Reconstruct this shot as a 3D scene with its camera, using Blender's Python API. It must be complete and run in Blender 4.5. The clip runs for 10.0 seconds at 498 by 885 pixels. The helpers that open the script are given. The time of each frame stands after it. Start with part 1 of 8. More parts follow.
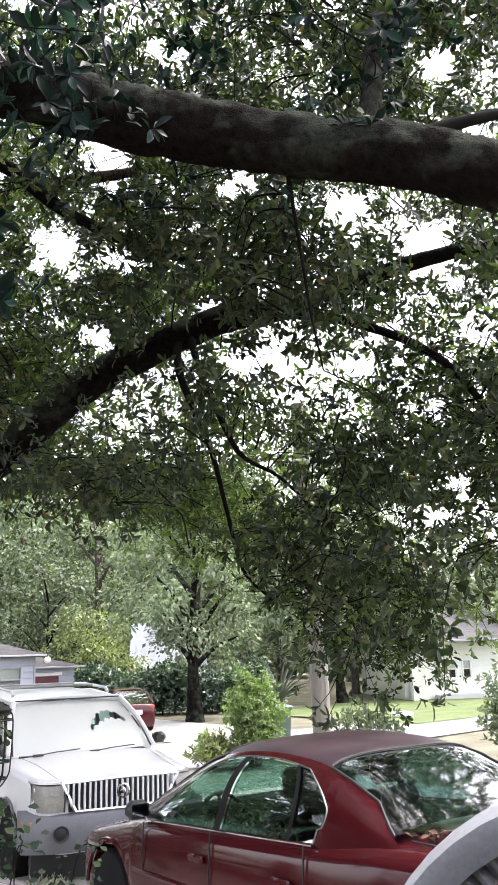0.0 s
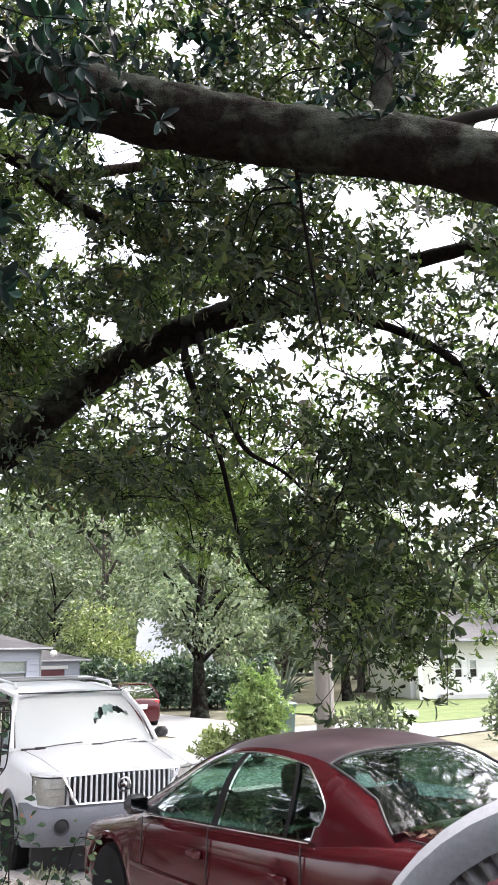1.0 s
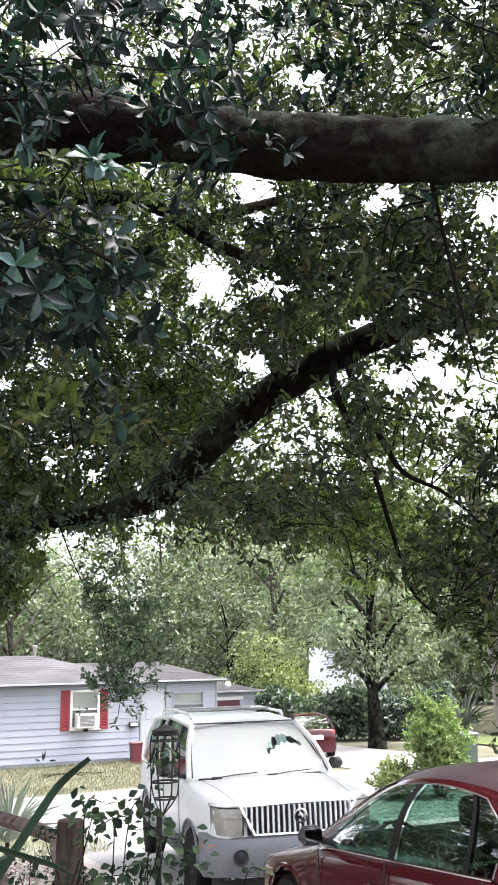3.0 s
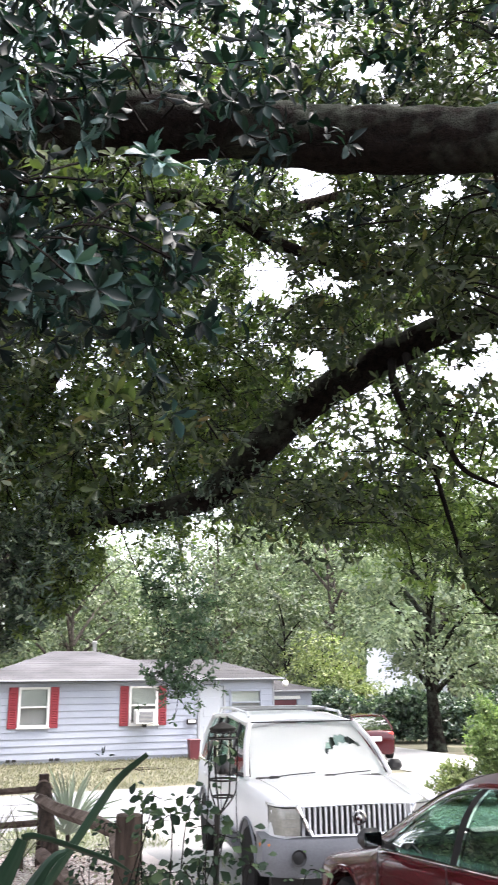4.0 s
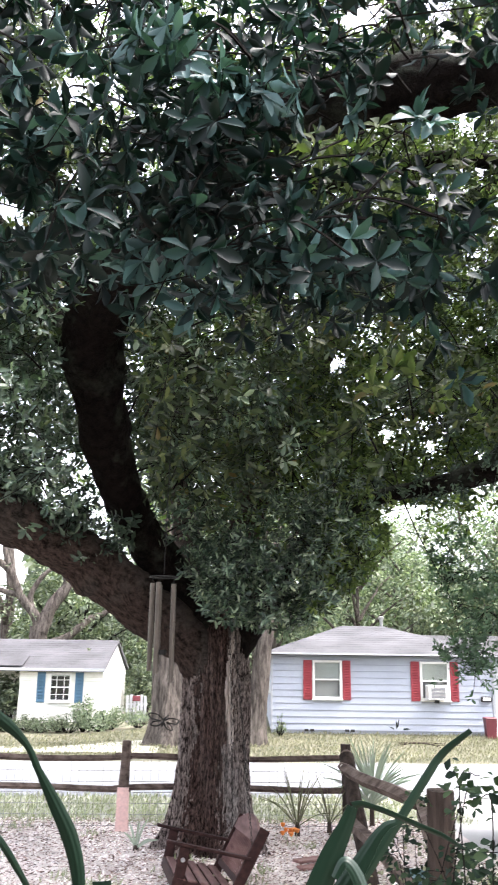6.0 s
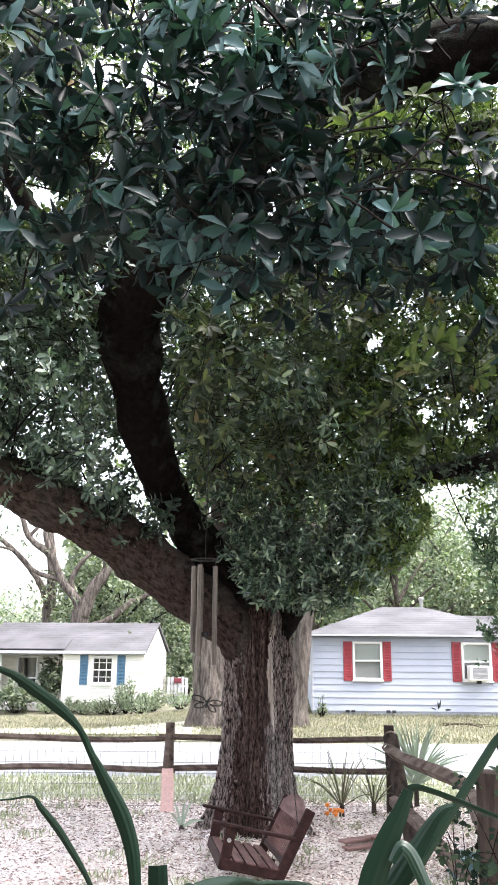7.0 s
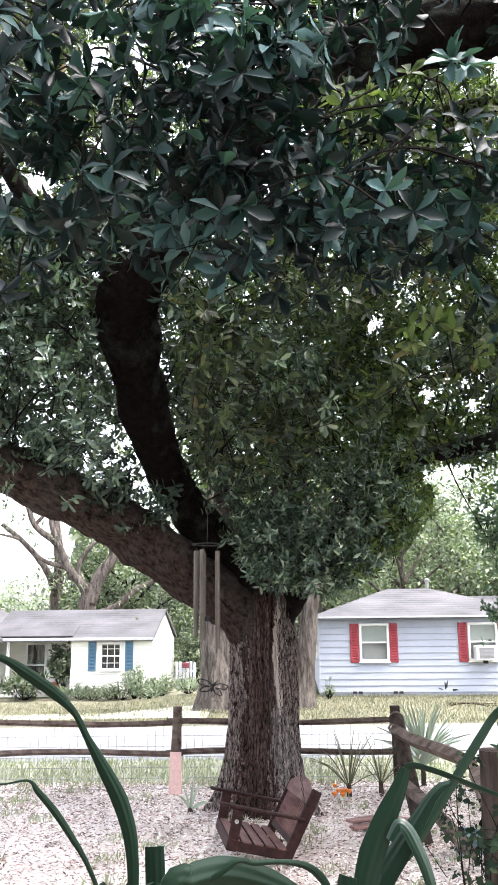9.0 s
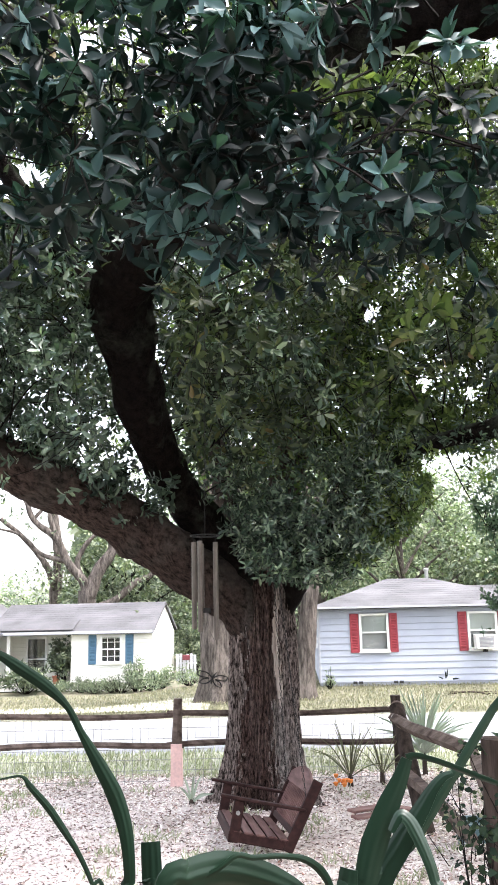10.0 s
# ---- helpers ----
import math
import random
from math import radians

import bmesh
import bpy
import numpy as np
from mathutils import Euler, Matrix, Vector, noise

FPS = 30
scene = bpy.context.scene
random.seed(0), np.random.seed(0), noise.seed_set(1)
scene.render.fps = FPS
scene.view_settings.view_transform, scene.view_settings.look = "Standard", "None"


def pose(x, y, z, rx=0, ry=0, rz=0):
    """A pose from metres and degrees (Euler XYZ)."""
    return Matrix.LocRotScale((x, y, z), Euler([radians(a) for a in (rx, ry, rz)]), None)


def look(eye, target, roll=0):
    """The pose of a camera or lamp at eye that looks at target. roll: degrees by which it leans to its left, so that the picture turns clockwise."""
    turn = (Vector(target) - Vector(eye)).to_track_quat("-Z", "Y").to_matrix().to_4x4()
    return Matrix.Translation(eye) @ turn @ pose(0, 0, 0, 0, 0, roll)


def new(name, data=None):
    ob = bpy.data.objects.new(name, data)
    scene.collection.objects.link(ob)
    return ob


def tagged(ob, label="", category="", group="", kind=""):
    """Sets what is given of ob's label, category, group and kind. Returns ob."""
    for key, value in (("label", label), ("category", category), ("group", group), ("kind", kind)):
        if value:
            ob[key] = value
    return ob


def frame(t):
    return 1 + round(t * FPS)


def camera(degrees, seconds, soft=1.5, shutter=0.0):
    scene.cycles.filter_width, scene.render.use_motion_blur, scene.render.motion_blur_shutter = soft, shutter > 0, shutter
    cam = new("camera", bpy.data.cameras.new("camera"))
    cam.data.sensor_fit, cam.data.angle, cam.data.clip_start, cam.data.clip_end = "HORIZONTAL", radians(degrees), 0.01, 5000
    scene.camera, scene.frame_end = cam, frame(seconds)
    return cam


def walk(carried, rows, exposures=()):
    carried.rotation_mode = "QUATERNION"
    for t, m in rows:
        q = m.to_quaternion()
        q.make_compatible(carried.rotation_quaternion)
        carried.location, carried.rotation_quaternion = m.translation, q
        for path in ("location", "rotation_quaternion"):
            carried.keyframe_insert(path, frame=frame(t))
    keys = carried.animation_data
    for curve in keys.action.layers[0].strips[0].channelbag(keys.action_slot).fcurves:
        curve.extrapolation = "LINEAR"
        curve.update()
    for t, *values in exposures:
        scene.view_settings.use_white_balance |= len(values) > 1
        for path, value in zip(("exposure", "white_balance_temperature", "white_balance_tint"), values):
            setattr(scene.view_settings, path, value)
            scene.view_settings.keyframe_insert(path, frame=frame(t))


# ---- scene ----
cam = camera(33.9, 10.0, soft=1.7, shutter=0.4)

PATH = [
    (0, (0.043, 0.188, 2.376), (0.059, 2.126, 2.869), -1.8),
    (0.5, (0.055, 0.205, 2.372), (0.062, 2.144, 2.864), -1.2),
    (1, (0.08, 0.22, 2.369), (0.073, 2.16, 2.855), -0.9),
    (1.5, (0.112, 0.246, 2.368), (0.007, 2.186, 2.845), -0.4),
    (2, (0.132, 0.258, 2.37), (-0.08, 2.189, 2.843), 0.0),
    (2.5, (0.148, 0.238, 2.362), (-0.178, 2.135, 2.906), -1.1),
    (4, (0.128, 0.297, 2.352), (-0.397, 2.144, 2.913), -0.6),
    (4.5, (0.114, 0.303, 2.352), (-0.574, 2.097, 2.906), 0.3),
    (5, (0.095, 0.269, 2.337), (-0.754, 1.996, 2.883), 0.3),
    (5.5, (0.076, 0.264, 2.339), (-0.932, 1.907, 2.87), 0.5),
    (6, (0.021, 0.296, 2.346), (-1.1, 1.873, 2.851), 0.8),
    (7.5, (-0.049, 0.326, 2.344), (-1.252, 1.858, 2.796), 0.2),
    (8, (-0.034, 0.334, 2.342), (-1.243, 1.864, 2.788), 0.1),
    (8.5, (-0.027, 0.347, 2.34), (-1.236, 1.88, 2.776), -0.1),
    (9, (-0.017, 0.352, 2.34), (-1.226, 1.886, 2.768), -0.6),
    (9.5, (-0.031, 0.382, 2.337), (-1.239, 1.92, 2.757), -1.0),
    (10, (-0.045, 0.404, 2.334), (-1.253, 1.944, 2.743), -1.3),
]
walk(cam, [(t, look(eye, target, roll)) for t, eye, target, roll in PATH], exposures=[(0.0, 2.62, 6560, 16.0), (2.5, 2.73, 6580, 14.5), (5.0, 2.88, 6520, 15.0), (7.0, 3.03, 6450, 13.0), (10.0, 3.03, 6450, 13.0)])

# ---- light: a bright overcast sky with a weak, wide sun ----
SUN_EL, SUN_AZ = 64.0, 70.0   # degrees; azimuth clockwise from +y
world = bpy.data.worlds.new("overcast_sky")
scene.world = world
world.use_nodes = True
wn = world.node_tree
wn.nodes.clear()
w_out = wn.nodes.new("ShaderNodeOutputWorld")
w_bg = wn.nodes.new("ShaderNodeBackground")
w_sky = wn.nodes.new("ShaderNodeTexSky")
w_sky.sky_type = "NISHITA"
w_sky.sun_disc = False
w_sky.sun_elevation, w_sky.sun_rotation = radians(SUN_EL), radians(SUN_AZ)
w_sky.air_density, w_sky.dust_density = 1.0, 4.0
w_hs = wn.nodes.new("ShaderNodeHueSaturation")
w_hs.inputs["Saturation"].default_value = 0.36
wn.links.new(w_sky.outputs[0], w_hs.inputs["Color"])
wn.links.new(w_hs.outputs[0], w_bg.inputs["Color"])
wn.links.new(w_bg.outputs[0], w_out.inputs["Surface"])
w_bg.inputs["Strength"].default_value = 0.15
scene.view_settings.exposure = 2.6
sun_data = bpy.data.lights.new("sun", "SUN")
sun_data.energy, sun_data.angle, sun_data.color = 0.9, radians(25), (1.0, 0.97, 0.92)
sun = new("sun", sun_data)
sun.matrix_world = look((0, 0, 40), Vector((0, 0, 40)) - Vector((math.sin(radians(SUN_AZ)) * math.cos(radians(SUN_EL)), math.cos(radians(SUN_AZ)) * math.cos(radians(SUN_EL)), math.sin(radians(SUN_EL)))))


# ---- geometry helpers ----
class Geo:
    """Gathers vertices and faces of one mesh."""

    def __init__(self):
        self.v, self.f = [], []

    def add(self, verts, faces):
        n = len(self.v)
        self.v.extend(verts)
        self.f.extend([tuple(i + n for i in f) for f in faces])
        return self

    def box(self, c, s, m=None, ch=0.006):
        """A box of size s about c with chamfered edges."""
        h = [max(k / 2, 1e-4) for k in s]
        ch = min(ch, 0.45 * min(h) * 2)
        vs, idx = [], {}
        for sx in (-1, 1):
            for sy in (-1, 1):
                for sz in (-1, 1):
                    for a in range(3):
                        p = [sx * h[0], sy * h[1], sz * h[2]]
                        for b in range(3):
                            if b != a:
                                p[b] -= (sx, sy, sz)[b] * ch
                        idx[sx, sy, sz, a] = len(vs)
                        vs.append(Vector(p))
        fs = []
        for a in range(3):
            b, d = (a + 1) % 3, (a + 2) % 3
            for s0 in (-1, 1):
                q = []
                for sb, sd in ((-1, -1), (1, -1), (1, 1), (-1, 1)):
                    k = [0, 0, 0]
                    k[a], k[b], k[d] = s0, sb, sd
                    q.append(idx[(*k, a)])
                fs.append(q if s0 > 0 else q[::-1])
            for sb in (-1, 1):
                for sd in (-1, 1):
                    k0, k1 = [0, 0, 0], [0, 0, 0]
                    k0[a], k1[a] = -1, 1
                    k0[b] = k1[b] = sb
                    k0[d] = k1[d] = sd
                    q = [idx[(*k0, b)], idx[(*k1, b)], idx[(*k1, d)], idx[(*k0, d)]]
                    fs.append(q if sb * sd < 0 else q[::-1])
        for sx in (-1, 1):
            for sy in (-1, 1):
                for sz in (-1, 1):
                    q = [idx[sx, sy, sz, 0], idx[sx, sy, sz, 1], idx[sx, sy, sz, 2]]
                    fs.append(q if sx * sy * sz > 0 else q[::-1])
        c = Vector(c)
        vs = [(m @ p if m else p) + c for p in vs]
        return self.add(vs, fs)

    def tube(self, pts, rad, n=8, wob=0.0, seed=0, flat=1.0):
        """A tapered tube along a path, its ends closed; wob roughens it."""
        pts = [Vector(p) for p in pts]
        if not hasattr(rad, "__len__"):
            rad = [rad] * len(pts)
        vs, fs = [], []
        t0 = (pts[1] - pts[0]).normalized()
        u = t0.orthogonal().normalized()
        for i, p in enumerate(pts):
            t = (pts[min(i + 1, len(pts) - 1)] - pts[max(i - 1, 0)]).normalized()
            u = (u - t * u.dot(t)).normalized()
            w = t.cross(u)
            for k in range(n):
                a = 2 * math.pi * k / n
                r = rad[i]
                if wob:
                    d = u * math.cos(a) + w * math.sin(a)
                    r *= 1 + wob * noise.noise((p + d * rad[i]) * 2.3 + Vector((seed, 0, 0))) + 0.5 * wob * noise.noise((p + d * rad[i]) * 7.0 + Vector((0, seed, 0))) + 0.28 * wob * noise.noise((p + d * rad[i]) * 19.0)
                vs.append(p + u * (math.cos(a) * r) + w * (math.sin(a) * r * flat))
        for i in range(len(pts) - 1):
            for k in range(n):
                k2 = (k + 1) % n
                fs.append((i * n + k, i * n + k2, (i + 1) * n + k2, (i + 1) * n + k))
        fs.append(tuple(range(n))[::-1])
        fs.append(tuple((len(pts) - 1) * n + k for k in range(n)))
        return self.add(vs, fs)

    def prism(self, poly, m, depth):
        """A polygon in the plane of m, thick along its z."""
        n = len(poly)
        vs = [m @ Vector((x, y, 0)) for x, y in poly] + [m @ Vector((x, y, depth)) for x, y in poly]
        fs = [tuple(range(n))[::-1], tuple(range(n, 2 * n))]
        fs += [(i, (i + 1) % n, n + (i + 1) % n, n + i) for i in range(n)]
        return self.add(vs, fs)

    def loft(self, rings, closed=True, caps=True):
        n = len(rings[0])
        vs = [Vector(p) for r in rings for p in r]
        fs = []
        for i in range(len(rings) - 1):
            for k in range(n if closed else n - 1):
                k2 = (k + 1) % n
                fs.append((i * n + k, i * n + k2, (i + 1) * n + k2, (i + 1) * n + k))
        if caps:
            fs.append(tuple(range(n))[::-1])
            fs.append(tuple((len(rings) - 1) * n + k for k in range(n)))
        return self.add(vs, fs)

    def lathe(self, prof, c=(0, 0, 0), n=20, m=None):
        rings = []
        for r, z in prof:
            ring = [Vector((r * math.cos(2 * math.pi * k / n), r * math.sin(2 * math.pi * k / n), z)) for k in range(n)]
            rings.append([(m @ p if m else p) + Vector(c) for p in ring])
        return self.loft(rings)

    def obj(self, name, mat, parent=None, label="", smooth=False, kind=""):
        me = bpy.data.meshes.new(name)
        me.from_pydata([tuple(p) for p in self.v], [], self.f)
        me.materials.append(mat)
        me.update()
        if smooth:
            me.polygons.foreach_set("use_smooth", [True] * len(me.polygons))
            me.set_sharp_from_angle(angle=radians(38))
        ob = new(name, me)
        if parent:
            ob.parent = parent
        return tagged(ob, label=label, kind=kind)


def thing(name, m, label, category, group="", kind=""):
    ob = new(name)
    ob.empty_display_size = 0.2
    ob.matrix_basis = m
    return tagged(ob, label=label, category=category, group=group, kind=kind)


def share(name, me, m, parent, label=""):
    ob = new(name, me)
    ob.parent = parent
    ob.matrix_basis = m
    return tagged(ob, label=label)


def big_mesh(name, verts, faces, mat, parent=None, label="", kind="", mats=None, index=None):
    """A mesh from arrays: verts (n, 3) and equal-sided faces (m, k)."""
    me = bpy.data.meshes.new(name)
    m, k = faces.shape
    me.vertices.add(len(verts))
    me.vertices.foreach_set("co", np.asarray(verts, np.float32).ravel())
    me.loops.add(m * k)
    me.loops.foreach_set("vertex_index", faces.astype(np.int32).ravel())
    me.polygons.add(m)
    me.polygons.foreach_set("loop_start", np.arange(0, m * k, k, dtype=np.int32))
    me.materials.append(mat)
    for extra in mats or ():
        me.materials.append(extra)
    if index is not None:
        me.polygons.foreach_set("material_index", np.asarray(index, np.int32))
    me.update(calc_edges=True)
    ob = new(name, me)
    if parent:
        ob.parent = parent
    return tagged(ob, label=label, kind=kind)


# ---- materials ----
def nodes_of(name):
    mat = bpy.data.materials.new(name)
    mat.use_nodes = True
    nt = mat.node_tree
    return mat, nt, nt.nodes["Principled BSDF"], nt.nodes["Material Output"]


def ramp_of(nt, fac, stops):
    r = nt.nodes.new("ShaderNodeValToRGB")
    el = r.color_ramp.elements
    while len(el) < len(stops):
        el.new(0.5)
    for e, (p, c) in zip(el, stops):
        e.position, e.color = p, (*c, 1)
    nt.links.new(fac, r.inputs[0])
    return r.outputs[0]


def noise_of(nt, scale, detail=4, stretch=None, rough=0.55):
    tc = nt.nodes.new("ShaderNodeTexCoord")
    src = tc.outputs["Object"]
    if stretch:
        mp = nt.nodes.new("ShaderNodeMapping")
        mp.inputs["Scale"].default_value = stretch
        nt.links.new(src, mp.inputs[0])
        src = mp.outputs[0]
    n = nt.nodes.new("ShaderNodeTexNoise")
    n.inputs["Scale"].default_value, n.inputs["Detail"].default_value, n.inputs["Roughness"].default_value = scale, detail, rough
    nt.links.new(src, n.inputs["Vector"])
    return n.outputs["Fac"]


def mixed(nt, a, b, fac, mode="MIX"):
    mx = nt.nodes.new("ShaderNodeMix")
    mx.data_type, mx.blend_type = "RGBA", mode
    for val, sock in ((fac, mx.inputs[0]), (a, mx.inputs[6]), (b, mx.inputs[7])):
        if hasattr(val, "is_linked"):
            nt.links.new(val, sock)
        else:
            sock.default_value = val if not hasattr(val, "__len__") else (*val[:3], 1)
    return mx.outputs[2]


def surf(name, c1, c2, scale=3.0, rough=0.7, bump=0.2, fine=40.0, metal=0.0, stretch=None, spec=0.5, dist=0.01, vary=0.0, coat=0.0):
    """A worn surface: two colours in broad noise, a finer grain over it, relief."""
    mat, nt, bs, out = nodes_of(name)
    big, small = noise_of(nt, scale, 5, stretch), noise_of(nt, fine, 3, stretch)
    col = ramp_of(nt, big, [(0.32, c1), (0.68, c2)])
    grain = ramp_of(nt, small, [(0.3, (0.78,) * 3), (0.7, (1.15,) * 3)])
    col = mixed(nt, col, grain, 0.6, "MULTIPLY")
    if vary:
        oi = nt.nodes.new("ShaderNodeObjectInfo")
        rv = ramp_of(nt, oi.outputs["Random"], [(0.0, (1 - vary,) * 3), (1.0, (1 + vary,) * 3)])
        col = mixed(nt, col, rv, 1.0, "MULTIPLY")
    nt.links.new(col, bs.inputs["Base Color"])
    bs.inputs["Roughness"].default_value, bs.inputs["Metallic"].default_value = rough, metal
    bs.inputs["Specular IOR Level"].default_value = spec
    bs.inputs["Coat Weight"].default_value = coat
    bs.inputs["Coat Roughness"].default_value = 0.06
    if bump:
        b = nt.nodes.new("ShaderNodeBump")
        b.inputs["Strength"].default_value, b.inputs["Distance"].default_value = bump, dist
        nt.links.new(mixed(nt, big, small, 0.6), b.inputs["Height"])
        nt.links.new(b.outputs[0], bs.inputs["Normal"])
    return mat


def leafy(name, stops, rough=0.4, through_it=0.25, spec=0.5, clear=1.0, patch=(0.7, 0.25)):
    """Leaves: a colour of its own for each, some light passing through."""
    mat, nt, bs, out = nodes_of(name)
    g = nt.nodes.new("ShaderNodeNewGeometry")
    col = ramp_of(nt, g.outputs["Random Per Island"], stops)
    nz = noise_of(nt, patch[0], 2)
    col = mixed(nt, col, ramp_of(nt, nz, [(0.3, (1 - patch[1],) * 3), (0.7, (1 + patch[1],) * 3)]), 1.0, "MULTIPLY")
    nt.links.new(col, bs.inputs["Base Color"])
    bs.inputs["Roughness"].default_value = rough
    bs.inputs["Specular IOR Level"].default_value = spec
    tr = nt.nodes.new("ShaderNodeBsdfTranslucent")
    nt.links.new(mixed(nt, col, (0.83 * clear, 1.06 * clear, 0.46 * clear), 1.0, "MULTIPLY"), tr.inputs["Color"])
    ms = nt.nodes.new("ShaderNodeMixShader")
    ms.inputs[0].default_value = through_it
    nt.links.new(bs.outputs[0], ms.inputs[1])
    nt.links.new(tr.outputs[0], ms.inputs[2])
    nt.links.new(ms.outputs[0], out.inputs["Surface"])
    return mat


def glassy(name, tint, gloss=1.0, rough=0.02):
    """A pane: clear tinted glass with the gloss of its surface."""
    mat, nt, bs, out = nodes_of(name)
    nt.nodes.remove(bs)
    tr = nt.nodes.new("ShaderNodeBsdfTransparent")
    tr.inputs["Color"].default_value = (*tint, 1)
    gl = nt.nodes.new("ShaderNodeBsdfGlossy")
    gl.inputs["Roughness"].default_value = rough
    fr = nt.nodes.new("ShaderNodeFresnel")
    fr.inputs["IOR"].default_value = 1.52
    mu = nt.nodes.new("ShaderNodeMath")
    mu.operation = "MULTIPLY"
    mu.use_clamp = True
    mu.inputs[1].default_value = gloss
    nt.links.new(fr.outputs[0], mu.inputs[0])
    ms = nt.nodes.new("ShaderNodeMixShader")
    nt.links.new(mu.outputs[0], ms.inputs[0])
    nt.links.new(tr.outputs[0], ms.inputs[1])
    nt.links.new(gl.outputs[0], ms.inputs[2])
    nt.links.new(ms.outputs[0], out.inputs["Surface"])
    return mat


def bark_material(name, dark, light, moss, scale=1.0, grain=(1, 1, 0.22), topped=0.0, edge=(0.36, 0.64)):
    """Ridged bark with lichen in patches; topped: how far the moss colour pales a limb's upward faces."""
    mat, nt, bs, out = nodes_of(name)
    ridges = noise_of(nt, 9.0 * scale, 6, grain, 0.7)
    broad, fine = noise_of(nt, 1.3 if grain[2] == 1 else 2.6, 4, None if grain[2] == 1 else (1, 1, 0.16)), noise_of(nt, 45.0 * scale, 3)
    col = ramp_of(nt, ridges, [(edge[0], dark), (edge[1], light)])
    col = mixed(nt, col, ramp_of(nt, fine, [(0.3, (0.7,) * 3), (0.7, (1.2,) * 3)]), 0.7, "MULTIPLY")
    patch = ramp_of(nt, broad, [(0.52, (0, 0, 0)), (0.66, (1, 1, 1))])
    pale = ramp_of(nt, ridges, [(edge[0] - 0.04, tuple(c * 0.12 for c in moss)), (edge[1], moss)])
    col = mixed(nt, col, pale, mixed(nt, patch, (0, 0, 0), 0.3))
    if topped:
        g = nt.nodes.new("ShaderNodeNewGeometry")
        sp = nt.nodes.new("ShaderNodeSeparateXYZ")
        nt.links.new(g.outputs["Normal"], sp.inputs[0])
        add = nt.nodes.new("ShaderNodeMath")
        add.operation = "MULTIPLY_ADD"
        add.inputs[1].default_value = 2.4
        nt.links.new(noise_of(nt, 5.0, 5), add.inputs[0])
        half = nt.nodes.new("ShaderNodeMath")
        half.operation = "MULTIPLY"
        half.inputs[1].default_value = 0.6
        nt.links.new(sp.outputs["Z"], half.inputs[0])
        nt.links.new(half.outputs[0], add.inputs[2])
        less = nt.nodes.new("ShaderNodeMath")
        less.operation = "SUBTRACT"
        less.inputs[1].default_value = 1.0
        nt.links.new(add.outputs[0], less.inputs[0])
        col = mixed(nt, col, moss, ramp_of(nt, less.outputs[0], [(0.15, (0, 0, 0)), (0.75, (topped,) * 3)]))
    nt.links.new(col, bs.inputs["Base Color"])
    bs.inputs["Roughness"].default_value = 0.95
    bs.inputs["Specular IOR Level"].default_value = 0.06
    b = nt.nodes.new("ShaderNodeBump")
    b.inputs["Strength"].default_value, b.inputs["Distance"].default_value = 1.0, 0.07
    nt.links.new(mixed(nt, ridges, fine, 0.25), b.inputs["Height"])
    nt.links.new(b.outputs[0], bs.inputs["Normal"])
    return mat


def paint_car(name, c1, c2, rough=0.28):
    return surf(name, c1, c2, 1.6, rough, 0.02, 300.0, spec=0.3, coat=0.2, dist=0.001)


M_VERGE = surf("sandy_verge", (0.26, 0.26, 0.20), (0.40, 0.39, 0.33), 0.9, 0.95, 0.6, 30.0, spec=0.2, dist=0.03)
M_BLADE_PALE = leafy("pale_grass_blades", [(0.0, (0.24, 0.26, 0.15)), (0.6, (0.40, 0.40, 0.31)), (1.0, (0.54, 0.53, 0.45))], 0.7, 0.3, 0.2)
M_GRASS = surf("dry_grass", (0.085, 0.085, 0.056), (0.165, 0.155, 0.112), 0.9, 0.95, 0.9, 14.0, spec=0.2, dist=0.03)
M_LAWN = surf("mown_lawn", (0.075, 0.105, 0.038), (0.125, 0.155, 0.066), 1.4, 0.95, 0.8, 26.0, spec=0.2, dist=0.03)
M_MULCH = surf("leaf_litter", (0.48, 0.41, 0.375), (0.74, 0.67, 0.63), 1.1, 0.95, 0.8, 22.0, spec=0.2, dist=0.03)
M_ROAD = surf("pale_road", (0.165, 0.168, 0.182), (0.215, 0.218, 0.23), 0.25, 0.85, 0.3, 60.0, dist=0.006)
M_DRIVE = surf("driveway", (0.30, 0.29, 0.28), (0.42, 0.41, 0.39), 0.6, 0.85, 0.4, 50.0, dist=0.008)
# limb bark is near black: the crown's shade is put into its colour
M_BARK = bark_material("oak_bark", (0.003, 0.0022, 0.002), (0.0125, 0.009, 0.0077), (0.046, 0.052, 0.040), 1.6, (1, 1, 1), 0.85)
M_BARK_TRUNK = bark_material("trunk_bark", (0.015, 0.010, 0.009), (0.44, 0.36, 0.325), (0.66, 0.60, 0.56), 5.0, (1, 1, 0.28), 0.0, (0.42, 0.64))
M_BARK_DARK_RED = bark_material("dark_red_trunk_bark", (0.010, 0.005, 0.0042), (0.175, 0.112, 0.096), (0.24, 0.18, 0.16), 5.0, (1, 1, 0.28), 0.0, (0.42, 0.66))
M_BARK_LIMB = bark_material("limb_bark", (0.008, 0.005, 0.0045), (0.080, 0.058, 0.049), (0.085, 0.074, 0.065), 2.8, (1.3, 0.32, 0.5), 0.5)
M_BARK_PALE = bark_material("pale_bark", (0.032, 0.027, 0.024), (0.125, 0.108, 0.096), (0.20, 0.175, 0.155), 1.0, (1, 1, 0.2), 0.0, (0.38, 0.62))
M_BARE_WOOD = surf("bleached_bare_wood", (0.26, 0.21, 0.18), (0.46, 0.40, 0.36), 5.0, 0.9, 0.6, 22.0, stretch=(4, 4, 0.5), dist=0.02, spec=0.1)
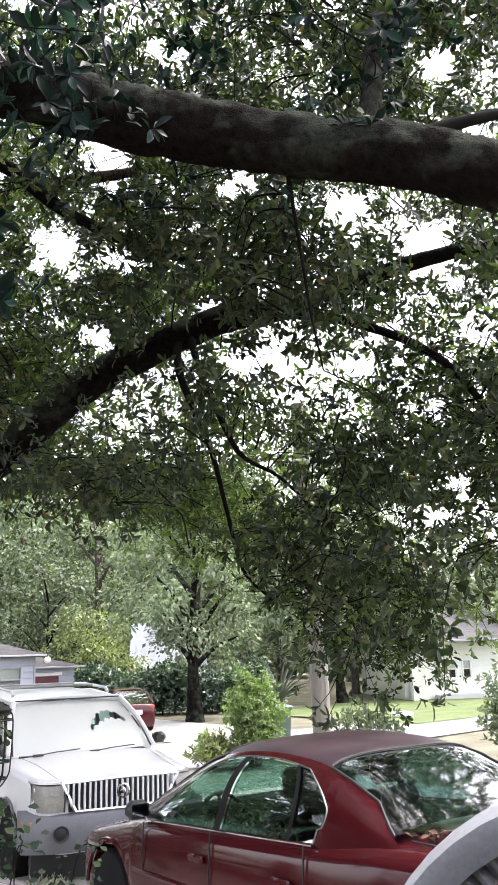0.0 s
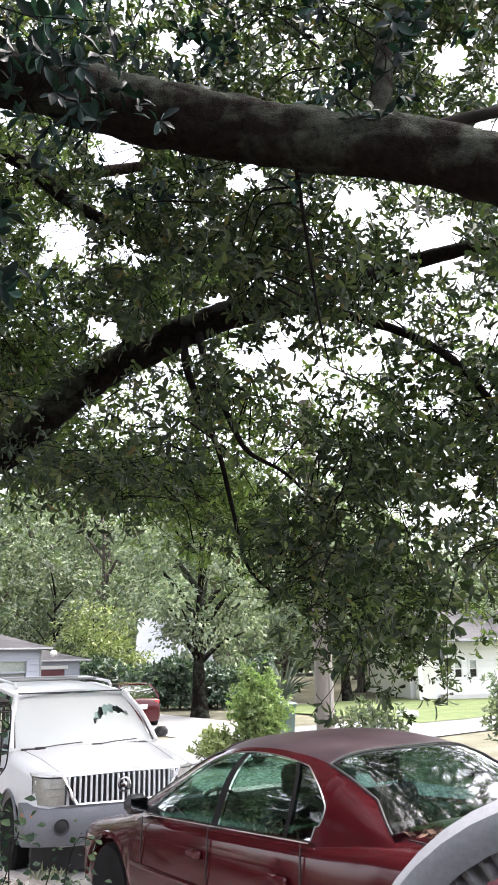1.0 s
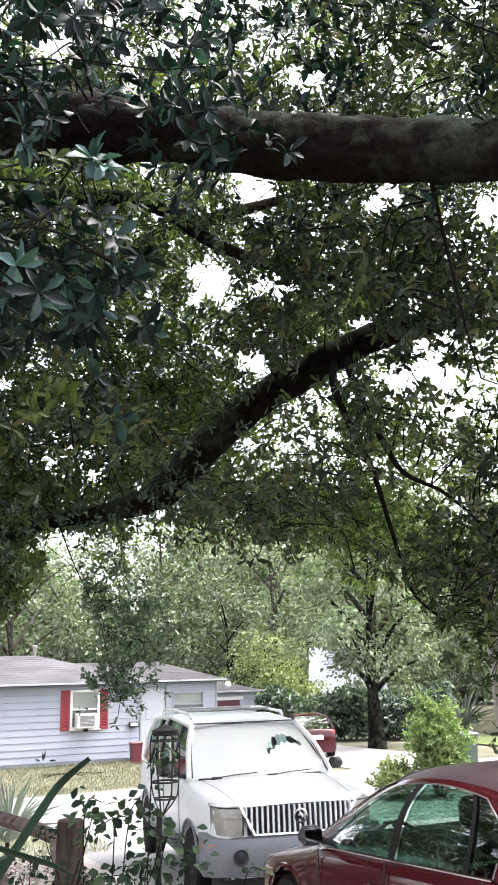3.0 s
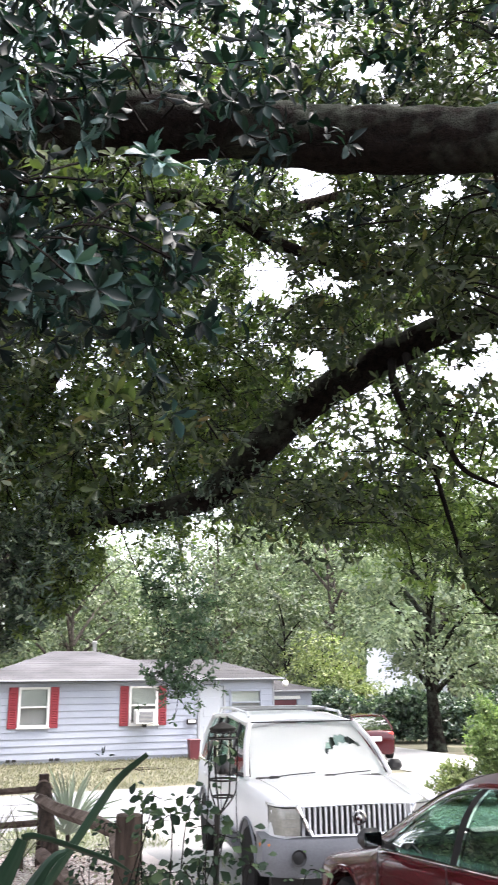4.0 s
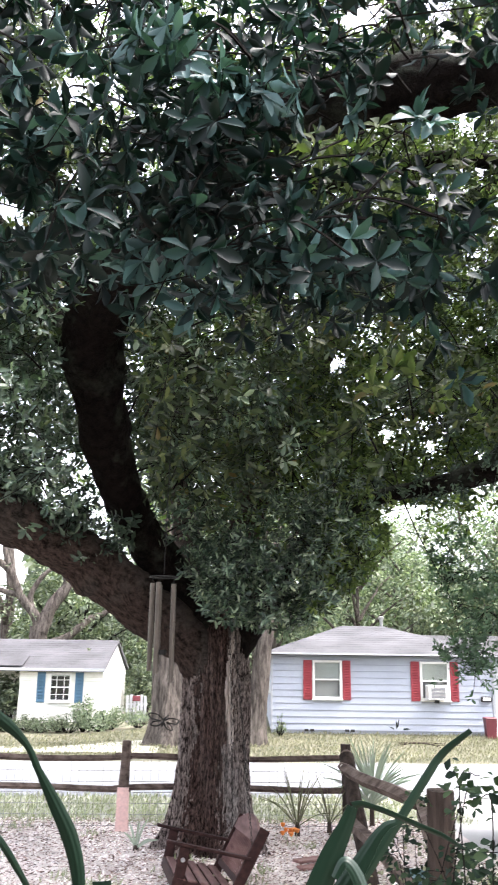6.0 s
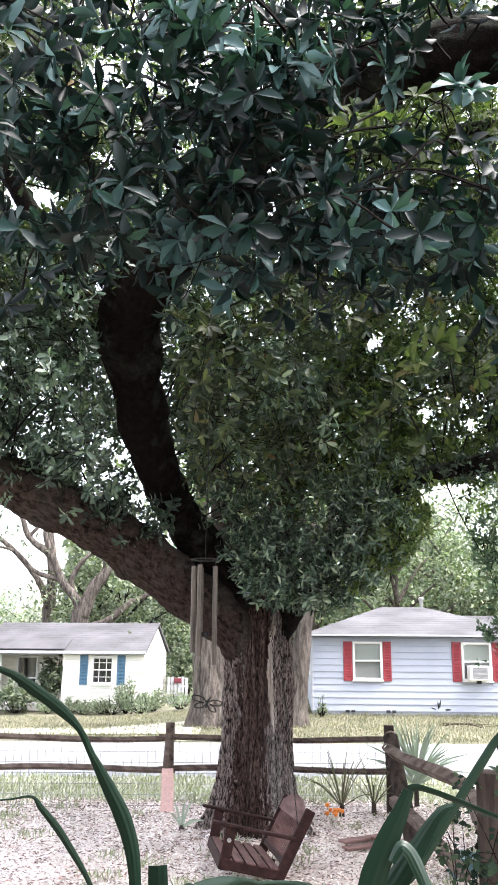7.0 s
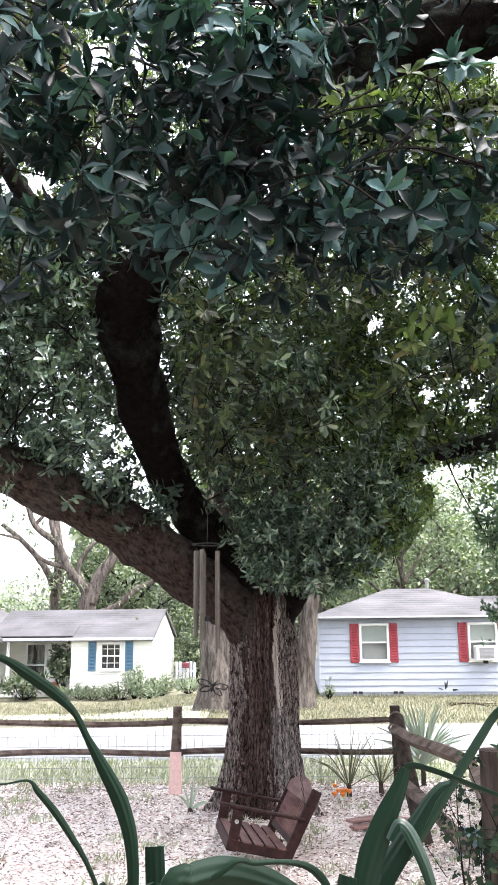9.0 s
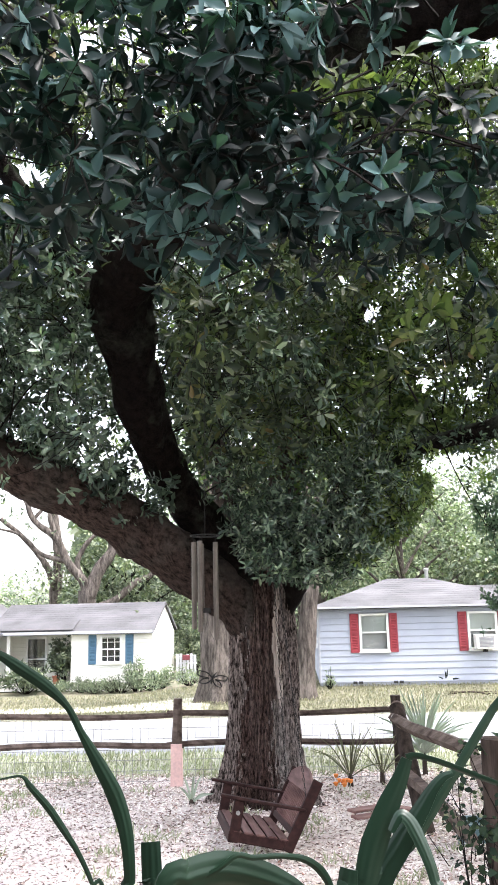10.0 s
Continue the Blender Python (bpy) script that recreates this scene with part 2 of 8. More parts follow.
# twigs too carry the crown's shade in a near-black colour
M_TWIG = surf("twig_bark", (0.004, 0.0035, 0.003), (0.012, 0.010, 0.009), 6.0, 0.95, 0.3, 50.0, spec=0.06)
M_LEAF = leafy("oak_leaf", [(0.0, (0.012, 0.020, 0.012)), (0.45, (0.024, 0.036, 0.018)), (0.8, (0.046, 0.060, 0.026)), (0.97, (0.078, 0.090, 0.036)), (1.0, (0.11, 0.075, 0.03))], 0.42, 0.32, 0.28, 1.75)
# darker oak leaf: the shade under the drooping boughs is painted in
M_LEAF_DROOP = leafy("shade_tint_drooping_leaf", [(0.0, (0.008, 0.013, 0.006)), (0.6, (0.017, 0.026, 0.011)), (1.0, (0.044, 0.054, 0.022))], 0.55, 0.28, 0.08, 2.2)
# oak leaf copies whose colour holds sunlight or backlight on the crown
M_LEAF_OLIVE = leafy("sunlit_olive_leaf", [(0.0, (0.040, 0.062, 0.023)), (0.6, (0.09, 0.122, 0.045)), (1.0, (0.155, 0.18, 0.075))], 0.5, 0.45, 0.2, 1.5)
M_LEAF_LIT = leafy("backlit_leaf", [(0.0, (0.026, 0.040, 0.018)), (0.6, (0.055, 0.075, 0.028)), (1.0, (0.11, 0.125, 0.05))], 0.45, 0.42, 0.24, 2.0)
# darker, bluer copy of the oak leaf, with the yard's shade in its colour
M_LEAF_NEAR = leafy("oak_leaf_shade_tint", [(0.0, (0.0014, 0.0042, 0.004)), (0.6, (0.0034, 0.0098, 0.009)), (0.9, (0.012, 0.030, 0.028)), (1.0, (0.030, 0.062, 0.058))], 0.45, 0.14, 0.14, 2.0)
# pale copy of the near leaf: sheen from the sky painted as colour
M_LEAF_SHEEN = leafy("sky_sheen_blue_green_leaf", [(0.0, (0.013, 0.033, 0.033)), (0.5, (0.036, 0.074, 0.076)), (1.0, (0.085, 0.148, 0.152))], 0.42, 0.14, 0.18, 1.5)
# the two palest stops paint highlights onto some of the leaves
M_LEAF_SKIRT = leafy("grey_green_leaf", [(0.0, (0.014, 0.028, 0.021)), (0.55, (0.042, 0.074, 0.052)), (0.85, (0.135, 0.182, 0.132)), (1.0, (0.27, 0.31, 0.25))], 0.3, 0.25, 0.5, 1.8)
# duller copy of the grey-green leaf, shade inside the crown painted in
M_LEAF_INNER = leafy("shaded_grey_green_leaf", [(0.0, (0.018, 0.034, 0.026)), (0.6, (0.040, 0.066, 0.046)), (1.0, (0.10, 0.135, 0.095))], 0.34, 0.22, 0.4, 1.7)
M_LEAF_SPRIG = leafy("blue_green_leaf", [(0.0, (0.05, 0.085, 0.065)), (0.6, (0.085, 0.135, 0.10)), (1.0, (0.14, 0.20, 0.15))], 0.45, 0.3, 0.28, 1.6)
# far leaves: haze painted as pale tones, shadows between clumps as broad patches
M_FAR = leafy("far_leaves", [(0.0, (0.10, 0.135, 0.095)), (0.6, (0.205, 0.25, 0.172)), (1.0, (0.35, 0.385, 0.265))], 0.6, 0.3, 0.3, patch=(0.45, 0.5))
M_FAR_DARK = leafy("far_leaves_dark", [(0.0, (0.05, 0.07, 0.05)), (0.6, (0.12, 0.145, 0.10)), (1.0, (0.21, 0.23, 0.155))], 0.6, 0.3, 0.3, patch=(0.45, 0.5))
M_SHRUB = leafy("shrub_leaves", [(0.0, (0.10, 0.16, 0.06)), (0.6, (0.20, 0.28, 0.11)), (1.0, (0.33, 0.40, 0.18))], 0.45, 0.35)
M_SHRUB_YELLOW = leafy("yellow_green_leaves", [(0.0, (0.14, 0.18, 0.07)), (0.6, (0.23, 0.27, 0.115)), (1.0, (0.33, 0.35, 0.17))], 0.5, 0.35)
M_SIDING = surf("blue_grey_siding", (0.29, 0.315, 0.375), (0.35, 0.375, 0.435), 0.7, 0.55, 0.08, 60.0, vary=0.04)
M_WHITE = surf("white_paint", (0.72, 0.72, 0.70), (0.80, 0.80, 0.78), 0.8, 0.5, 0.08, 60.0, vary=0.03)
M_DOOR = surf("pale_blue_grey_paint", (0.40, 0.425, 0.46), (0.46, 0.485, 0.52), 0.8, 0.5, 0.08, 60.0)
M_TRIM = surf("grey_white_trim", (0.30, 0.31, 0.33), (0.38, 0.39, 0.41), 0.8, 0.6, 0.08, 60.0)
M_CREAM = surf("cream_siding", (0.68, 0.67, 0.60), (0.76, 0.75, 0.69), 0.8, 0.55, 0.08, 60.0, vary=0.03)
M_RED = surf("red_paint", (0.22, 0.026, 0.038), (0.30, 0.038, 0.05), 2.0, 0.55, 0.1, 60.0)
M_MAROON = surf("maroon_paint", (0.09, 0.012, 0.02), (0.13, 0.02, 0.028), 1.0, 0.5, 0.1, 50.0)
M_BLUE = surf("blue_paint", (0.05, 0.12, 0.19), (0.07, 0.155, 0.235), 2.0, 0.55, 0.1, 60.0)
M_SHINGLE = surf("grey_shingle", (0.036, 0.035, 0.038), (0.078, 0.076, 0.081), 0.8, 0.9, 0.6, 18.0, stretch=(1, 1, 3), dist=0.02)
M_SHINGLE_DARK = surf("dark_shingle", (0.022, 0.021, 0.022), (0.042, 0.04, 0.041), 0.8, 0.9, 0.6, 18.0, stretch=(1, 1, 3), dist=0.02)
M_CONCRETE = surf("pale_concrete", (0.46, 0.46, 0.44), (0.58, 0.57, 0.55), 1.2, 0.9, 0.3, 50.0)
M_WOOD = surf("weathered_wood", (0.015, 0.011, 0.009), (0.065, 0.048, 0.040), 3.0, 0.9, 0.6, 16.0, stretch=(6, 6, 0.8), dist=0.012, spec=0.12)
M_RAIL = surf("weathered_rail", (0.045, 0.030, 0.025), (0.16, 0.125, 0.105), 2.0, 0.9, 0.6, 14.0, stretch=(0.8, 6, 6), dist=0.012, spec=0.12)
# lit and shaded copies of the swing's wood; light is put into the colour
M_SWING_LIT = surf("lit_red_brown_wood", (0.055, 0.024, 0.022), (0.15, 0.085, 0.076), 3.0, 0.75, 0.4, 20.0, stretch=(0.7, 5, 5), dist=0.006, spec=0.2)
M_SWING_SHADED = surf("shaded_red_brown_stain", (0.014, 0.0055, 0.005), (0.036, 0.016, 0.014), 3.0, 0.7, 0.4, 20.0, stretch=(0.7, 5, 5), dist=0.006, spec=0.12)
M_PLANK = surf("faded_red_board", (0.17, 0.088, 0.078), (0.30, 0.19, 0.17), 3.0, 0.85, 0.4, 20.0, stretch=(0.7, 5, 5), dist=0.006, spec=0.12)
M_PINK = surf("faded_pink_plastic", (0.66, 0.42, 0.38), (0.74, 0.50, 0.45), 2.0, 0.6, 0.1, 30.0)
M_BLACK = surf("black_plastic", (0.012, 0.012, 0.013), (0.02, 0.02, 0.022), 4.0, 0.45, 0.05, 80.0)
M_RUBBER = surf("tyre_rubber", (0.008, 0.008, 0.008), (0.016, 0.015, 0.015), 5.0, 0.9, 0.3, 60.0, spec=0.15)
M_DARK = surf("unlit_interior", (0.012, 0.012, 0.012), (0.025, 0.024, 0.023), 1.0, 0.9, 0.0, 20.0)
M_CURTAIN = surf("window_blind", (0.66, 0.65, 0.63), (0.74, 0.73, 0.71), 1.0, 0.8, 0.1, 30.0)
M_CHROME = surf("chrome", (0.72, 0.72, 0.73), (0.82, 0.82, 0.83), 6.0, 0.14, 0.0, 60.0, metal=1.0)
M_METAL = surf("dull_metal", (0.26, 0.26, 0.25), (0.36, 0.36, 0.35), 4.0, 0.45, 0.1, 40.0, metal=0.8)
M_CHIME = surf("tarnished_tube", (0.055, 0.045, 0.037), (0.10, 0.083, 0.07), 4.0, 0.5, 0.1, 40.0, metal=0.6)
M_IRON = surf("black_iron", (0.005, 0.0048, 0.0045), (0.012, 0.011, 0.010), 5.0, 0.6, 0.2, 60.0, spec=0.2)
M_SUV = paint_car("silver_paint", (0.70, 0.70, 0.71), (0.77, 0.77, 0.78))
M_SUV_LOW = surf("grey_cladding", (0.125, 0.13, 0.145), (0.165, 0.17, 0.185), 2.0, 0.5, 0.1, 60.0)
M_CAR = paint_car("dark_red_paint", (0.040, 0.0042, 0.006), (0.055, 0.0065, 0.009), 0.12)
M_CAR_ROOF = surf("faded_roof_paint", (0.022, 0.010, 0.013), (0.062, 0.038, 0.044), 3.5, 0.38, 0.05, 120.0, spec=0.45, dist=0.002)
M_GLASS = glassy("clear_glass", (0.90, 0.93, 0.92))
M_SCREEN = glassy("window_screen", (0.74, 0.75, 0.75), 0.3, 0.3)
M_SKY_PANEL = surf("white_sky_reflection", (0.86, 0.86, 0.86), (0.90, 0.90, 0.90), 2.0, 0.7, 0.02, 400.0)
M_GLASS_CAR = glassy("tinted_glass", (0.40, 0.60, 0.52), 0.6)
M_GLASS_REAR = glassy("dusty_rear_glass", (0.21, 0.30, 0.32), 3.3, 0.055)
M_GLASS_SUV = glassy("windscreen_glass", (0.96, 0.98, 0.97), 0.5)
M_LAMP = surf("hazy_lens", (0.20, 0.195, 0.165), (0.31, 0.30, 0.265), 5.0, 0.3, 0.1, 40.0, coat=0.5)
M_AMBER = surf("amber_lens", (0.55, 0.16, 0.05), (0.65, 0.22, 0.07), 5.0, 0.25, 0.0, 40.0)
M_TAIL = surf("tail_lens", (0.45, 0.03, 0.03), (0.55, 0.05, 0.04), 5.0, 0.25, 0.0, 40.0)
M_SEAT = surf("grey_upholstery", (0.05, 0.055, 0.06), (0.08, 0.085, 0.09), 5.0, 0.9, 0.2, 60.0)
M_STRAP = leafy("strap_leaf", [(0.0, (0.0045, 0.014, 0.008)), (1.0, (0.008, 0.022, 0.0125))], 0.38, 0.08, 0.35)
M_STRAP_PALE = leafy("pale_strap_leaf", [(0.0, (0.36, 0.43, 0.33)), (1.0, (0.70, 0.74, 0.66))], 0.5, 0.2)
M_LITTER = leafy("fallen_leaves", [(0.0, (0.06, 0.04, 0.034)), (0.2, (0.26, 0.175, 0.145)), (0.45, (0.68, 0.58, 0.53)), (0.7, (0.90, 0.84, 0.80)), (0.96, (0.93, 0.90, 0.87)), (1.0, (0.42, 0.20, 0.14))], 0.9, 0.0, 0.2)
M_DRY_LEAF = leafy("dry_brown_leaves", [(0.0, (0.03, 0.02, 0.015)), (0.6, (0.09, 0.06, 0.045)), (1.0, (0.20, 0.13, 0.09))], 0.9, 0.0, 0.2)
M_BLOOM = surf("orange_petals", (0.75, 0.20, 0.03), (0.85, 0.30, 0.05), 6.0, 0.6, 0.0, 40.0)
M_POT = surf("blue_green_glaze", (0.05, 0.10, 0.115), (0.08, 0.14, 0.155), 4.0, 0.4, 0.1, 40.0)
M_VINE = leafy("vine_leaves", [(0.0, (0.006, 0.013, 0.009)), (0.6, (0.012, 0.024, 0.014)), (1.0, (0.034, 0.052, 0.025))], 0.6, 0.2, 0.1, 2.0)
M_GRASSBLADE = leafy("grass_blades", [(0.0, (0.12, 0.124, 0.08)), (0.6, (0.235, 0.222, 0.16)), (1.0, (0.36, 0.335, 0.25))], 0.7, 0.3, 0.2)
M_POLE = surf("pole_wood", (0.13, 0.12, 0.108), (0.23, 0.21, 0.19), 2.0, 0.9, 0.4, 20.0, stretch=(5, 5, 0.5))
M_BIN = surf("green_grey_plastic", (0.085, 0.125, 0.12), (0.12, 0.165, 0.16), 2.0, 0.5, 0.1, 40.0)
M_VINYL = surf("pale_grey_fabric", (0.15, 0.158, 0.175), (0.19, 0.198, 0.215), 3.0, 0.75, 0.25, 90.0, dist=0.002)
M_TERRA = surf("terracotta", (0.38, 0.13, 0.07), (0.46, 0.18, 0.10), 3.0, 0.8, 0.2, 40.0)

# ---- the lie of the land: along the road (s), across it (d), from the porch ----
ROAD_YAW = 38.0
RU = Vector((math.cos(radians(ROAD_YAW)), math.sin(radians(ROAD_YAW)), 0))
RV = Vector((-RU.y, RU.x, 0))


def sd(s, d, z=0.0):
    return RU * s + RV * d + Vector((0, 0, z))


def smooth01(x):
    x = min(1.0, max(0.0, x))
    return x * x * (3 - 2 * x)


def lie(x, y):
    """Height of the ground: a rise at the head of the driveway and a hollow round the white cottage, both set to fit
    the camera's view.
    """
    p = Vector((x, y, 0))
    s, d = p.dot(RU), p.dot(RV)
    rise = 0.46 * smooth01((15.3 - y) / 11.3) * smooth01((x + 4.5) / 2.5)
    return rise - 0.35 * smooth01((d - 21) / 6) * smooth01((0.0 - s) / 5)


def sheet(name, mat, s0, s1, d0, d1, ns, nd, lift, rough, label, wav=0.0):
    g = Geo()
    for j in range(nd + 1):
        for i in range(ns + 1):
            s, d = s0 + (s1 - s0) * i / ns, d0 + (d1 - d0) * j / nd
            if wav and 0 < i < ns:
                d += wav * noise.noise(Vector((s * 0.6, j * 9.0, 1.0)))
            p = sd(s, d)
            p.z = lie(p.x, p.y) + lift + rough * noise.noise(Vector((s * 1.7, d * 1.7, 3.0)))
            g.v.append(p)
    for j in range(nd):
        for i in range(ns):
            a = j * (ns + 1) + i
            g.f.append((a, a + 1, a + ns + 2, a + ns + 1))
    return tagged(g.obj(name, mat, smooth=True, kind="structure"), label=label, category=name)


# one ground sheet out to the horizon, finer near the place
g = Geo()
AX = [-1500, -400, -120, -60] + [-40 + 1.25 * i for i in range(65)] + [60, 120, 400, 1500]
for yy in AX:
    for xx in AX:
        g.v.append(Vector((xx, yy + 15, lie(xx, yy + 15) - 0.02)))
n_ax = len(AX)
for j in range(n_ax - 1):
    for i in range(n_ax - 1):
        a = j * n_ax + i
        g.f.append((a, a + 1, a + n_ax + 1, a + n_ax))
tagged(g.obj("ground", M_GRASS, smooth=True, kind="structure"), label="flat lawn of short dry grass", category="ground")
sheet("road", M_ROAD, -45, 60, 15.2, 19.9, 60, 3, 0.012, 0.0, "pale residential street", 0.12)
sheet("mulch_bed", M_MULCH, -9, 3.7, 3.0, 13.1, 44, 34, 0.02, 0.03, "yard floor of brown leaf litter and mulch", 0.25)
sheet("verge", M_VERGE, -45, 4.3, 12.9, 15.25, 60, 4, 0.006, 0.02, "sandy verge with thin pale grass", 0.15)
sheet("driveway", M_DRIVE, 3.6, 12.0, 2.0, 15.3, 24, 30, 0.012, 0.0, "worn concrete driveway under the cars", 0.15)
sheet("gravel_strip", M_VERGE, -26, -1.0, 21.6, 25.6, 30, 8, 0.012, 0.02, "pale gravelly strip before the cottage", 0.6)
sheet("lawn", M_LAWN, 20.5, 34.0, 17.9, 27.0, 20, 16, 0.03, 0.02, "bright green mown lawn before the bungalow", 0.2)
sheet("side_drive", M_DRIVE, 13.0, 17.0, 19.8, 30.0, 4, 8, 0.008, 0.0, "pale driveway on the far side of the street", 0.15)


# ---- houses ----
def spans(x0, x1, holes):
    """What is left of x0..x1 outside the holes."""
    out, at = [], x0
    for a, b in sorted(holes):
        if a > at:
            out.append((at, min(a, x1)))
        at = max(at, b)
    if at < x1:
        out.append((at, x1))
    return [(a, b) for a, b in out if b - a > 0.02]


def clad_wall(parent, x0, x1, z0, z1, openings, mat, rise, thick=0.14, m=None, label=""):
    """A wall in the plane y = 0 with openings (a, b, bottom, top) and lapped boards, each a part."""
    lip = 0.034 if rise == 0.20 else 0.022
    m = m or Matrix()
    g = Geo()
    for a, b in spans(x0, x1, [(o[0], o[1]) for o in openings]):
        g.box(((a + b) / 2, thick / 2, (z0 + z1) / 2), (b - a, thick, z1 - z0), ch=0.0)
    for a, b, lo, hi in openings:
        if lo > z0:
            g.box(((a + b) / 2, thick / 2, (z0 + lo) / 2), (b - a, thick, lo - z0), ch=0.0)
        if hi < z1:
            g.box(((a + b) / 2, thick / 2, (hi + z1) / 2), (b - a, thick, z1 - hi), ch=0.0)
    wall = g.obj("wall", mat, parent, label)
    wall.matrix_basis = m
    z = z0 + 0.12
    while z < z1 - 0.03:
        top = min(z + rise, z1)
        holes = [(o[0], o[1]) for o in openings if o[2] < top - 0.02 and o[3] > z + 0.02]
        for a, b in spans(x0, x1, holes):
            q = Geo()
            prof = [(-lip, z - 0.004), (-lip + 0.004, z - 0.016), (-0.002, z - 0.016), (-0.002, top), (-0.006, top)]
            q.loft([[(a, y, zz) for y, zz in prof], [(b, y, zz) for y, zz in prof]])
            bd = q.obj("board", mat, wall)
        z = top
    return wall


def sash_window(parent, a, b, lo, hi, m=None, grid=(1, 1), blind=0.5, thick=0.14, frame_mat=None, low_glass=None):
    """A hung window: frame, sill, two panes with bars, blind, and a dark panel standing in for the unlit room."""
    frame_mat = frame_mat or M_WHITE
    m = m or Matrix()
    w, h, cx = b - a, hi - lo, (a + b) / 2
    win = new("window")
    win.parent, win.matrix_basis = parent, m
    g = Geo()
    t = 0.07
    for c, s in (((cx, -0.02, hi - t / 2), (w, 0.09, t)), ((cx, -0.02, lo + t / 2), (w, 0.09, t)), ((a + t / 2, -0.02, (lo + hi) / 2), (t, 0.09, h)), ((b - t / 2, -0.02, (lo + hi) / 2), (t, 0.09, h)), ((cx, -0.01, lo + h * 0.5), (w, 0.07, 0.045))):
        g.box(c, s)
    for k in range(1, grid[0]):
        g.box((a + w * k / grid[0], 0.0, (lo + hi) / 2), (0.022, 0.03, h - 0.1))
    for k in range(1, grid[1]):
        g.box((cx, 0.0, lo + h * k / grid[1]), (w - 0.1, 0.03, 0.022))
    g.obj("window_frame", frame_mat, win)
    Geo().box((cx, -0.06, lo - 0.02), (w + 0.06, 0.11, 0.035)).obj("sill", frame_mat, win)
    for z0, z1, y in ((lo, lo + h / 2, 0.035), (lo + h / 2, hi, 0.02)):
        p = Geo().box((cx, y, (z0 + z1) / 2), (w - 0.1, 0.006, z1 - z0 - 0.06), ch=0.001).obj("pane", low_glass if low_glass and z0 == lo else M_GLASS, win)
        p.visible_shadow = False
    Geo().box((cx, 0.06, hi - h * blind / 2), (w - 0.1, 0.01, h * blind), ch=0.001).obj("blind", M_CURTAIN, win)
    # dark panel paints the shade of the room behind
    Geo().box((cx, 0.5, (lo + hi) / 2), (w + 0.3, 0.02, h + 0.3), ch=0.001).obj("unlit_room_panel", M_DARK, win)
    return win


def shutter(parent, a, b, lo, hi, mat, m=None):
    sh = Geo()
    cx, w = (a + b) / 2, b - a
    for c, s in (((cx, -0.045, lo + 0.04), (w, 0.035, 0.08)), ((cx, -0.045, hi - 0.04), (w, 0.035, 0.08)), ((cx, -0.045, (lo + hi) / 2), (w, 0.035, 0.07)), ((a + 0.03, -0.045, (lo + hi) / 2), (0.06, 0.035, hi - lo)), ((b - 0.03, -0.045, (lo + hi) / 2), (0.06, 0.035, hi - lo)), ((cx, -0.036, (lo + hi) / 2), (w - 0.02, 0.016, hi - lo - 0.02))):
        sh.box(c, s, ch=0.004)
    z = lo + 0.10
    while z < hi - 0.09:
        sh.box((cx, -0.05, z), (w - 0.12, 0.02, 0.03), m=Euler((radians(35), 0, 0)).to_matrix(), ch=0.002)
        z += 0.05
    ob = sh.obj("shutter", mat, parent)
    ob.matrix_basis = m or Matrix()
    return ob


def hip_roof(parent, x0, x1, y0, y1, ze, xr0, xr1, zr, mat, thick=0.055, label=""):
    """A hipped roof with a fascia: eaves rectangle at ze, ridge from xr0 to xr1 at zr."""
    ym = (y0 + y1) / 2
    g = Geo()
    top = [(x0, y0, ze), (x1, y0, ze), (x1, y1, ze), (x0, y1, ze), (xr0, ym, zr), (xr1, ym, zr)]
    g.add([Vector(p) for p in top], [(0, 1, 5, 4), (1, 2, 5), (2, 3, 4, 5), (3, 0, 4), (3, 2, 1, 0)])
    roof = g.obj("roof", mat, parent, label)
    f = Geo()
    for c, s in ((((x0 + x1) / 2, y0 - 0.012, ze - thick / 2 + 0.02), (x1 - x0, 0.025, thick)), (((x0 + x1) / 2, y1 + 0.012, ze - thick / 2 + 0.02), (x1 - x0, 0.025, thick)), ((x0 - 0.012, ym, ze - thick / 2 + 0.02), (0.025, y1 - y0 + 0.05, thick)), ((x1 + 0.012, ym, ze - thick / 2 + 0.02), (0.025, y1 - y0 + 0.05, thick))):
        f.box(c, s)
    f.obj("fascia", M_TRIM, roof)
    # courses of shingles as low steps on the front slope
    n = 13
    c = Geo()
    for k in range(n):
        t0, t1 = k / n, (k + 1) / n
        a0 = Vector((x0, y0, ze)).lerp(Vector((xr0, ym, zr)), t0)
        b0 = Vector((x1, y0, ze)).lerp(Vector((xr1, ym, zr)), t0)
        a1 = Vector((x0, y0, ze)).lerp(Vector((xr0, ym, zr)), t1)
        b1 = Vector((x1, y0, ze)).lerp(Vector((xr1, ym, zr)), t1)
        up = Vector((0, 0, 0.006))
        lip = Vector((0, 0, 0.003))
        c.add([a0 + lip, b0 + lip, b0 + up, a0 + up, b1 + lip, a1 + lip], [(0, 1, 2, 3), (3, 2, 4, 5)])
    tagged(c.obj("shingle_layer", mat, roof), kind="stuff")
    return roof


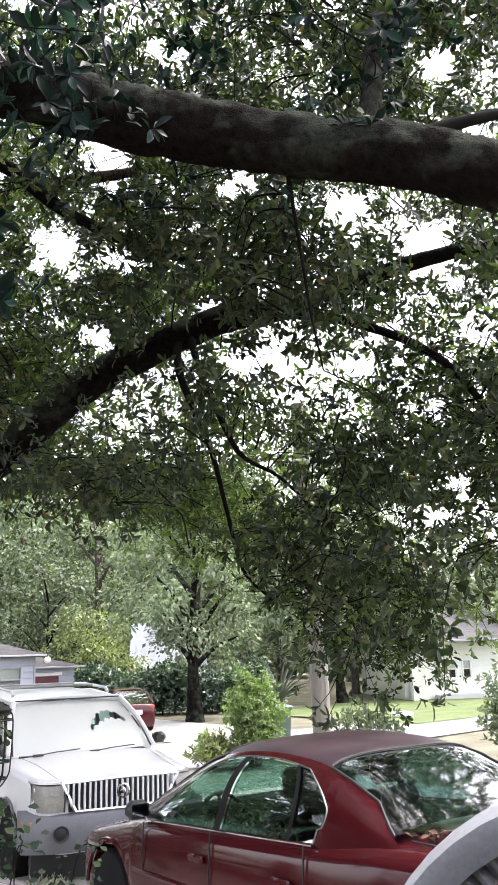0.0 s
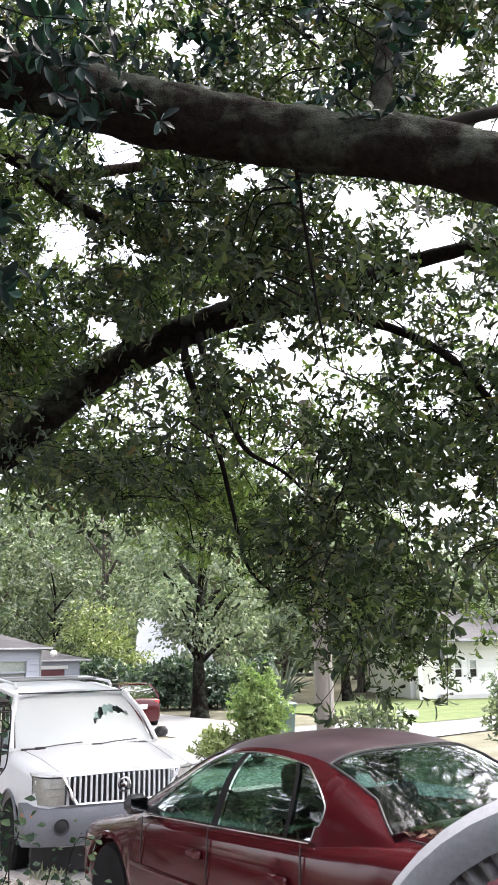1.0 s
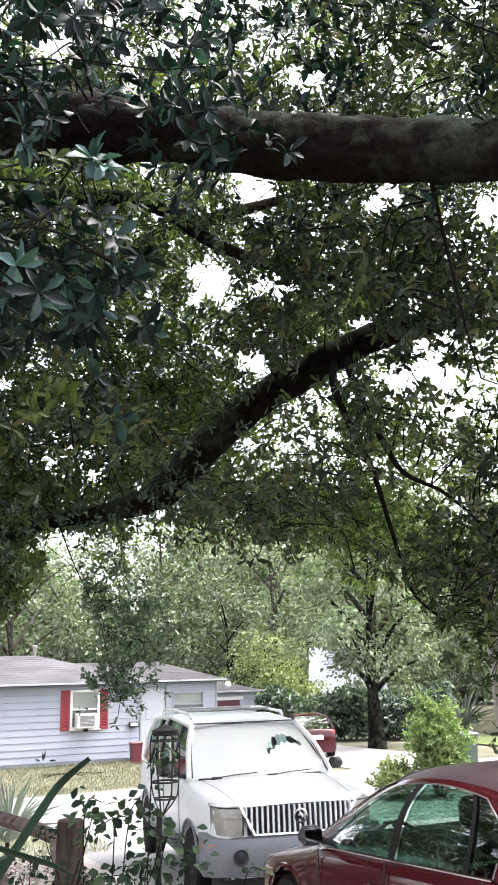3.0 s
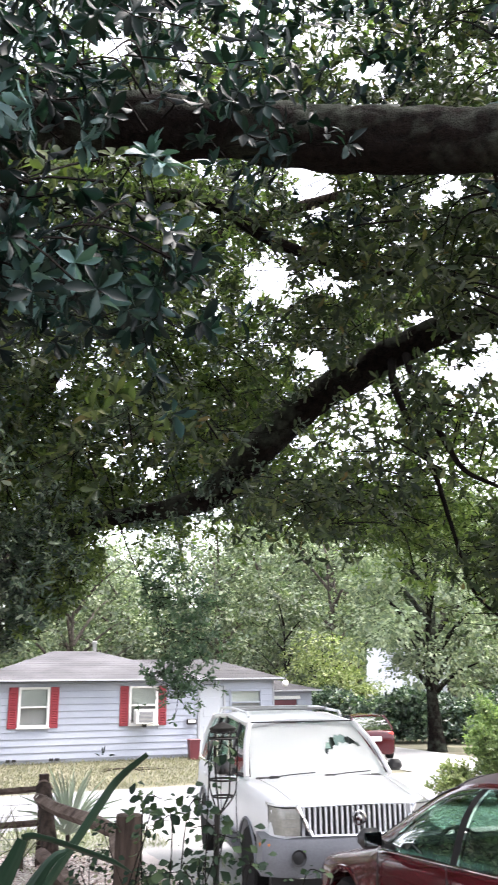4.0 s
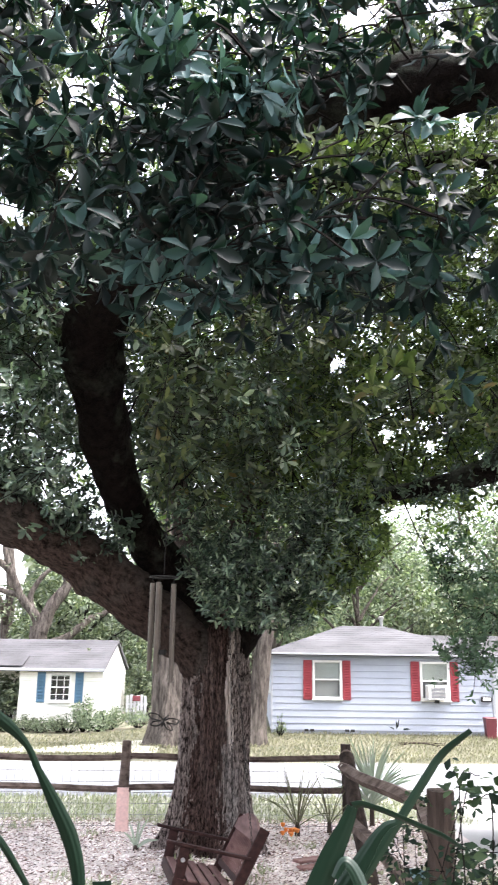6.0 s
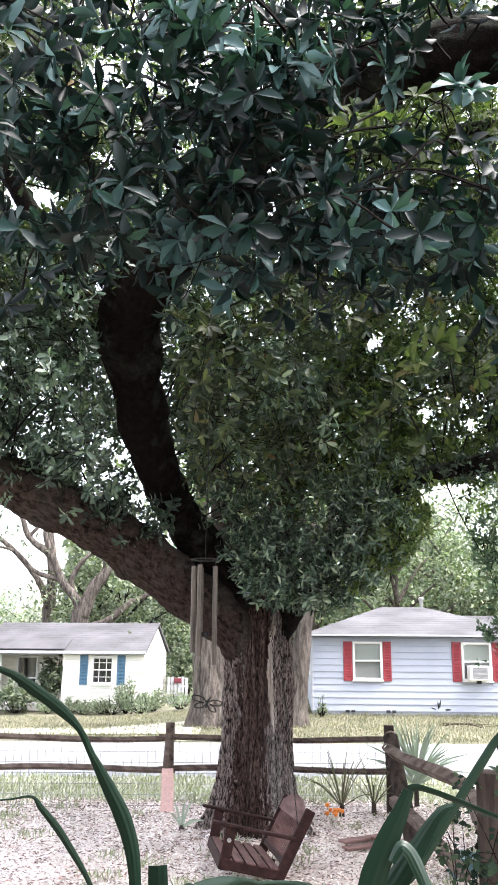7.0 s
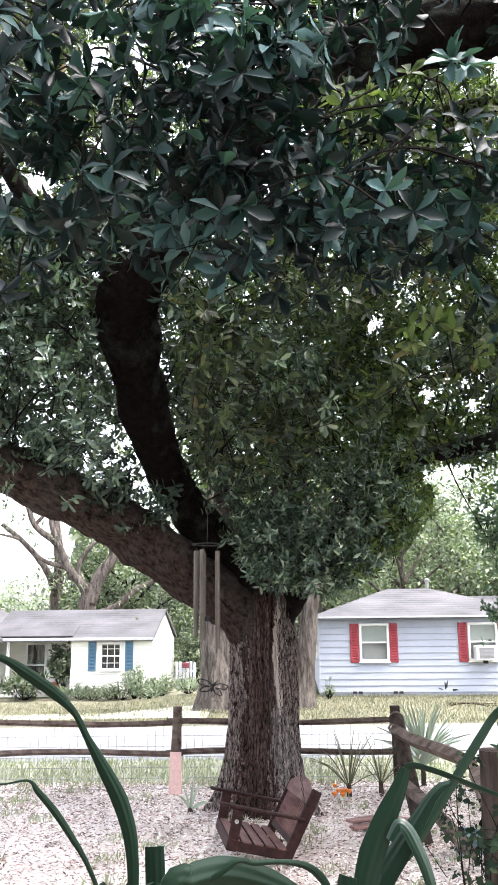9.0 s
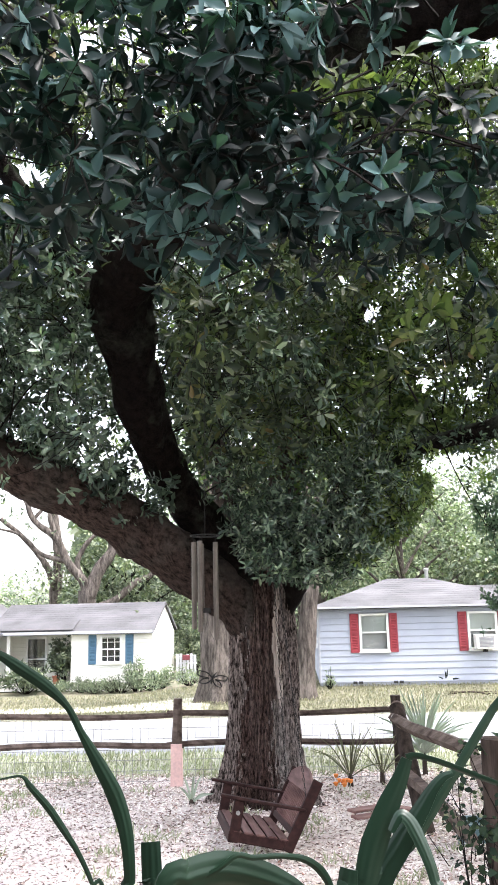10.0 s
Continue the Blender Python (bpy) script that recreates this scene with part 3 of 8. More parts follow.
def gable_roof(parent, x0, x1, y0, y1, ze, zr, mat, thick=0.10):
    ym = (y0 + y1) / 2
    g = Geo()
    prof = [(y0, ze), (ym, zr), (y1, ze), (y1, ze - thick), (ym, zr - thick), (y0, ze - thick)]
    g.loft([[(x0, y, z) for y, z in prof], [(x1, y, z) for y, z in prof]], caps=False)
    g.add([Vector((x0, y, z)) for y, z in prof], [(0, 1, 4, 5), (1, 2, 3, 4)])
    g.add([Vector((x1, y, z)) for y, z in prof], [(1, 0, 5, 4), (2, 1, 4, 3)])
    roof = g.obj("roof", mat, parent)
    f = Geo()
    f.box(((x0 + x1) / 2, y0 - 0.015, ze - 0.03), (x1 - x0, 0.03, 0.10))
    f.obj("fascia", M_TRIM, roof)
    c = Geo()
    n = 13
    for k in range(n):
        t0, t1 = k / n, (k + 1) / n
        p0, p1 = Vector((0, y0, ze)).lerp(Vector((0, ym, zr)), t0), Vector((0, y0, ze)).lerp(Vector((0, ym, zr)), t1)
        c.add([Vector((x0, p0.y, p0.z + 0.003)), Vector((x1, p0.y, p0.z + 0.003)), Vector((x1, p0.y, p0.z + 0.006)), Vector((x0, p0.y, p0.z + 0.006)), Vector((x1, p1.y, p1.z + 0.003)), Vector((x0, p1.y, p1.z + 0.003))], [(0, 1, 2, 3), (3, 2, 4, 5)])
    tagged(c.obj("shingle_layer", mat, roof), kind="stuff")
    return roof


def box_part(name, c, s, mat, parent, label="", ch=0.006):
    return Geo().box(c, s, ch=ch).obj(name, mat, parent, label)


# blue-grey house across the street
gh = thing("house", pose(-15.08, 22.99, 0.0, 0, 0, 35.0), "blue-grey clapboard house with red shutters and shingle roof", "house")
holes = [(1.30, 2.24, 1.05, 2.24), (4.74, 5.68, 1.05, 2.24), (7.10, 7.90, 0.2, 2.20), (8.12, 9.27, 1.25, 2.10)]
clad_wall(gh, 0, 9.69, 0.0, 2.42, holes, M_SIDING, 0.20)
clad_wall(gh, 0, 7.4, 0.0, 2.42, [(2.2, 3.0, 1.2, 2.1)], M_SIDING, 0.20, m=pose(0.0, 7.4, 0, 0, 0, -90))
clad_wall(gh, 0, 7.4, 0.0, 2.42, [], M_SIDING, 0.20, m=pose(9.69, 0.0, 0, 0, 0, 90))
box_part("back_wall", (4.85, 7.4, 1.21), (9.69, 0.14, 2.42), M_SIDING, gh)
box_part("foundation", (4.85, 3.7, 0.06), (9.66, 7.36, 0.12), M_CONCRETE, gh)
for vx in (1.10, 1.28, 2.38, 2.56):
    box_part("vent", (vx, -0.03, 0.105), (0.13, 0.03, 0.075), M_BLACK, gh, "dark foundation vent")
for cx in (0.0, 9.69):
    box_part("corner_board", (cx, -0.02, 1.25), (0.06, 0.07, 2.3), M_TRIM, gh)
for a, b, lo, hi in holes[:2]:
    sash_window(gh, a, b, lo, hi, blind=0.97, low_glass=M_SCREEN)
    shutter(gh, a - 0.30, a - 0.02, lo - 0.03, hi + 0.0, M_RED)
    shutter(gh, b + 0.02, b + 0.28, lo - 0.03, hi + 0.0, M_RED)
sash_window(gh, *holes[3], blind=0.95, frame_mat=M_SIDING, low_glass=M_SCREEN)
door = box_part("door", (7.5, 0.03, 1.2), (0.80, 0.05, 2.0), M_DOOR, gh, "pale blue-grey front door")
for dz in (0.65, 1.55):
    box_part("door_panel", (7.5, 0.0, dz), (0.54, 0.03, 0.62), M_DOOR, door)
box_part("door_frame", (7.06, -0.01, 1.2), (0.08, 0.1, 2.05), M_TRIM, gh)
box_part("door_frame", (7.94, -0.01, 1.2), (0.08, 0.1, 2.05), M_TRIM, gh)
box_part("step", (7.5, -0.45, 0.09), (1.3, 0.8, 0.18), M_CONCRETE, gh)
# unseen soffit coloured dark so that less light bounces onto the upper wall
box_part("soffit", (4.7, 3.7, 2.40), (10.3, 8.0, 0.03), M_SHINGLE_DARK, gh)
hip_roof(gh, -0.36, 7.6, -0.36, 7.8, 2.44, 2.65, 4.15, 3.46, M_SHINGLE)
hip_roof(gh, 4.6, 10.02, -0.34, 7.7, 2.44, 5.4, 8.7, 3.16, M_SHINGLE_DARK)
Geo().lathe([(0.07, 3.3), (0.07, 3.72), (0.11, 3.72), (0.11, 3.80), (0.03, 3.84)], (4.14, 3.8, 0), 14).obj("roof_vent", M_METAL, gh)
# garage wing
gm = pose(9.69, 1.4, 0, 0, 0, 0)
clad_wall(gh, 0, 2.0, 0.0, 1.98, [(0.15, 1.45, 0.0, 1.72)], M_SIDING, 0.20, m=gm)
clad_wall(gh, 0, 5.0, 0.0, 1.98, [], M_SIDING, 0.20, m=pose(11.69, 1.4, 0, 0, 0, 90))
gd = Geo()
for k in range(4):
    gd.box((10.49, 1.47, 0.215 + 0.43 * k), (1.3, 0.05, 0.42), ch=0.012)
gd.obj("garage_door", M_MAROON, gh, "dark maroon garage door")
box_part("garage_frame", (10.49, 1.36, 1.78), (1.5, 0.06, 0.11), M_WHITE, gh)
hip_roof(gh, 9.5, 11.98, 1.05, 6.5, 2.02, 9.9, 10.4, 2.55, M_SHINGLE_DARK)
# window air conditioner
ac = new("air_conditioner")
ac.parent = gh
tagged(ac, label="white window air conditioner with slatted grille")
box_part("casing", (5.21, -0.22, 1.30), (0.62, 0.5, 0.44), M_WHITE, ac, ch=0.02)
for k in range(9):
    box_part("louvre", (5.21, -0.475, 1.14 + 0.04 * k), (0.46, 0.012, 0.014), M_METAL, ac, ch=0.002)
box_part("grille", (5.21, -0.472, 1.30), (0.46, 0.01, 0.34), M_SUV_LOW, ac, "grey slatted grille", ch=0.004)
box_part("bracket", (5.21, -0.2, 1.03), (0.10, 0.36, 0.10), M_IRON, ac)
box_part("side_unit", (-0.18, 1.6, 1.32), (0.36, 0.6, 0.42), M_WHITE, gh, "white air conditioner on the side wall", ch=0.02)

# mailbox and red bin by its door
mb = thing("mailbox", gh.matrix_basis @ pose(6.80, -0.10, 1.02), "small dark mailbox on the house wall", "mailbox")
Geo().box((0, 0, 0.09), (0.34, 0.12, 0.18), ch=0.03).obj("box", M_BLACK, mb)
Geo().box((0, -0.064, 0.1), (0.24, 0.008, 0.09), ch=0.002).obj("flap", M_WHITE, mb)
rb = thing("storage_bin", gh.matrix_basis @ pose(6.70, -0.75, 0.0), "dark red plastic bin standing by the house", "bin")
Geo().loft([[(-0.2 * k, -0.2 * k, z), (0.2 * k, -0.2 * k, z), (0.2 * k, 0.2 * k, z), (-0.2 * k, 0.2 * k, z)] for k, z in ((0.7, 0), (0.85, 0.56))]).obj("tub", M_MAROON, rb)
Geo().box((0, 0, 0.585), (0.38, 0.38, 0.05), ch=0.02).obj("lid", M_MAROON, rb)

# white cottage beside it
wh = thing("cottage", pose(-22.3, 22.67, -0.35, 0, 0, 34.0), "small white clapboard cottage with blue shutters", "house")
wo = (-1.96, -1.14, 0.98, 2.00)
clad_wall(wh, -3.05, 0, 0, 2.08, [wo], M_CREAM, 0.145)
sash_window(wh, *wo, grid=(3, 4), blind=0.12)
shutter(wh, -2.40, -2.10, 0.95, 2.02, M_BLUE)
shutter(wh, -1.00, -0.70, 0.95, 2.02, M_BLUE)
clad_wall(wh, 0, 4.8, 0, 2.08, [], M_WHITE, 0.145, m=pose(0, 0, 0, 0, 0, 90))
gable = Geo()
gable.prism([(0, 0), (4.8, 0), (2.4, 1.12)], pose(-0.08, 0.0, 2.06) @ Matrix(((0, 0, 1, 0), (1, 0, 0, 0), (0, 1, 0, 0), (0, 0, 0, 1))), 0.09)
gable.obj("gable", M_WHITE, wh)
box_part("back_wall", (-4.5, 4.8, 1.04), (9.0, 0.14, 2.08), M_CREAM, wh)
clad_wall(wh, -6.6, -3.05, 0, 2.08, [(-5.35, -4.5, 0.25, 1.95)], M_CREAM, 0.145, m=pose(0, 1.6, 0))
sash_window(wh, -5.35, -4.5, 0.25, 1.95, m=pose(0, 1.6, 0), blind=0.05)
box_part("porch_side", (-3.05, 0.85, 1.04), (0.12, 1.5, 2.08), M_CREAM, wh)
box_part("porch_floor", (-4.9, 0.8, 0.13), (3.6, 1.6, 0.22), M_CONCRETE, wh)
box_part("porch_post", (-5.5, 0.1, 1.05), (0.12, 0.12, 2.05), M_WHITE, wh)
gable_roof(wh, -6.3, 0.10, -0.28, 5.1, 2.14, 3.22, M_SHINGLE)
flap = Geo()
flap.box((-4.45, 0.24, 2.41), (3.0, 1.0, 0.03), m=Euler((radians(21.9), 0, 0)).to_matrix())
flap.obj("roof_patch", M_SHINGLE, wh, "worn lifted strip of porch roof")
cross = Geo()
prof = [(-9.6, 2.14), (-7.6, 3.3), (-5.6, 2.14), (-5.6, 2.02), (-7.6, 3.17), (-9.6, 2.02)]
cross.loft([[(x, -1.2, z) for x, z in prof], [(x, 4.7, z) for x, z in prof]], caps=False)
cross.add([Vector((x, -1.2, z)) for x, z in prof], [(0, 1, 4, 5), (1, 2, 3, 4)])
cross.obj("cross_roof", M_SHINGLE, wh)
rake = Geo()
for (xa, za), (xb, zb) in (((-9.62, 2.06), (-7.6, 3.23)), ((-7.6, 3.23), (-5.58, 2.06))):
    rake.tube([(xa, -1.23, za), (xb, -1.23, zb)], 0.085, 4)
rake.obj("rake_board", M_WHITE, wh)
clad_wall(wh, -9.4, -6.0, 0, 2.08, [], M_CREAM, 0.145, m=pose(0, -0.9, 0))
box_part("wing_side", (-6.05, 0.35, 1.04), (0.12, 2.5, 2.08), M_CREAM, wh)

# pale house beyond the lawn, and a metal-roofed shed behind the hedge
fh = thing("house", pose(7.0, 38.4, 0.0, 0, 0, 8.0), "white bungalow with small windows beyond a lawn", "house")
fo = [(1.35, 1.8, 0.85, 1.75), (2.05, 2.5, 0.85, 1.7), (2.75, 3.2, 0.85, 1.7), (4.6, 5.5, 0.85, 1.9)]
clad_wall(fh, 0, 9, 0, 2.5, fo, M_WHITE, 0.25)
for o in fo:
    sash_window(fh, *o, blind=0.5)
clad_wall(fh, 0, 7, 0, 2.5, [], M_CREAM, 0.25, m=pose(0, 7, 0, 0, 0, -90))
box_part("entry_post", (0.15, -0.9, 1.2), (0.2, 0.2, 2.4), M_CREAM, fh)
box_part("entry_wall", (0.6, -0.3, 1.1), (0.9, 0.3, 2.2), M_CREAM, fh)
box_part("step", (2.6, -0.5, 0.1), (2.6, 0.6, 0.2), M_CONCRETE, fh)
gable_roof(fh, -0.4, 9.4, -1.2, 7.4, 2.56, 4.0, M_SHINGLE)
sh = thing("shed", pose(-5.6, 41.5, 0.0, 0, 0, 5.0), "pale shed with a grey-white metal roof behind the hedge", "shed")
box_part("wall", (1.6, 2, 0.75), (3.2, 4, 1.5), M_CREAM, sh)
gable_roof(sh, -0.2, 3.6, -0.3, 4.3, 1.5, 3.9, M_DOOR)
for k in range(7):
    rr = Geo()
    rr.tube([(0.1 + 0.5 * k, -0.3, 1.54), (0.1 + 0.5 * k, 2.0, 3.94)], 0.02, 4)
    rr.obj("roof_seam", M_DOOR, sh)
# assumed porch, out of view: dark back wall and deck where the camera stands
pw = Geo().box((0.6, -1.6, 1.9), (8.0, 0.15, 3.8)).obj("wall_behind_camera", M_WOOD, kind="structure")
tagged(pw, label="unseen dark wall added behind the camera", category="wall")
dk = Geo()
for k in range(21):
    dk.box((1.6, -1.45 + 0.16 * k, 0.72), (4.6, 0.15, 0.05), ch=0.005)
dk = dk.obj("porch_deck", M_WOOD, kind="structure")
tagged(dk, label="unseen plank deck assumed under the camera", category="deck")

# ceiling and roof added out of view to block light from behind
pr = Geo().box((0.6, -0.75, 3.55), (8.4, 2.1, 0.14)).obj("ceiling_light_block", M_WOOD, kind="structure")
tagged(pr, label="unseen ceiling added to block light above the camera", category="ceiling")
pu = Geo().box((0.6, -3.4, 4.1), (8.6, 5.4, 0.9)).obj("roof_light_block", M_SHINGLE_DARK, kind="structure")
tagged(pu, label="unseen dark roof added to block light from behind", category="roof")


# ---- trees and foliage ----
RNG = np.random.default_rng(11)
LEAF_FULL = (np.array([(0, 0, 0), (0.34, 0, 0.0), (0.72, 0, -0.03), (1, 0, -0.11), (0.22, 0.22, 0.05), (0.58, 0.5, 0.08), (0.87, 0.28, -0.03), (0.22, -0.22, 0.05), (0.58, -0.5, 0.08), (0.87, -0.28, -0.03)]),
             np.array([(0, 1, 4), (4, 1, 5), (1, 2, 5), (5, 2, 6), (2, 3, 6), (0, 7, 1), (7, 8, 1), (1, 8, 2), (8, 9, 2), (2, 9, 3)]))
LEAF_MID = (np.array([(0, 0, 0), (0.33, 0.36, 0.07), (0.76, 0.46, 0.03), (1, 0, -0.1), (0.76, -0.46, 0.03), (0.33, -0.36, 0.07), (0.5, 0, 0)]), np.array([(0, 6, 1), (1, 6, 2), (2, 6, 3), (3, 6, 4), (4, 6, 5), (5, 6, 0)]))
LEAF_PLAIN = (np.array([(0, 0, 0), (0.5, 0.5, 0.08), (1, 0, -0.08), (0.5, -0.5, 0.08)]), np.array([(0, 2, 1), (0, 3, 2)]))


def unit(a):
    return a / np.maximum(np.linalg.norm(a, axis=-1, keepdims=True), 1e-9)


def leaf_arrays(pos, way, up, length, width, shape):
    """Vertices and faces of leaves at pos, pointing along way, their upper side towards up."""
    way = unit(way)
    side = unit(np.cross(up, way))
    up = np.cross(way, side)
    tv, tf = shape
    v = pos[:, None, :] + way[:, None, :] * (tv[None, :, 0:1] * length[:, None, None]) + side[:, None, :] * (tv[None, :, 1:2] * width[:, None, None]) + up[:, None, :] * (tv[None, :, 2:3] * length[:, None, None])
    n, k = len(pos), len(tv)
    f = (np.arange(n) * k)[:, None, None] + tf[None]
    return v.reshape(-1, 3), f.reshape(-1, tf.shape[1])


def rosette_leaves(c, axis, size, count, rng, shape=LEAF_FULL, slim=0.42, splay=(28, 105), along=0.08):
    """count leaves about each tip c, splayed round its axis."""
    n = len(c)
    axis = unit(axis)
    a0 = unit(np.cross(axis, rng.normal(size=(n, 3))))
    b0 = np.cross(axis, a0)
    pos, way, up, ln = [], [], [], []
    for k in range(count):
        ph = 2.4 * k + rng.uniform(-0.6, 0.6, n)
        th = np.radians(rng.uniform(*splay, n))
        out = a0 * np.cos(ph)[:, None] + b0 * np.sin(ph)[:, None]
        w = axis * np.cos(th)[:, None] + out * np.sin(th)[:, None]
        w[:, 2] -= 0.12
        pos.append(c - axis * (along * size * rng.uniform(0, 1.0, n))[:, None])
        way.append(w)
        up.append(axis + 0.35 * rng.normal(size=(n, 3)))
        ln.append(size * rng.uniform(0.7, 1.2, n))
    pos, way, up, ln = np.concatenate(pos), np.concatenate(way), np.concatenate(up), np.concatenate(ln)
    return leaf_arrays(pos, way, up, ln, ln * rng.uniform(slim * 0.8, slim * 1.2, len(ln)), shape)


def curve_through(pts, per=6):
    """A smooth line through the points."""
    p = [Vector(q) for q in pts]
    p = [2 * p[0] - p[1]] + p + [2 * p[-1] - p[-2]]
    out = []
    for i in range(1, len(p) - 2):
        for k in range(per):
            t = k / per
            a, b, c, d = p[i - 1], p[i], p[i + 1], p[i + 2]
            out.append(0.5 * ((2 * b) + (c - a) * t + (2 * a - 5 * b + 4 * c - d) * t * t + (3 * b - a - 3 * c + d) * t ** 3))
    out.append(p[-2])
    return out


def limb(name, pts, r0, r1, parent, mat, n=22, wob=0.16, seed=0, label="", per=6):
    line = curve_through(pts, per)
    k = len(line) - 1
    if hasattr(r0, "__len__"):
        rad = list(np.interp(np.linspace(0, 1, k + 1), np.linspace(0, 1, len(r0)), r0))
    else:
        rad = [r0 + (r1 - r0) * (i / k) ** 0.9 for i in range(k + 1)]
    Geo().tube(line, rad, n, wob, seed).obj(name, mat, parent, label, smooth=True)
    return line, rad


def trunk(parent, base, top, r0, r1, flare, mat, seed=0, lobes=7, n=88, rows=44, draw_in=0.0, scar=None, dark_streak=None):
    """A trunk with root flare and ridged bark."""
    base, top = Vector(base), Vector(top)
    rings = []
    for i in range(rows + 1):
        t = i / rows
        c = base.lerp(top, t) + Vector((0.05 * math.sin(3 * t + seed), 0.05 * math.cos(2.3 * t + seed), 0)) * t
        if i == 0:
            c.z -= 0.12
        r = (r0 + (r1 - r0) * t) * (1 - draw_in * smooth01((t - 0.78) / 0.22))
        fl = flare * math.exp(-t * (top - base).length / 0.34)
        ring = []
        for k in range(n):
            a = 2 * math.pi * k / n
            d = Vector((math.cos(a), math.sin(a), 0))
            lob = 0.5 + 0.5 * math.sin(lobes * a + seed + 0.6 * math.sin(2 * a))
            rr = r * (1 + 0.07 * noise.noise(Vector((d.x * 2, d.y * 2, t * 1.2 + seed)))) + fl * (0.35 + 0.9 * lob ** 1.5)
            bend = 0.35 * noise.noise(Vector((d.x * 2.5, d.y * 2.5, c.z * 1.1 + seed)))
            q = noise.noise(Vector((d.x * 9.0 + bend * 2, d.y * 9.0 + bend * 2, c.z * 0.9 + seed)))
            q2 = noise.noise(Vector((d.x * 21 + bend * 4, d.y * 21 + bend * 4, c.z * 2.6 + seed)))
            rr += r / 0.5 * (0.07 * min(1.0, abs(q) * 2.6) ** 0.7 + 0.035 * min(1.0, abs(q2) * 2.6) ** 0.8) + 0.012 * noise.noise(Vector((d.x * 40, d.y * 40, c.z * 9.0)))
            ring.append(c + d * rr)
        rings.append(ring)
    ob = Geo().loft(rings).obj("trunk", mat, parent, smooth=True)
    if scar:
        # a strip where the bark is gone and the pale wood shows
        mid, wide, z0, z1, bare = scar
        ob.data.materials.append(bare)
        for p in ob.data.polygons:
            c = p.center - base
            a = math.atan2(c.y, c.x) - mid
            if z0 < c.z < z1 and abs(a + 0.05 * math.sin(4 * c.z)) < wide * (0.55 + 0.6 * noise.noise(Vector((0, 0, c.z * 5.0)))) * min(1, 4 * (c.z - z0), 5 * (z1 - c.z)):
                p.material_index = 1
    if dark_streak:
        # a darker, redder streak down the middle, ragged at its sides
        mid, wide, dark = dark_streak
        ob.data.materials.append(dark)
        for p in ob.data.polygons:
            c = p.center - base
            a = abs(math.atan2(c.y, c.x) - mid + 0.12 * math.sin(2.2 * c.z))
            if p.material_index == 0 and a < wide * (0.75 + 0.35 * noise.noise(Vector((c.x * 14, c.y * 14, c.z * 1.5))) + 0.5 * noise.noise(Vector((c.x * 45, c.y * 45, c.z * 4.0)))):
                p.material_index = 2
    return ob


# the great tree of the yard
oak = thing("tree", pose(-6.72, 9.12, 0), "large spreading evergreen tree with dark glossy leaves", "tree")
oak_in = Matrix.Translation((6.72, -9.12, 0))


def to_oak(pts):
    return [oak_in @ Vector(p) for p in pts]


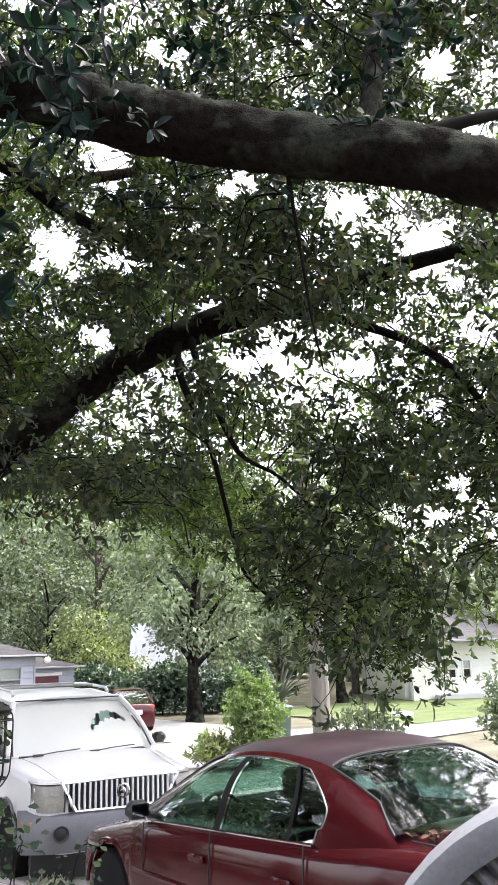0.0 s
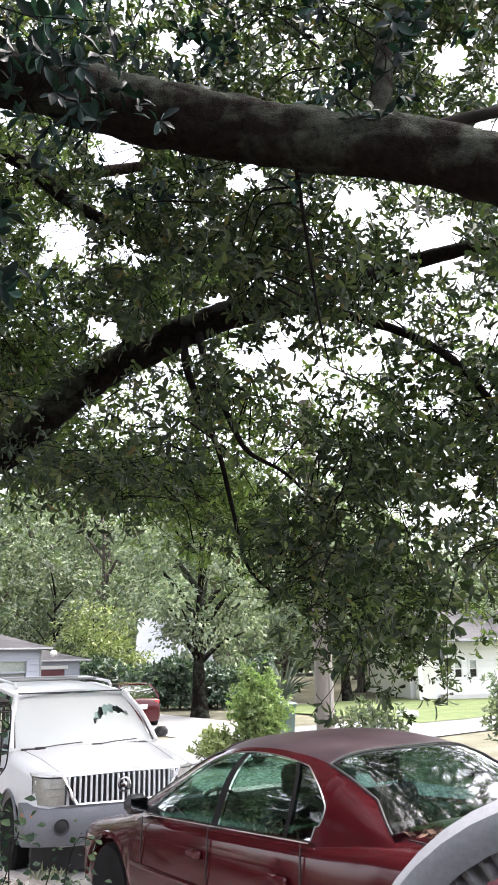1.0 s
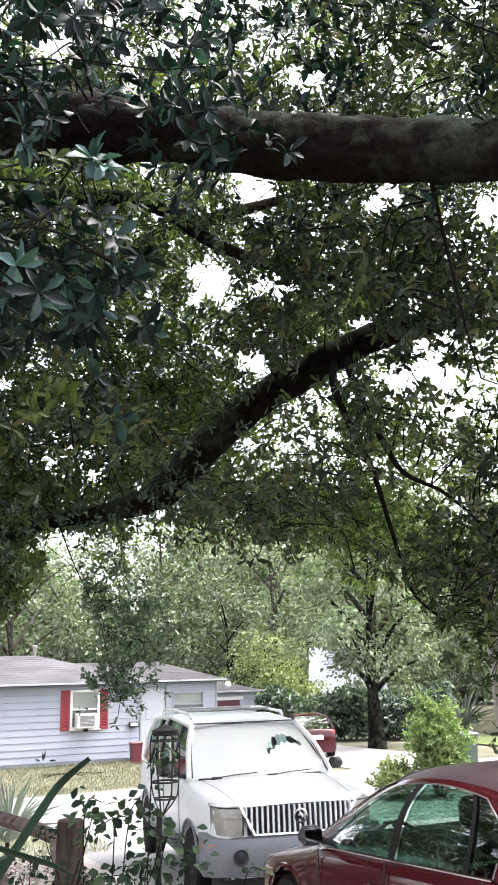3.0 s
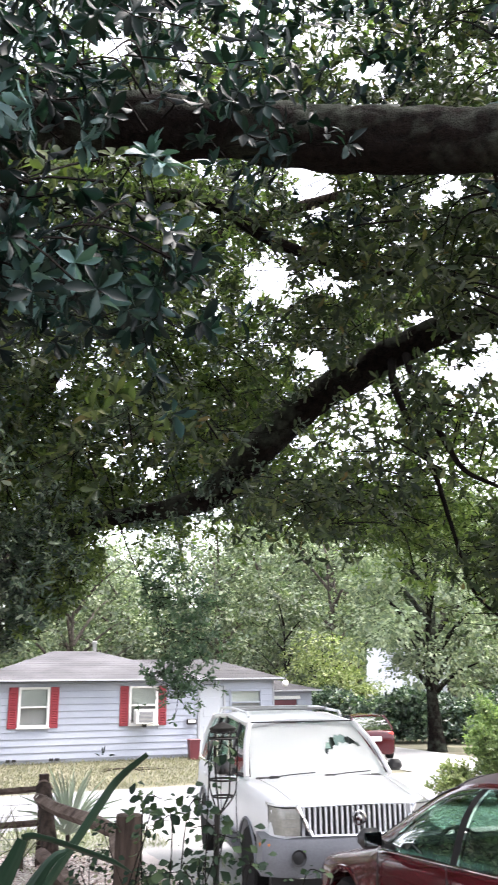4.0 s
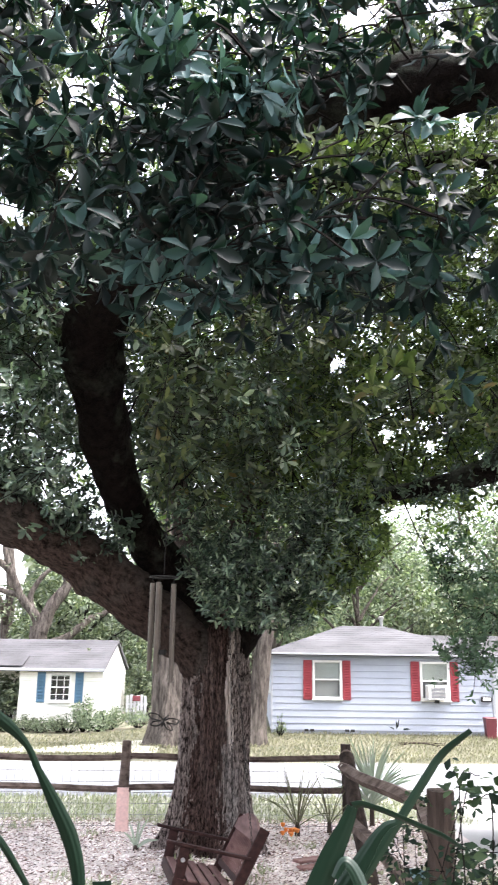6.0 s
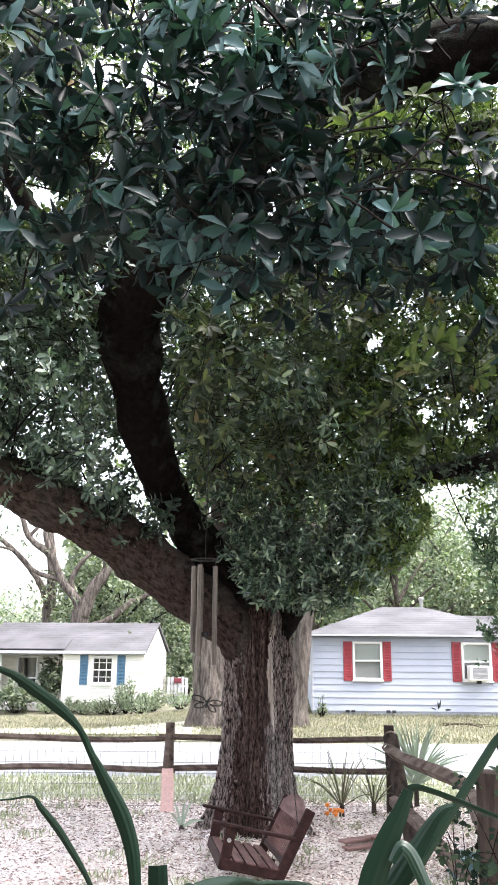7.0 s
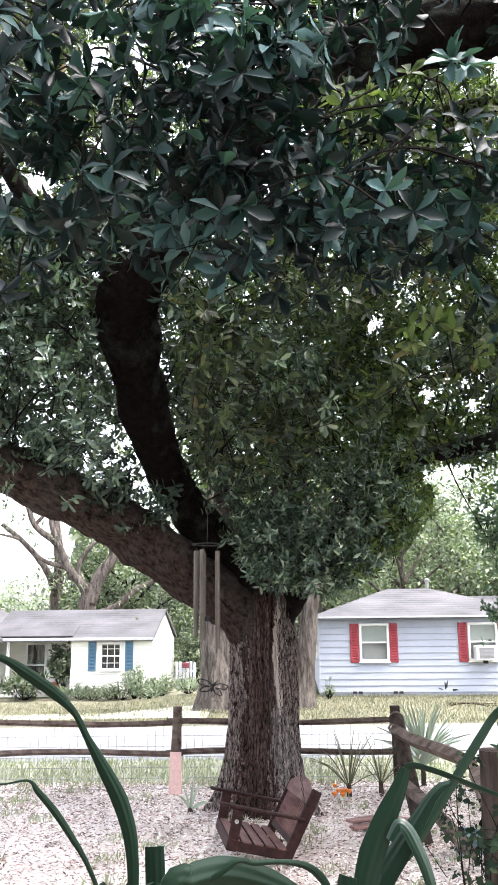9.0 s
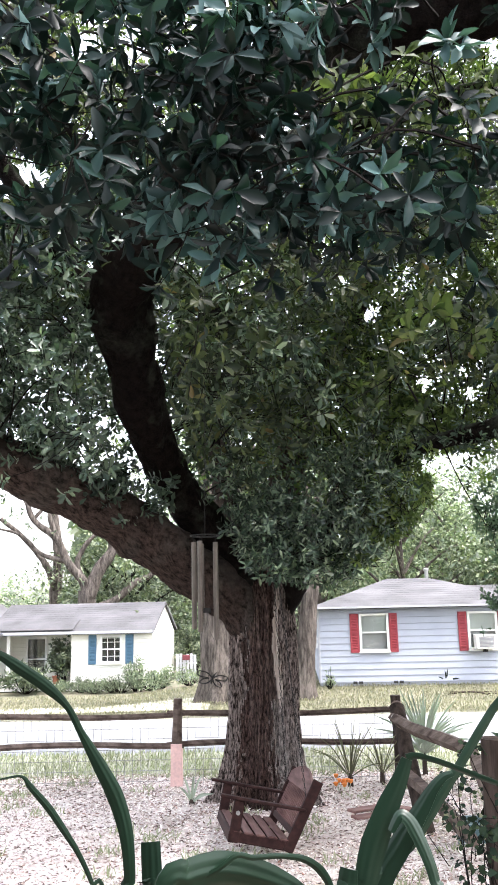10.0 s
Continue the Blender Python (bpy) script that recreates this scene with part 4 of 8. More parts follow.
trunk(oak, (-0.02, 0, 0), (-0.02, -0.05, 3.15), 0.385, 0.355, 0.31, M_BARK_TRUNK, 0, 7, 260, 130, 0.42, (radians(-27), 0.17, 1.15, 2.6, M_BARE_WOOD), (radians(-60), 0.62, M_BARK_DARK_RED))
BOUGHS = [
    ("limb", [(-6.72, 9.25, 1.7), (-6.79, 8.88, 2.75), (-7.01, 7.95, 3.75), (-6.77, 7.04, 4.54), (-6.42, 6.4, 5.28), (-6.12, 6.02, 5.75), (-5.4, 5.82, 6.2), (-4.5, 5.65, 6.68), (-3.2, 5.6, 6.93), (-1.9, 5.75, 6.79), (-0.6, 5.95, 6.53), (0.5, 5.9, 6.26), (1.35, 5.65, 5.97), (2.3, 5.2, 5.43), (3.6, 4.5, 5.1)], (0.24, 0.27, 0.255, 0.265, 0.315, 0.33, 0.31, 0.28, 0.265, 0.25, 0.245, 0.24, 0.235, 0.215, 0.18), 0),
    ("limb", [(-6.65, 9.15, 2.2), (-6.0, 9.34, 3.1), (-5.34, 9.41, 3.95), (-4.5, 9.45, 4.28), (-3.6, 9.55, 4.40), (-2.87, 9.62, 4.62), (-2.3, 9.66, 5.2), (-1.5, 9.65, 5.76), (-0.3, 9.6, 6.30), (0.6, 9.55, 6.45), (2.2, 9.3, 6.9), (4.2, 8.9, 7.2)], (0.20, 0.15, 0.10, 0.09, 0.12, 0.20, 0.215, 0.205, 0.18, 0.13, 0.10, 0.06), 0),
    ("limb", [(-6.70, 9.30, 1.6), (-6.82, 8.86, 2.36), (-7.07, 8.0, 2.95), (-7.22, 7.15, 3.42), (-7.36, 6.39, 3.72), (-7.46, 5.6, 3.97), (-7.56, 4.5, 4.37), (-7.7, 3.2, 4.9), (-8.0, 1.5, 5.6)], (0.24, 0.33, 0.33, 0.31, 0.29, 0.27, 0.24, 0.2, 0.15), 0),
    ("limb", [(-6.7, 9.2, 2.3), (-6.9, 9.9, 4.0), (-6.4, 10.6, 6.2), (-5.2, 11.2, 8.2), (-3.4, 11.6, 9.4), (-1.0, 11.9, 10.0)], 0.28, 0.08),
    ("limb", [(-6.9, 9.2, 2.3), (-7.9, 9.8, 4.2), (-9.0, 10.4, 6.4), (-10.4, 11.4, 8.2)], 0.26, 0.07),
    ("branch", [(-6.42, 6.4, 5.28), (-7.0, 5.8, 6.4), (-7.3, 5.0, 7.6), (-7.6, 4.0, 8.8)], 0.18, 0.05),
    ("branch", [(-5.0, 5.75, 6.4), (-4.6, 7.0, 7.3), (-3.6, 8.3, 8.05), (-2.73, 8.75, 8.05), (-2.02, 8.95, 7.54), (-1.23, 9.1, 7.16), (-0.5, 9.3, 7.0)], 0.14, 0.05),
    ("branch", [(1.0, 5.8, 6.1), (1.18, 6.0, 6.7), (1.3, 6.2, 7.5), (1.7, 6.5, 8.4)], 0.12, 0.05),
    ("branch", [(1.2, 5.7, 6.0), (1.6, 5.75, 6.25), (2.2, 5.9, 6.5), (2.9, 6.3, 6.9)], 0.07, 0.03),
    ("branch", [(0.6, 9.55, 6.4), (1.4, 9.0, 6.0), (2.2, 8.4, 5.3), (2.7, 8.1, 4.3), (2.9, 8.0, 3.4)], 0.07, 0.02),
    ("branch", [(-0.71, 9.55, 6.05), (-0.68, 9.25, 5.6), (-0.52, 9.17, 5.1), (-0.31, 9.18, 4.57), (-0.16, 9.19, 3.92), (0.01, 9.19, 3.23), (0.31, 9.18, 2.9)], 0.055, 0.012),
    ("branch", [(-0.55, 9.55, 6.1), (-0.42, 9.1, 5.5), (-0.14, 8.99, 4.78), (0.05, 8.99, 4.45), (0.45, 8.98, 4.2), (0.9, 8.9, 3.7)], 0.05, 0.012),
    ("branch", [(0.45, 5.95, 6.2), (0.50, 6.1, 5.9), (0.56, 6.15, 5.4), (0.62, 6.2, 4.9), (0.7, 6.3, 4.5)], 0.022, 0.007),
    ("branch", [(-4.2, 9.5, 4.3), (-4.3, 10.2, 3.9), (-4.25, 11.0, 3.2), (-4.2, 11.4, 2.4)], 0.010, 0.004),
]
limb_pts, limb_rad = [], []
for i, (nm, pts, r0, r1) in enumerate(BOUGHS):
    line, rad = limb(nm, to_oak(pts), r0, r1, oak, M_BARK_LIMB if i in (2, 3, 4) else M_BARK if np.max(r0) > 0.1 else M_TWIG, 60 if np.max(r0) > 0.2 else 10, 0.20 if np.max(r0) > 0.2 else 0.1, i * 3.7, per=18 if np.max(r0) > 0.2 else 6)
    hop = 3 if np.max(r0) > 0.2 else 1
    limb_pts += line[3 * hop::hop]
    limb_rad += rad[3 * hop::hop]
limb_np = np.array([tuple(p) for p in limb_pts]) - np.array((6.72, -9.12, 0))
limb_rad = np.array(limb_rad)
# burl and knot on the limbs
burl = Geo()
burl.lathe([(0.02, -0.22), (0.2, -0.16), (0.30, 0.0), (0.2, 0.16), (0.02, 0.22)], oak_in @ Vector((-6.38, 6.18, 5.45)), 18, Euler((0.5, 0.9, 0)).to_matrix())
burl.obj("burl", M_BARK, oak, smooth=True)
knot = Geo()
knot.lathe([(0.12, -0.10), (0.10, 0.03), (0.085, 0.08), (0.05, 0.085), (0.02, 0.05)], oak_in @ Vector((-1.36, 9.47, 5.96)), 14, Euler((0.7, -0.5, 0)).to_matrix())
knot.obj("knot", M_BARK, oak, smooth=True)

# the underside of the crown, fitted to the camera's view: lowest elevation (degrees) by bearing (degrees, to the left
# of +y)
EDGE_B = np.array([-30, -17, -12, -10, -6, -3, 1, 5, 9, 13, 17, 20, 22, 25, 27, 29, 31, 34, 38, 40, 42, 46, 52, 56, 70], float)
EDGE_E = np.array([2, 1, -1, -2, -1, 1, 4, 9, 9, 10.5, 11, 11, 11, 9, 7, 5.5, 3.5, 3, 4, 7, 9, 8, 10, 11, 13], float)
# sky holes in the crown, placed to fit the camera's view: bearing, elevation, half width, half height
HOLES_EAST = [(-1.3, 20.3, 2.6, 1.1), (-8.9, 19.8, 1.6, 0.9), (-18.0, 20.9, 1.6, 1.0), (-14.3, 16.3, 1.0, 1.0), (-15.7, 10.7, 1.0, 1.0), (-10.8, 9.3, 1.4, 1.1), (-13.6, 9.0, 0.9, 0.8), (-12.6, 6.8, 0.7, 0.5), (-14.6, 27.0, 1.7, 2.0), (-8.7, 30.4, 1.9, 1.1), (-19.6, 33.5, 1.1, 0.8), (-16.8, 38.0, 1.5, 1.2), (-0.2, 32.4, 1.9, 1.4), (2.4, 24.2, 1.6, 0.5), (5.3, 40.3, 1.9, 0.9), (-4.0, 35.5, 1.0, 0.6)]
HOLES_WEST = [(9.8, 33.5, 2.4, 1.8), (13.5, 27.6, 2.3, 1.9), (8.6, 27.2, 2.1, 1.1), (10.5, 22.0, 1.5, 1.0), (12.2, 16.9, 1.3, 0.9), (29.0, 20.2, 1.0, 0.8), (24.2, 9.5, 1.9, 1.0), (17.2, 42.2, 2.0, 0.9), (20.3, 41.6, 1.5, 0.5), (49.7, 37.0, 1.3, 0.9), (49.2, 31.9, 1.0, 0.7), (54.6, 28.8, 2.2, 1.1), (26.4, 41.9, 1.9, 0.9), (20.0, 36.1, 1.1, 0.5), (17.8, 32.2, 0.6, 0.8), (57.5, 20.0, 1.0, 1.0), (18.5, 35.0, 0.9, 0.9), (21.2, 30.6, 0.7, 0.9), (16.4, 37.6, 1.1, 0.7), (23.6, 32.6, 0.5, 0.7), (25.5, 15.4, 0.8, 0.5), (22.0, 14.3, 0.7, 0.5)]
HOLES = np.array(HOLES_EAST + HOLES_WEST)


def bearing_of(p):
    """Bearing and elevation (degrees) of places, seen from the camera."""
    p = np.asarray(p, float)
    flat = np.hypot(p[..., 0], p[..., 1] - 0.3)
    return np.stack([np.degrees(np.arctan2(-p[..., 0], p[..., 1] - 0.3)), np.degrees(np.arctan2(p[..., 2] - 2.35, flat))], -1)


def from_camera(b, e, d):
    """The place at a bearing, an elevation and a distance along the ground from the camera."""
    b, e = np.radians(b), np.radians(e)
    return np.stack([-np.sin(b) * d, 0.3 + np.cos(b) * d, 2.35 + d * np.tan(e)], -1)


# leaves that would hide the low bough and great limb from the camera are dropped
bare_bough = bearing_of([tuple(q) for q in curve_through(BOUGHS[1][1][4:9], 8)])
bare_limb = bearing_of([tuple(q) for q in curve_through(BOUGHS[0][1][2:6], 8)])


def spray_field(count, b, e, d, rng, thresh=-0.1, freq=0.75):
    """Places for sprays of leaves within the crown, clumped by noise, above its underside."""
    out = []
    while len(out) < count:
        bb, dd = rng.uniform(*b), rng.uniform(*d)
        lo = max(e[0], float(np.interp(bb, EDGE_B, EDGE_E)) + 1.2)
        if lo > e[1]:
            continue
        ee = rng.uniform(lo, e[1])
        p = from_camera(bb, ee, dd)
        if p[2] > 15.5 or noise.noise(Vector(p) * freq) < thresh:
            continue
        if dd < 10.2 and np.min(np.hypot(bare_bough[:, 0] - bb, bare_bough[:, 1] - 0.3 - ee)) < 2.4 and rng.uniform() < 0.9:
            continue
        if -2 < bb < 6.5 and ee < 18 and dd < 10.6 and rng.uniform() < 0.8:
            continue
        if dd < 9.6 and np.min(np.hypot(bare_limb[:, 0] - bb, bare_limb[:, 1] - ee)) < 3.6:
            continue
        out.append(p)
    return np.array(out)


def in_the_open(tip):
    """Which tips stand in the crown's clear holes, whose rims are ragged, hide the limbs from the camera, or stray
    below the crown.
    """
    be = bearing_of(tip)
    q = np.min(((be[:, None, 0] - HOLES[None, :, 0]) / HOLES[None, :, 2]) ** 2 + ((be[:, None, 1] - HOLES[None, :, 1]) / HOLES[None, :, 3]) ** 2, axis=1)
    rim = np.array([noise.noise(Vector((a * 0.9, b * 0.9, 0.0))) for a, b in be])
    near_limb = np.minimum(np.min(np.hypot(be[:, None, 0] - bare_limb[None, :, 0], be[:, None, 1] - bare_limb[None, :, 1]), axis=1) - 2.3, np.min(np.hypot(be[:, None, 0] - bare_bough[None, :, 0], be[:, None, 1] - bare_bough[None, :, 1]), axis=1) - 0.8)
    flat = np.hypot(tip[:, 0], tip[:, 1] - 0.3)
    below = (be[:, 0] > 23) & (be[:, 0] < 45) & (be[:, 1] < np.interp(be[:, 0], EDGE_B, EDGE_E) - 1.5)
    return (q < 0.85 + 0.9 * rim + np.where(flat < 7, 0.9, 0.0)) | ((near_limb < 0) & (flat < 9.4)) | below


def sprays(centres, rng, tips, spread, size, leaves, mat, name, twig_geo, slim=0.38, shape=None, hang=True, along=1.3):
    """Leaves and twigs of many sprays; each hangs on the nearest limb by a thin branch."""
    arrays = []
    for c in centres:
        cv = Vector(c)
        off = rng.normal(size=(tips, 3)) * np.array(spread)
        tip = c + off
        ax = unit(off + np.array((0, 0, 0.55 * spread[2])) + rng.normal(size=(tips, 3)) * 0.15)
        stay = ~in_the_open(tip)
        if hang and stay.sum() > tips * 0.6:
            gap = (np.linalg.norm(limb_np - c, axis=1) + 0.6 * np.maximum(0, limb_np[:, 2] - c[2])) * rng.uniform(0.75, 1.5, len(limb_np))
            j = int(np.argmin(gap))
            root = Vector(limb_np[j])
            far = (root - cv).length
            if far > 1.0:
                root = cv + (root - cv) * (1.0 / far)
            if (cv - root).length > 0.25 and not in_the_open(np.array([root.lerp(cv, u) for u in (0.1, 0.35, 0.6)])).any():
                mid = root.lerp(cv, 0.5) + Vector((rng.normal() * 0.12, rng.normal() * 0.12, 0.18 * (cv - root).length))
                line = curve_through([root, mid, cv], 4)
                r0 = min(0.005 + 0.006 * (cv - root).length, limb_rad[j])
                twig_geo.tube([oak_in @ q for q in line], [r0 + (0.004 - r0) * k / (len(line) - 1) for k in range(len(line))], 4)
        if hang:
            for k in range(0, tips, 3):
                if stay[k]:
                    b = Vector(tip[k])
                    a = cv + (b - cv) * 0.1
                    m = a.lerp(b, 0.55) + Vector((0, 0, -0.06))
                    twig_geo.tube([oak_in @ a, oak_in @ m, oak_in @ b], [0.006, 0.004, 0.0025], 3)
        arrays.append((tip[stay], ax[stay]))
    tip, ax = np.concatenate([a for a, _ in arrays]), np.concatenate([b for _, b in arrays])
    v, f = rosette_leaves(tip, ax, size, leaves, rng, shape or LEAF_MID, slim, along=along)
    v = v + np.array((6.72, -9.12, 0))
    return big_mesh(name, v, f, mat, oak, kind="stuff")


tw = Geo()
# the middle of the crown
c_mid = spray_field(590, (-24, 62), (-3, 42), (6.8, 12.0), RNG, -0.04)
be_mid = bearing_of(c_mid)
c_mid = c_mid[~((be_mid[:, 0] > 26) & (be_mid[:, 0] < 42) & (be_mid[:, 1] < 13)) & ~((be_mid[:, 0] > 43) & (be_mid[:, 1] < 19))]
be_mid = bearing_of(c_mid)
window = (be_mid[:, 0] > 19) & (be_mid[:, 0] < 33) & (be_mid[:, 1] > 12) & (be_mid[:, 1] < 24) & (np.hypot(c_mid[:, 0], c_mid[:, 1]) < 10.4)
c_mid = c_mid[~window | (np.arange(len(c_mid)) % 3 == 0)]
deep = np.hypot(c_mid[:, 0], c_mid[:, 1]) > 10.2
sprays(c_mid[~deep], RNG, 17, (0.40, 0.40, 0.28), 0.125, 8, M_LEAF, "foliage", tw)
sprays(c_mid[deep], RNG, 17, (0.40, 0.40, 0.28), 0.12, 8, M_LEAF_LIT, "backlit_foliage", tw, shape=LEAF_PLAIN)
# dense grey-green inside, about the limbs above the trunk: shaded and lit colours
c_fill = np.concatenate([spray_field(130, (27, 62), (5, 30), (9.6, 12.5), RNG, -0.3), spray_field(66, (43, 62), (10, 27), (7.6, 9.6), RNG, -0.4)])
by_trunk = bearing_of(c_fill)[:, 0] < 36
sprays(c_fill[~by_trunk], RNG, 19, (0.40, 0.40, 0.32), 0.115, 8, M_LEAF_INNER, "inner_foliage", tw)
sprays(c_fill[by_trunk], RNG, 19, (0.40, 0.40, 0.32), 0.115, 8, M_LEAF_LIT, "lit_inner_foliage", tw)
# leaves between the trunk and the low bough, in sunlit and grey-green colours
c_gap = spray_field(62, (16, 40), (11.5, 25), (10.4, 12.4), RNG, -0.5)
sprays(c_gap[:34], RNG, 20, (0.42, 0.42, 0.32), 0.12, 8, M_LEAF_OLIVE, "green_foliage", tw)
sprays(c_gap[34:], RNG, 20, (0.42, 0.42, 0.32), 0.12, 8, M_LEAF_SKIRT, "dim_foliage", tw)
c_shade = spray_field(8, (32, 43), (12, 25), (7.6, 9.2), RNG, -0.5)
sprays(c_shade, RNG, 18, (0.38, 0.38, 0.30), 0.13, 8, M_LEAF_SKIRT, "middle_foliage", tw)
c_back = spray_field(70, (13, 35), (11, 26), (12.5, 14.5), RNG, -0.6)
sprays(c_back, RNG, 22, (0.5, 0.5, 0.4), 0.16, 7, M_LEAF_OLIVE, "back_foliage", tw, shape=LEAF_PLAIN, hang=False)
c_side = spray_field(44, (38, 51), (9, 27), (9.8, 11.6), RNG, -0.6)
sprays(c_side, RNG, 20, (0.45, 0.45, 0.36), 0.13, 8, M_LEAF_INNER, "side_foliage", tw, shape=LEAF_PLAIN, hang=False)
# yellower leaves over the street; the light on them is in their colour
c_olive = spray_field(240, (-1, 29), (7, 38), (11, 14.5), RNG, -0.12, 0.7)
c_olive = np.concatenate([c_olive[:150], spray_field(34, (-3, 9), (3, 13), (11, 13), RNG, -0.3), c_olive[150:]])
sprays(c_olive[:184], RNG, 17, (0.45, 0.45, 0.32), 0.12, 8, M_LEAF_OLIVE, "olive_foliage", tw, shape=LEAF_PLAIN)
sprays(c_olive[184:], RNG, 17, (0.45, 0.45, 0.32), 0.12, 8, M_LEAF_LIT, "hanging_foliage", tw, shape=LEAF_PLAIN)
# drooping boughs over the parked cars, in a shaded and a lit leaf colour
c_low = np.concatenate([spray_field(38, (-23, -3), (-3, 17), (9.0, 12.0), RNG, -0.1), spray_field(17, (-13, -4), (-3, 4), (9.0, 11.5), RNG, -0.5)])
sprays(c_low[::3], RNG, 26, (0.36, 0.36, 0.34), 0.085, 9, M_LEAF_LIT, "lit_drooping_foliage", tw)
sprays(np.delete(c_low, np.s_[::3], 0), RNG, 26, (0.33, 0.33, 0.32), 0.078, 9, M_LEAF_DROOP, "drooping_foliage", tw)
c_dark = spray_field(5, (-13, -3), (5, 19), (5.8, 7.2), RNG, -0.3)
sprays(c_dark, RNG, 9, (0.28, 0.28, 0.26), 0.115, 8, M_LEAF_DROOP, "dark_foliage", tw, 0.42, LEAF_FULL)
c_lace = spray_field(24, (-21, -5), (9, 20), (8.0, 10.0), RNG, -0.4)
sprays(c_lace, RNG, 14, (0.38, 0.38, 0.32), 0.105, 8, M_LEAF_DROOP, "lacy_foliage", tw)
c_tip = spray_field(9, (2, 19), (9.5, 13), (8.0, 10.0), RNG, -0.5)
sprays(c_tip, RNG, 20, (0.40, 0.40, 0.26), 0.11, 8, M_LEAF, "low_foliage", tw)
c_cover = np.concatenate([spray_field(17, (-9, 0.5), (22, 29.5), (6.4, 8.4), RNG, -0.5), spray_field(16, (-15, 0), (34, 44), (6.2, 8.6), RNG, -0.4)])
c_cover = np.concatenate([c_cover, spray_field(18, (-24, -8), (33, 45), (6.0, 8.6), RNG, -0.4)])
sprays(c_cover, RNG, 16, (0.36, 0.36, 0.26), 0.125, 8, M_LEAF, "covering_foliage", tw)
# large leaves close over the yard, shade put into their dark colour
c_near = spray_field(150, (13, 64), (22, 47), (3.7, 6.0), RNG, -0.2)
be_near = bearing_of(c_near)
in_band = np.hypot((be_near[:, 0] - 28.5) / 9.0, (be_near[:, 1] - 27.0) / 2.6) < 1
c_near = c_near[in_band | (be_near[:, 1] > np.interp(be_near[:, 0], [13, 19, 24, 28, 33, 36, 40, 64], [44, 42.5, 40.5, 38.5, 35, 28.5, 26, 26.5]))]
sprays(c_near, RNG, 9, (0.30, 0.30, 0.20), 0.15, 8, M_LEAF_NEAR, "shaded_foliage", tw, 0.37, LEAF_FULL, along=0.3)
c_band = np.array([from_camera(b, 26.8 + RNG.normal() * 1.0, RNG.uniform(4.4, 5.4)) for b in np.linspace(20, 36, 12)])
c_band = np.concatenate([c_band, [from_camera(b, e, 5.0) for b, e in ((15.3, 39.1), (12.5, 37.4), (16.8, 36.3), (14.2, 40.8))]])
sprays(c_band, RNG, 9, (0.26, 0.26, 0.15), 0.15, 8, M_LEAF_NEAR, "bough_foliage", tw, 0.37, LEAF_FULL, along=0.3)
# rosettes at the ends of the near boughs: painted sky sheen, then painted backlight
c_pale = np.array([from_camera(b, e, d) for b, e, d in ((34.1, 38.5, 3.9), (38.3, 36.1, 4.0), (45.0, 39.9, 3.8), (48.2, 39.6, 3.9), (53.1, 34.8, 4.1), (56.9, 38.0, 3.9), (41.1, 39.4, 4.1), (30.3, 27.0, 4.3), (27.1, 27.3, 4.4), (33.1, 29.3, 4.3), (30.4, 36.7, 4.2), (21.8, 35.2, 4.6), (40.5, 24.8, 4.4), (43.3, 25.2, 4.3), (43.2, 40.2, 3.9), (35.3, 37.8, 3.9))])
sprays(c_pale, RNG, 3, (0.12, 0.12, 0.07), 0.17, 9, M_LEAF_SHEEN, "pale_foliage", tw, 0.36, LEAF_FULL, along=0.25)
c_green = np.array([from_camera(b, e, d) for b, e, d in ((30.5, 34.4, 5.2), (28.4, 33.6, 5.4), (25.3, 31.2, 5.6), (23.7, 18.4, 6.4), (25.2, 20.0, 6.6), (21.8, 30.1, 6.0), (32.2, 33.5, 5.6))])
sprays(c_green, RNG, 5, (0.20, 0.20, 0.12), 0.15, 8, M_LEAF_LIT, "backlit_near_foliage", tw, 0.40, LEAF_FULL, along=0.3)
c_top = spray_field(30, (-24, 20), (34, 48), (5.2, 7.0), RNG, -0.15)
c_top = c_top[c_top[:, 2] > 6.2]
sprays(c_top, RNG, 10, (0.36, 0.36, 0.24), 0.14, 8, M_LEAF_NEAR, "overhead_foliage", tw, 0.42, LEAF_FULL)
c_high = spray_field(120, (-24, 30), (31, 48), (6.5, 11.5), RNG, -0.05)
c_high = c_high[(bearing_of(c_high)[:, 0] < 15) | (bearing_of(c_high)[:, 1] > 40)]
c_sunny = spray_field(46, (15, 31), (27, 40), (8.5, 11.5), RNG, -0.25)
sprays(c_sunny, RNG, 17, (0.42, 0.42, 0.30), 0.125, 8, M_LEAF_OLIVE, "sunny_foliage", tw)
sprays(c_high, RNG, 17, (0.42, 0.42, 0.30), 0.125, 8, M_LEAF, "upper_foliage", tw, shape=LEAF_PLAIN)
# the rest of the crown, behind and above
c_far = np.concatenate([spray_field(150, (-26, 22), (9, 46), (11.5, 14.0), RNG, -0.04), spray_field(200, (18, 64), (8, 46), (12.0, 16.0), RNG, -0.08)])
RNG.shuffle(c_far)
sprays(c_far[:170], RNG, 17, (0.55, 0.55, 0.42), 0.15, 7, M_LEAF_LIT, "outer_foliage", tw, shape=LEAF_PLAIN, hang=False)
sprays(c_far[170:], RNG, 18, (0.55, 0.55, 0.42), 0.15, 7, M_LEAF_OLIVE, "lit_foliage", tw, shape=LEAF_PLAIN, hang=False)
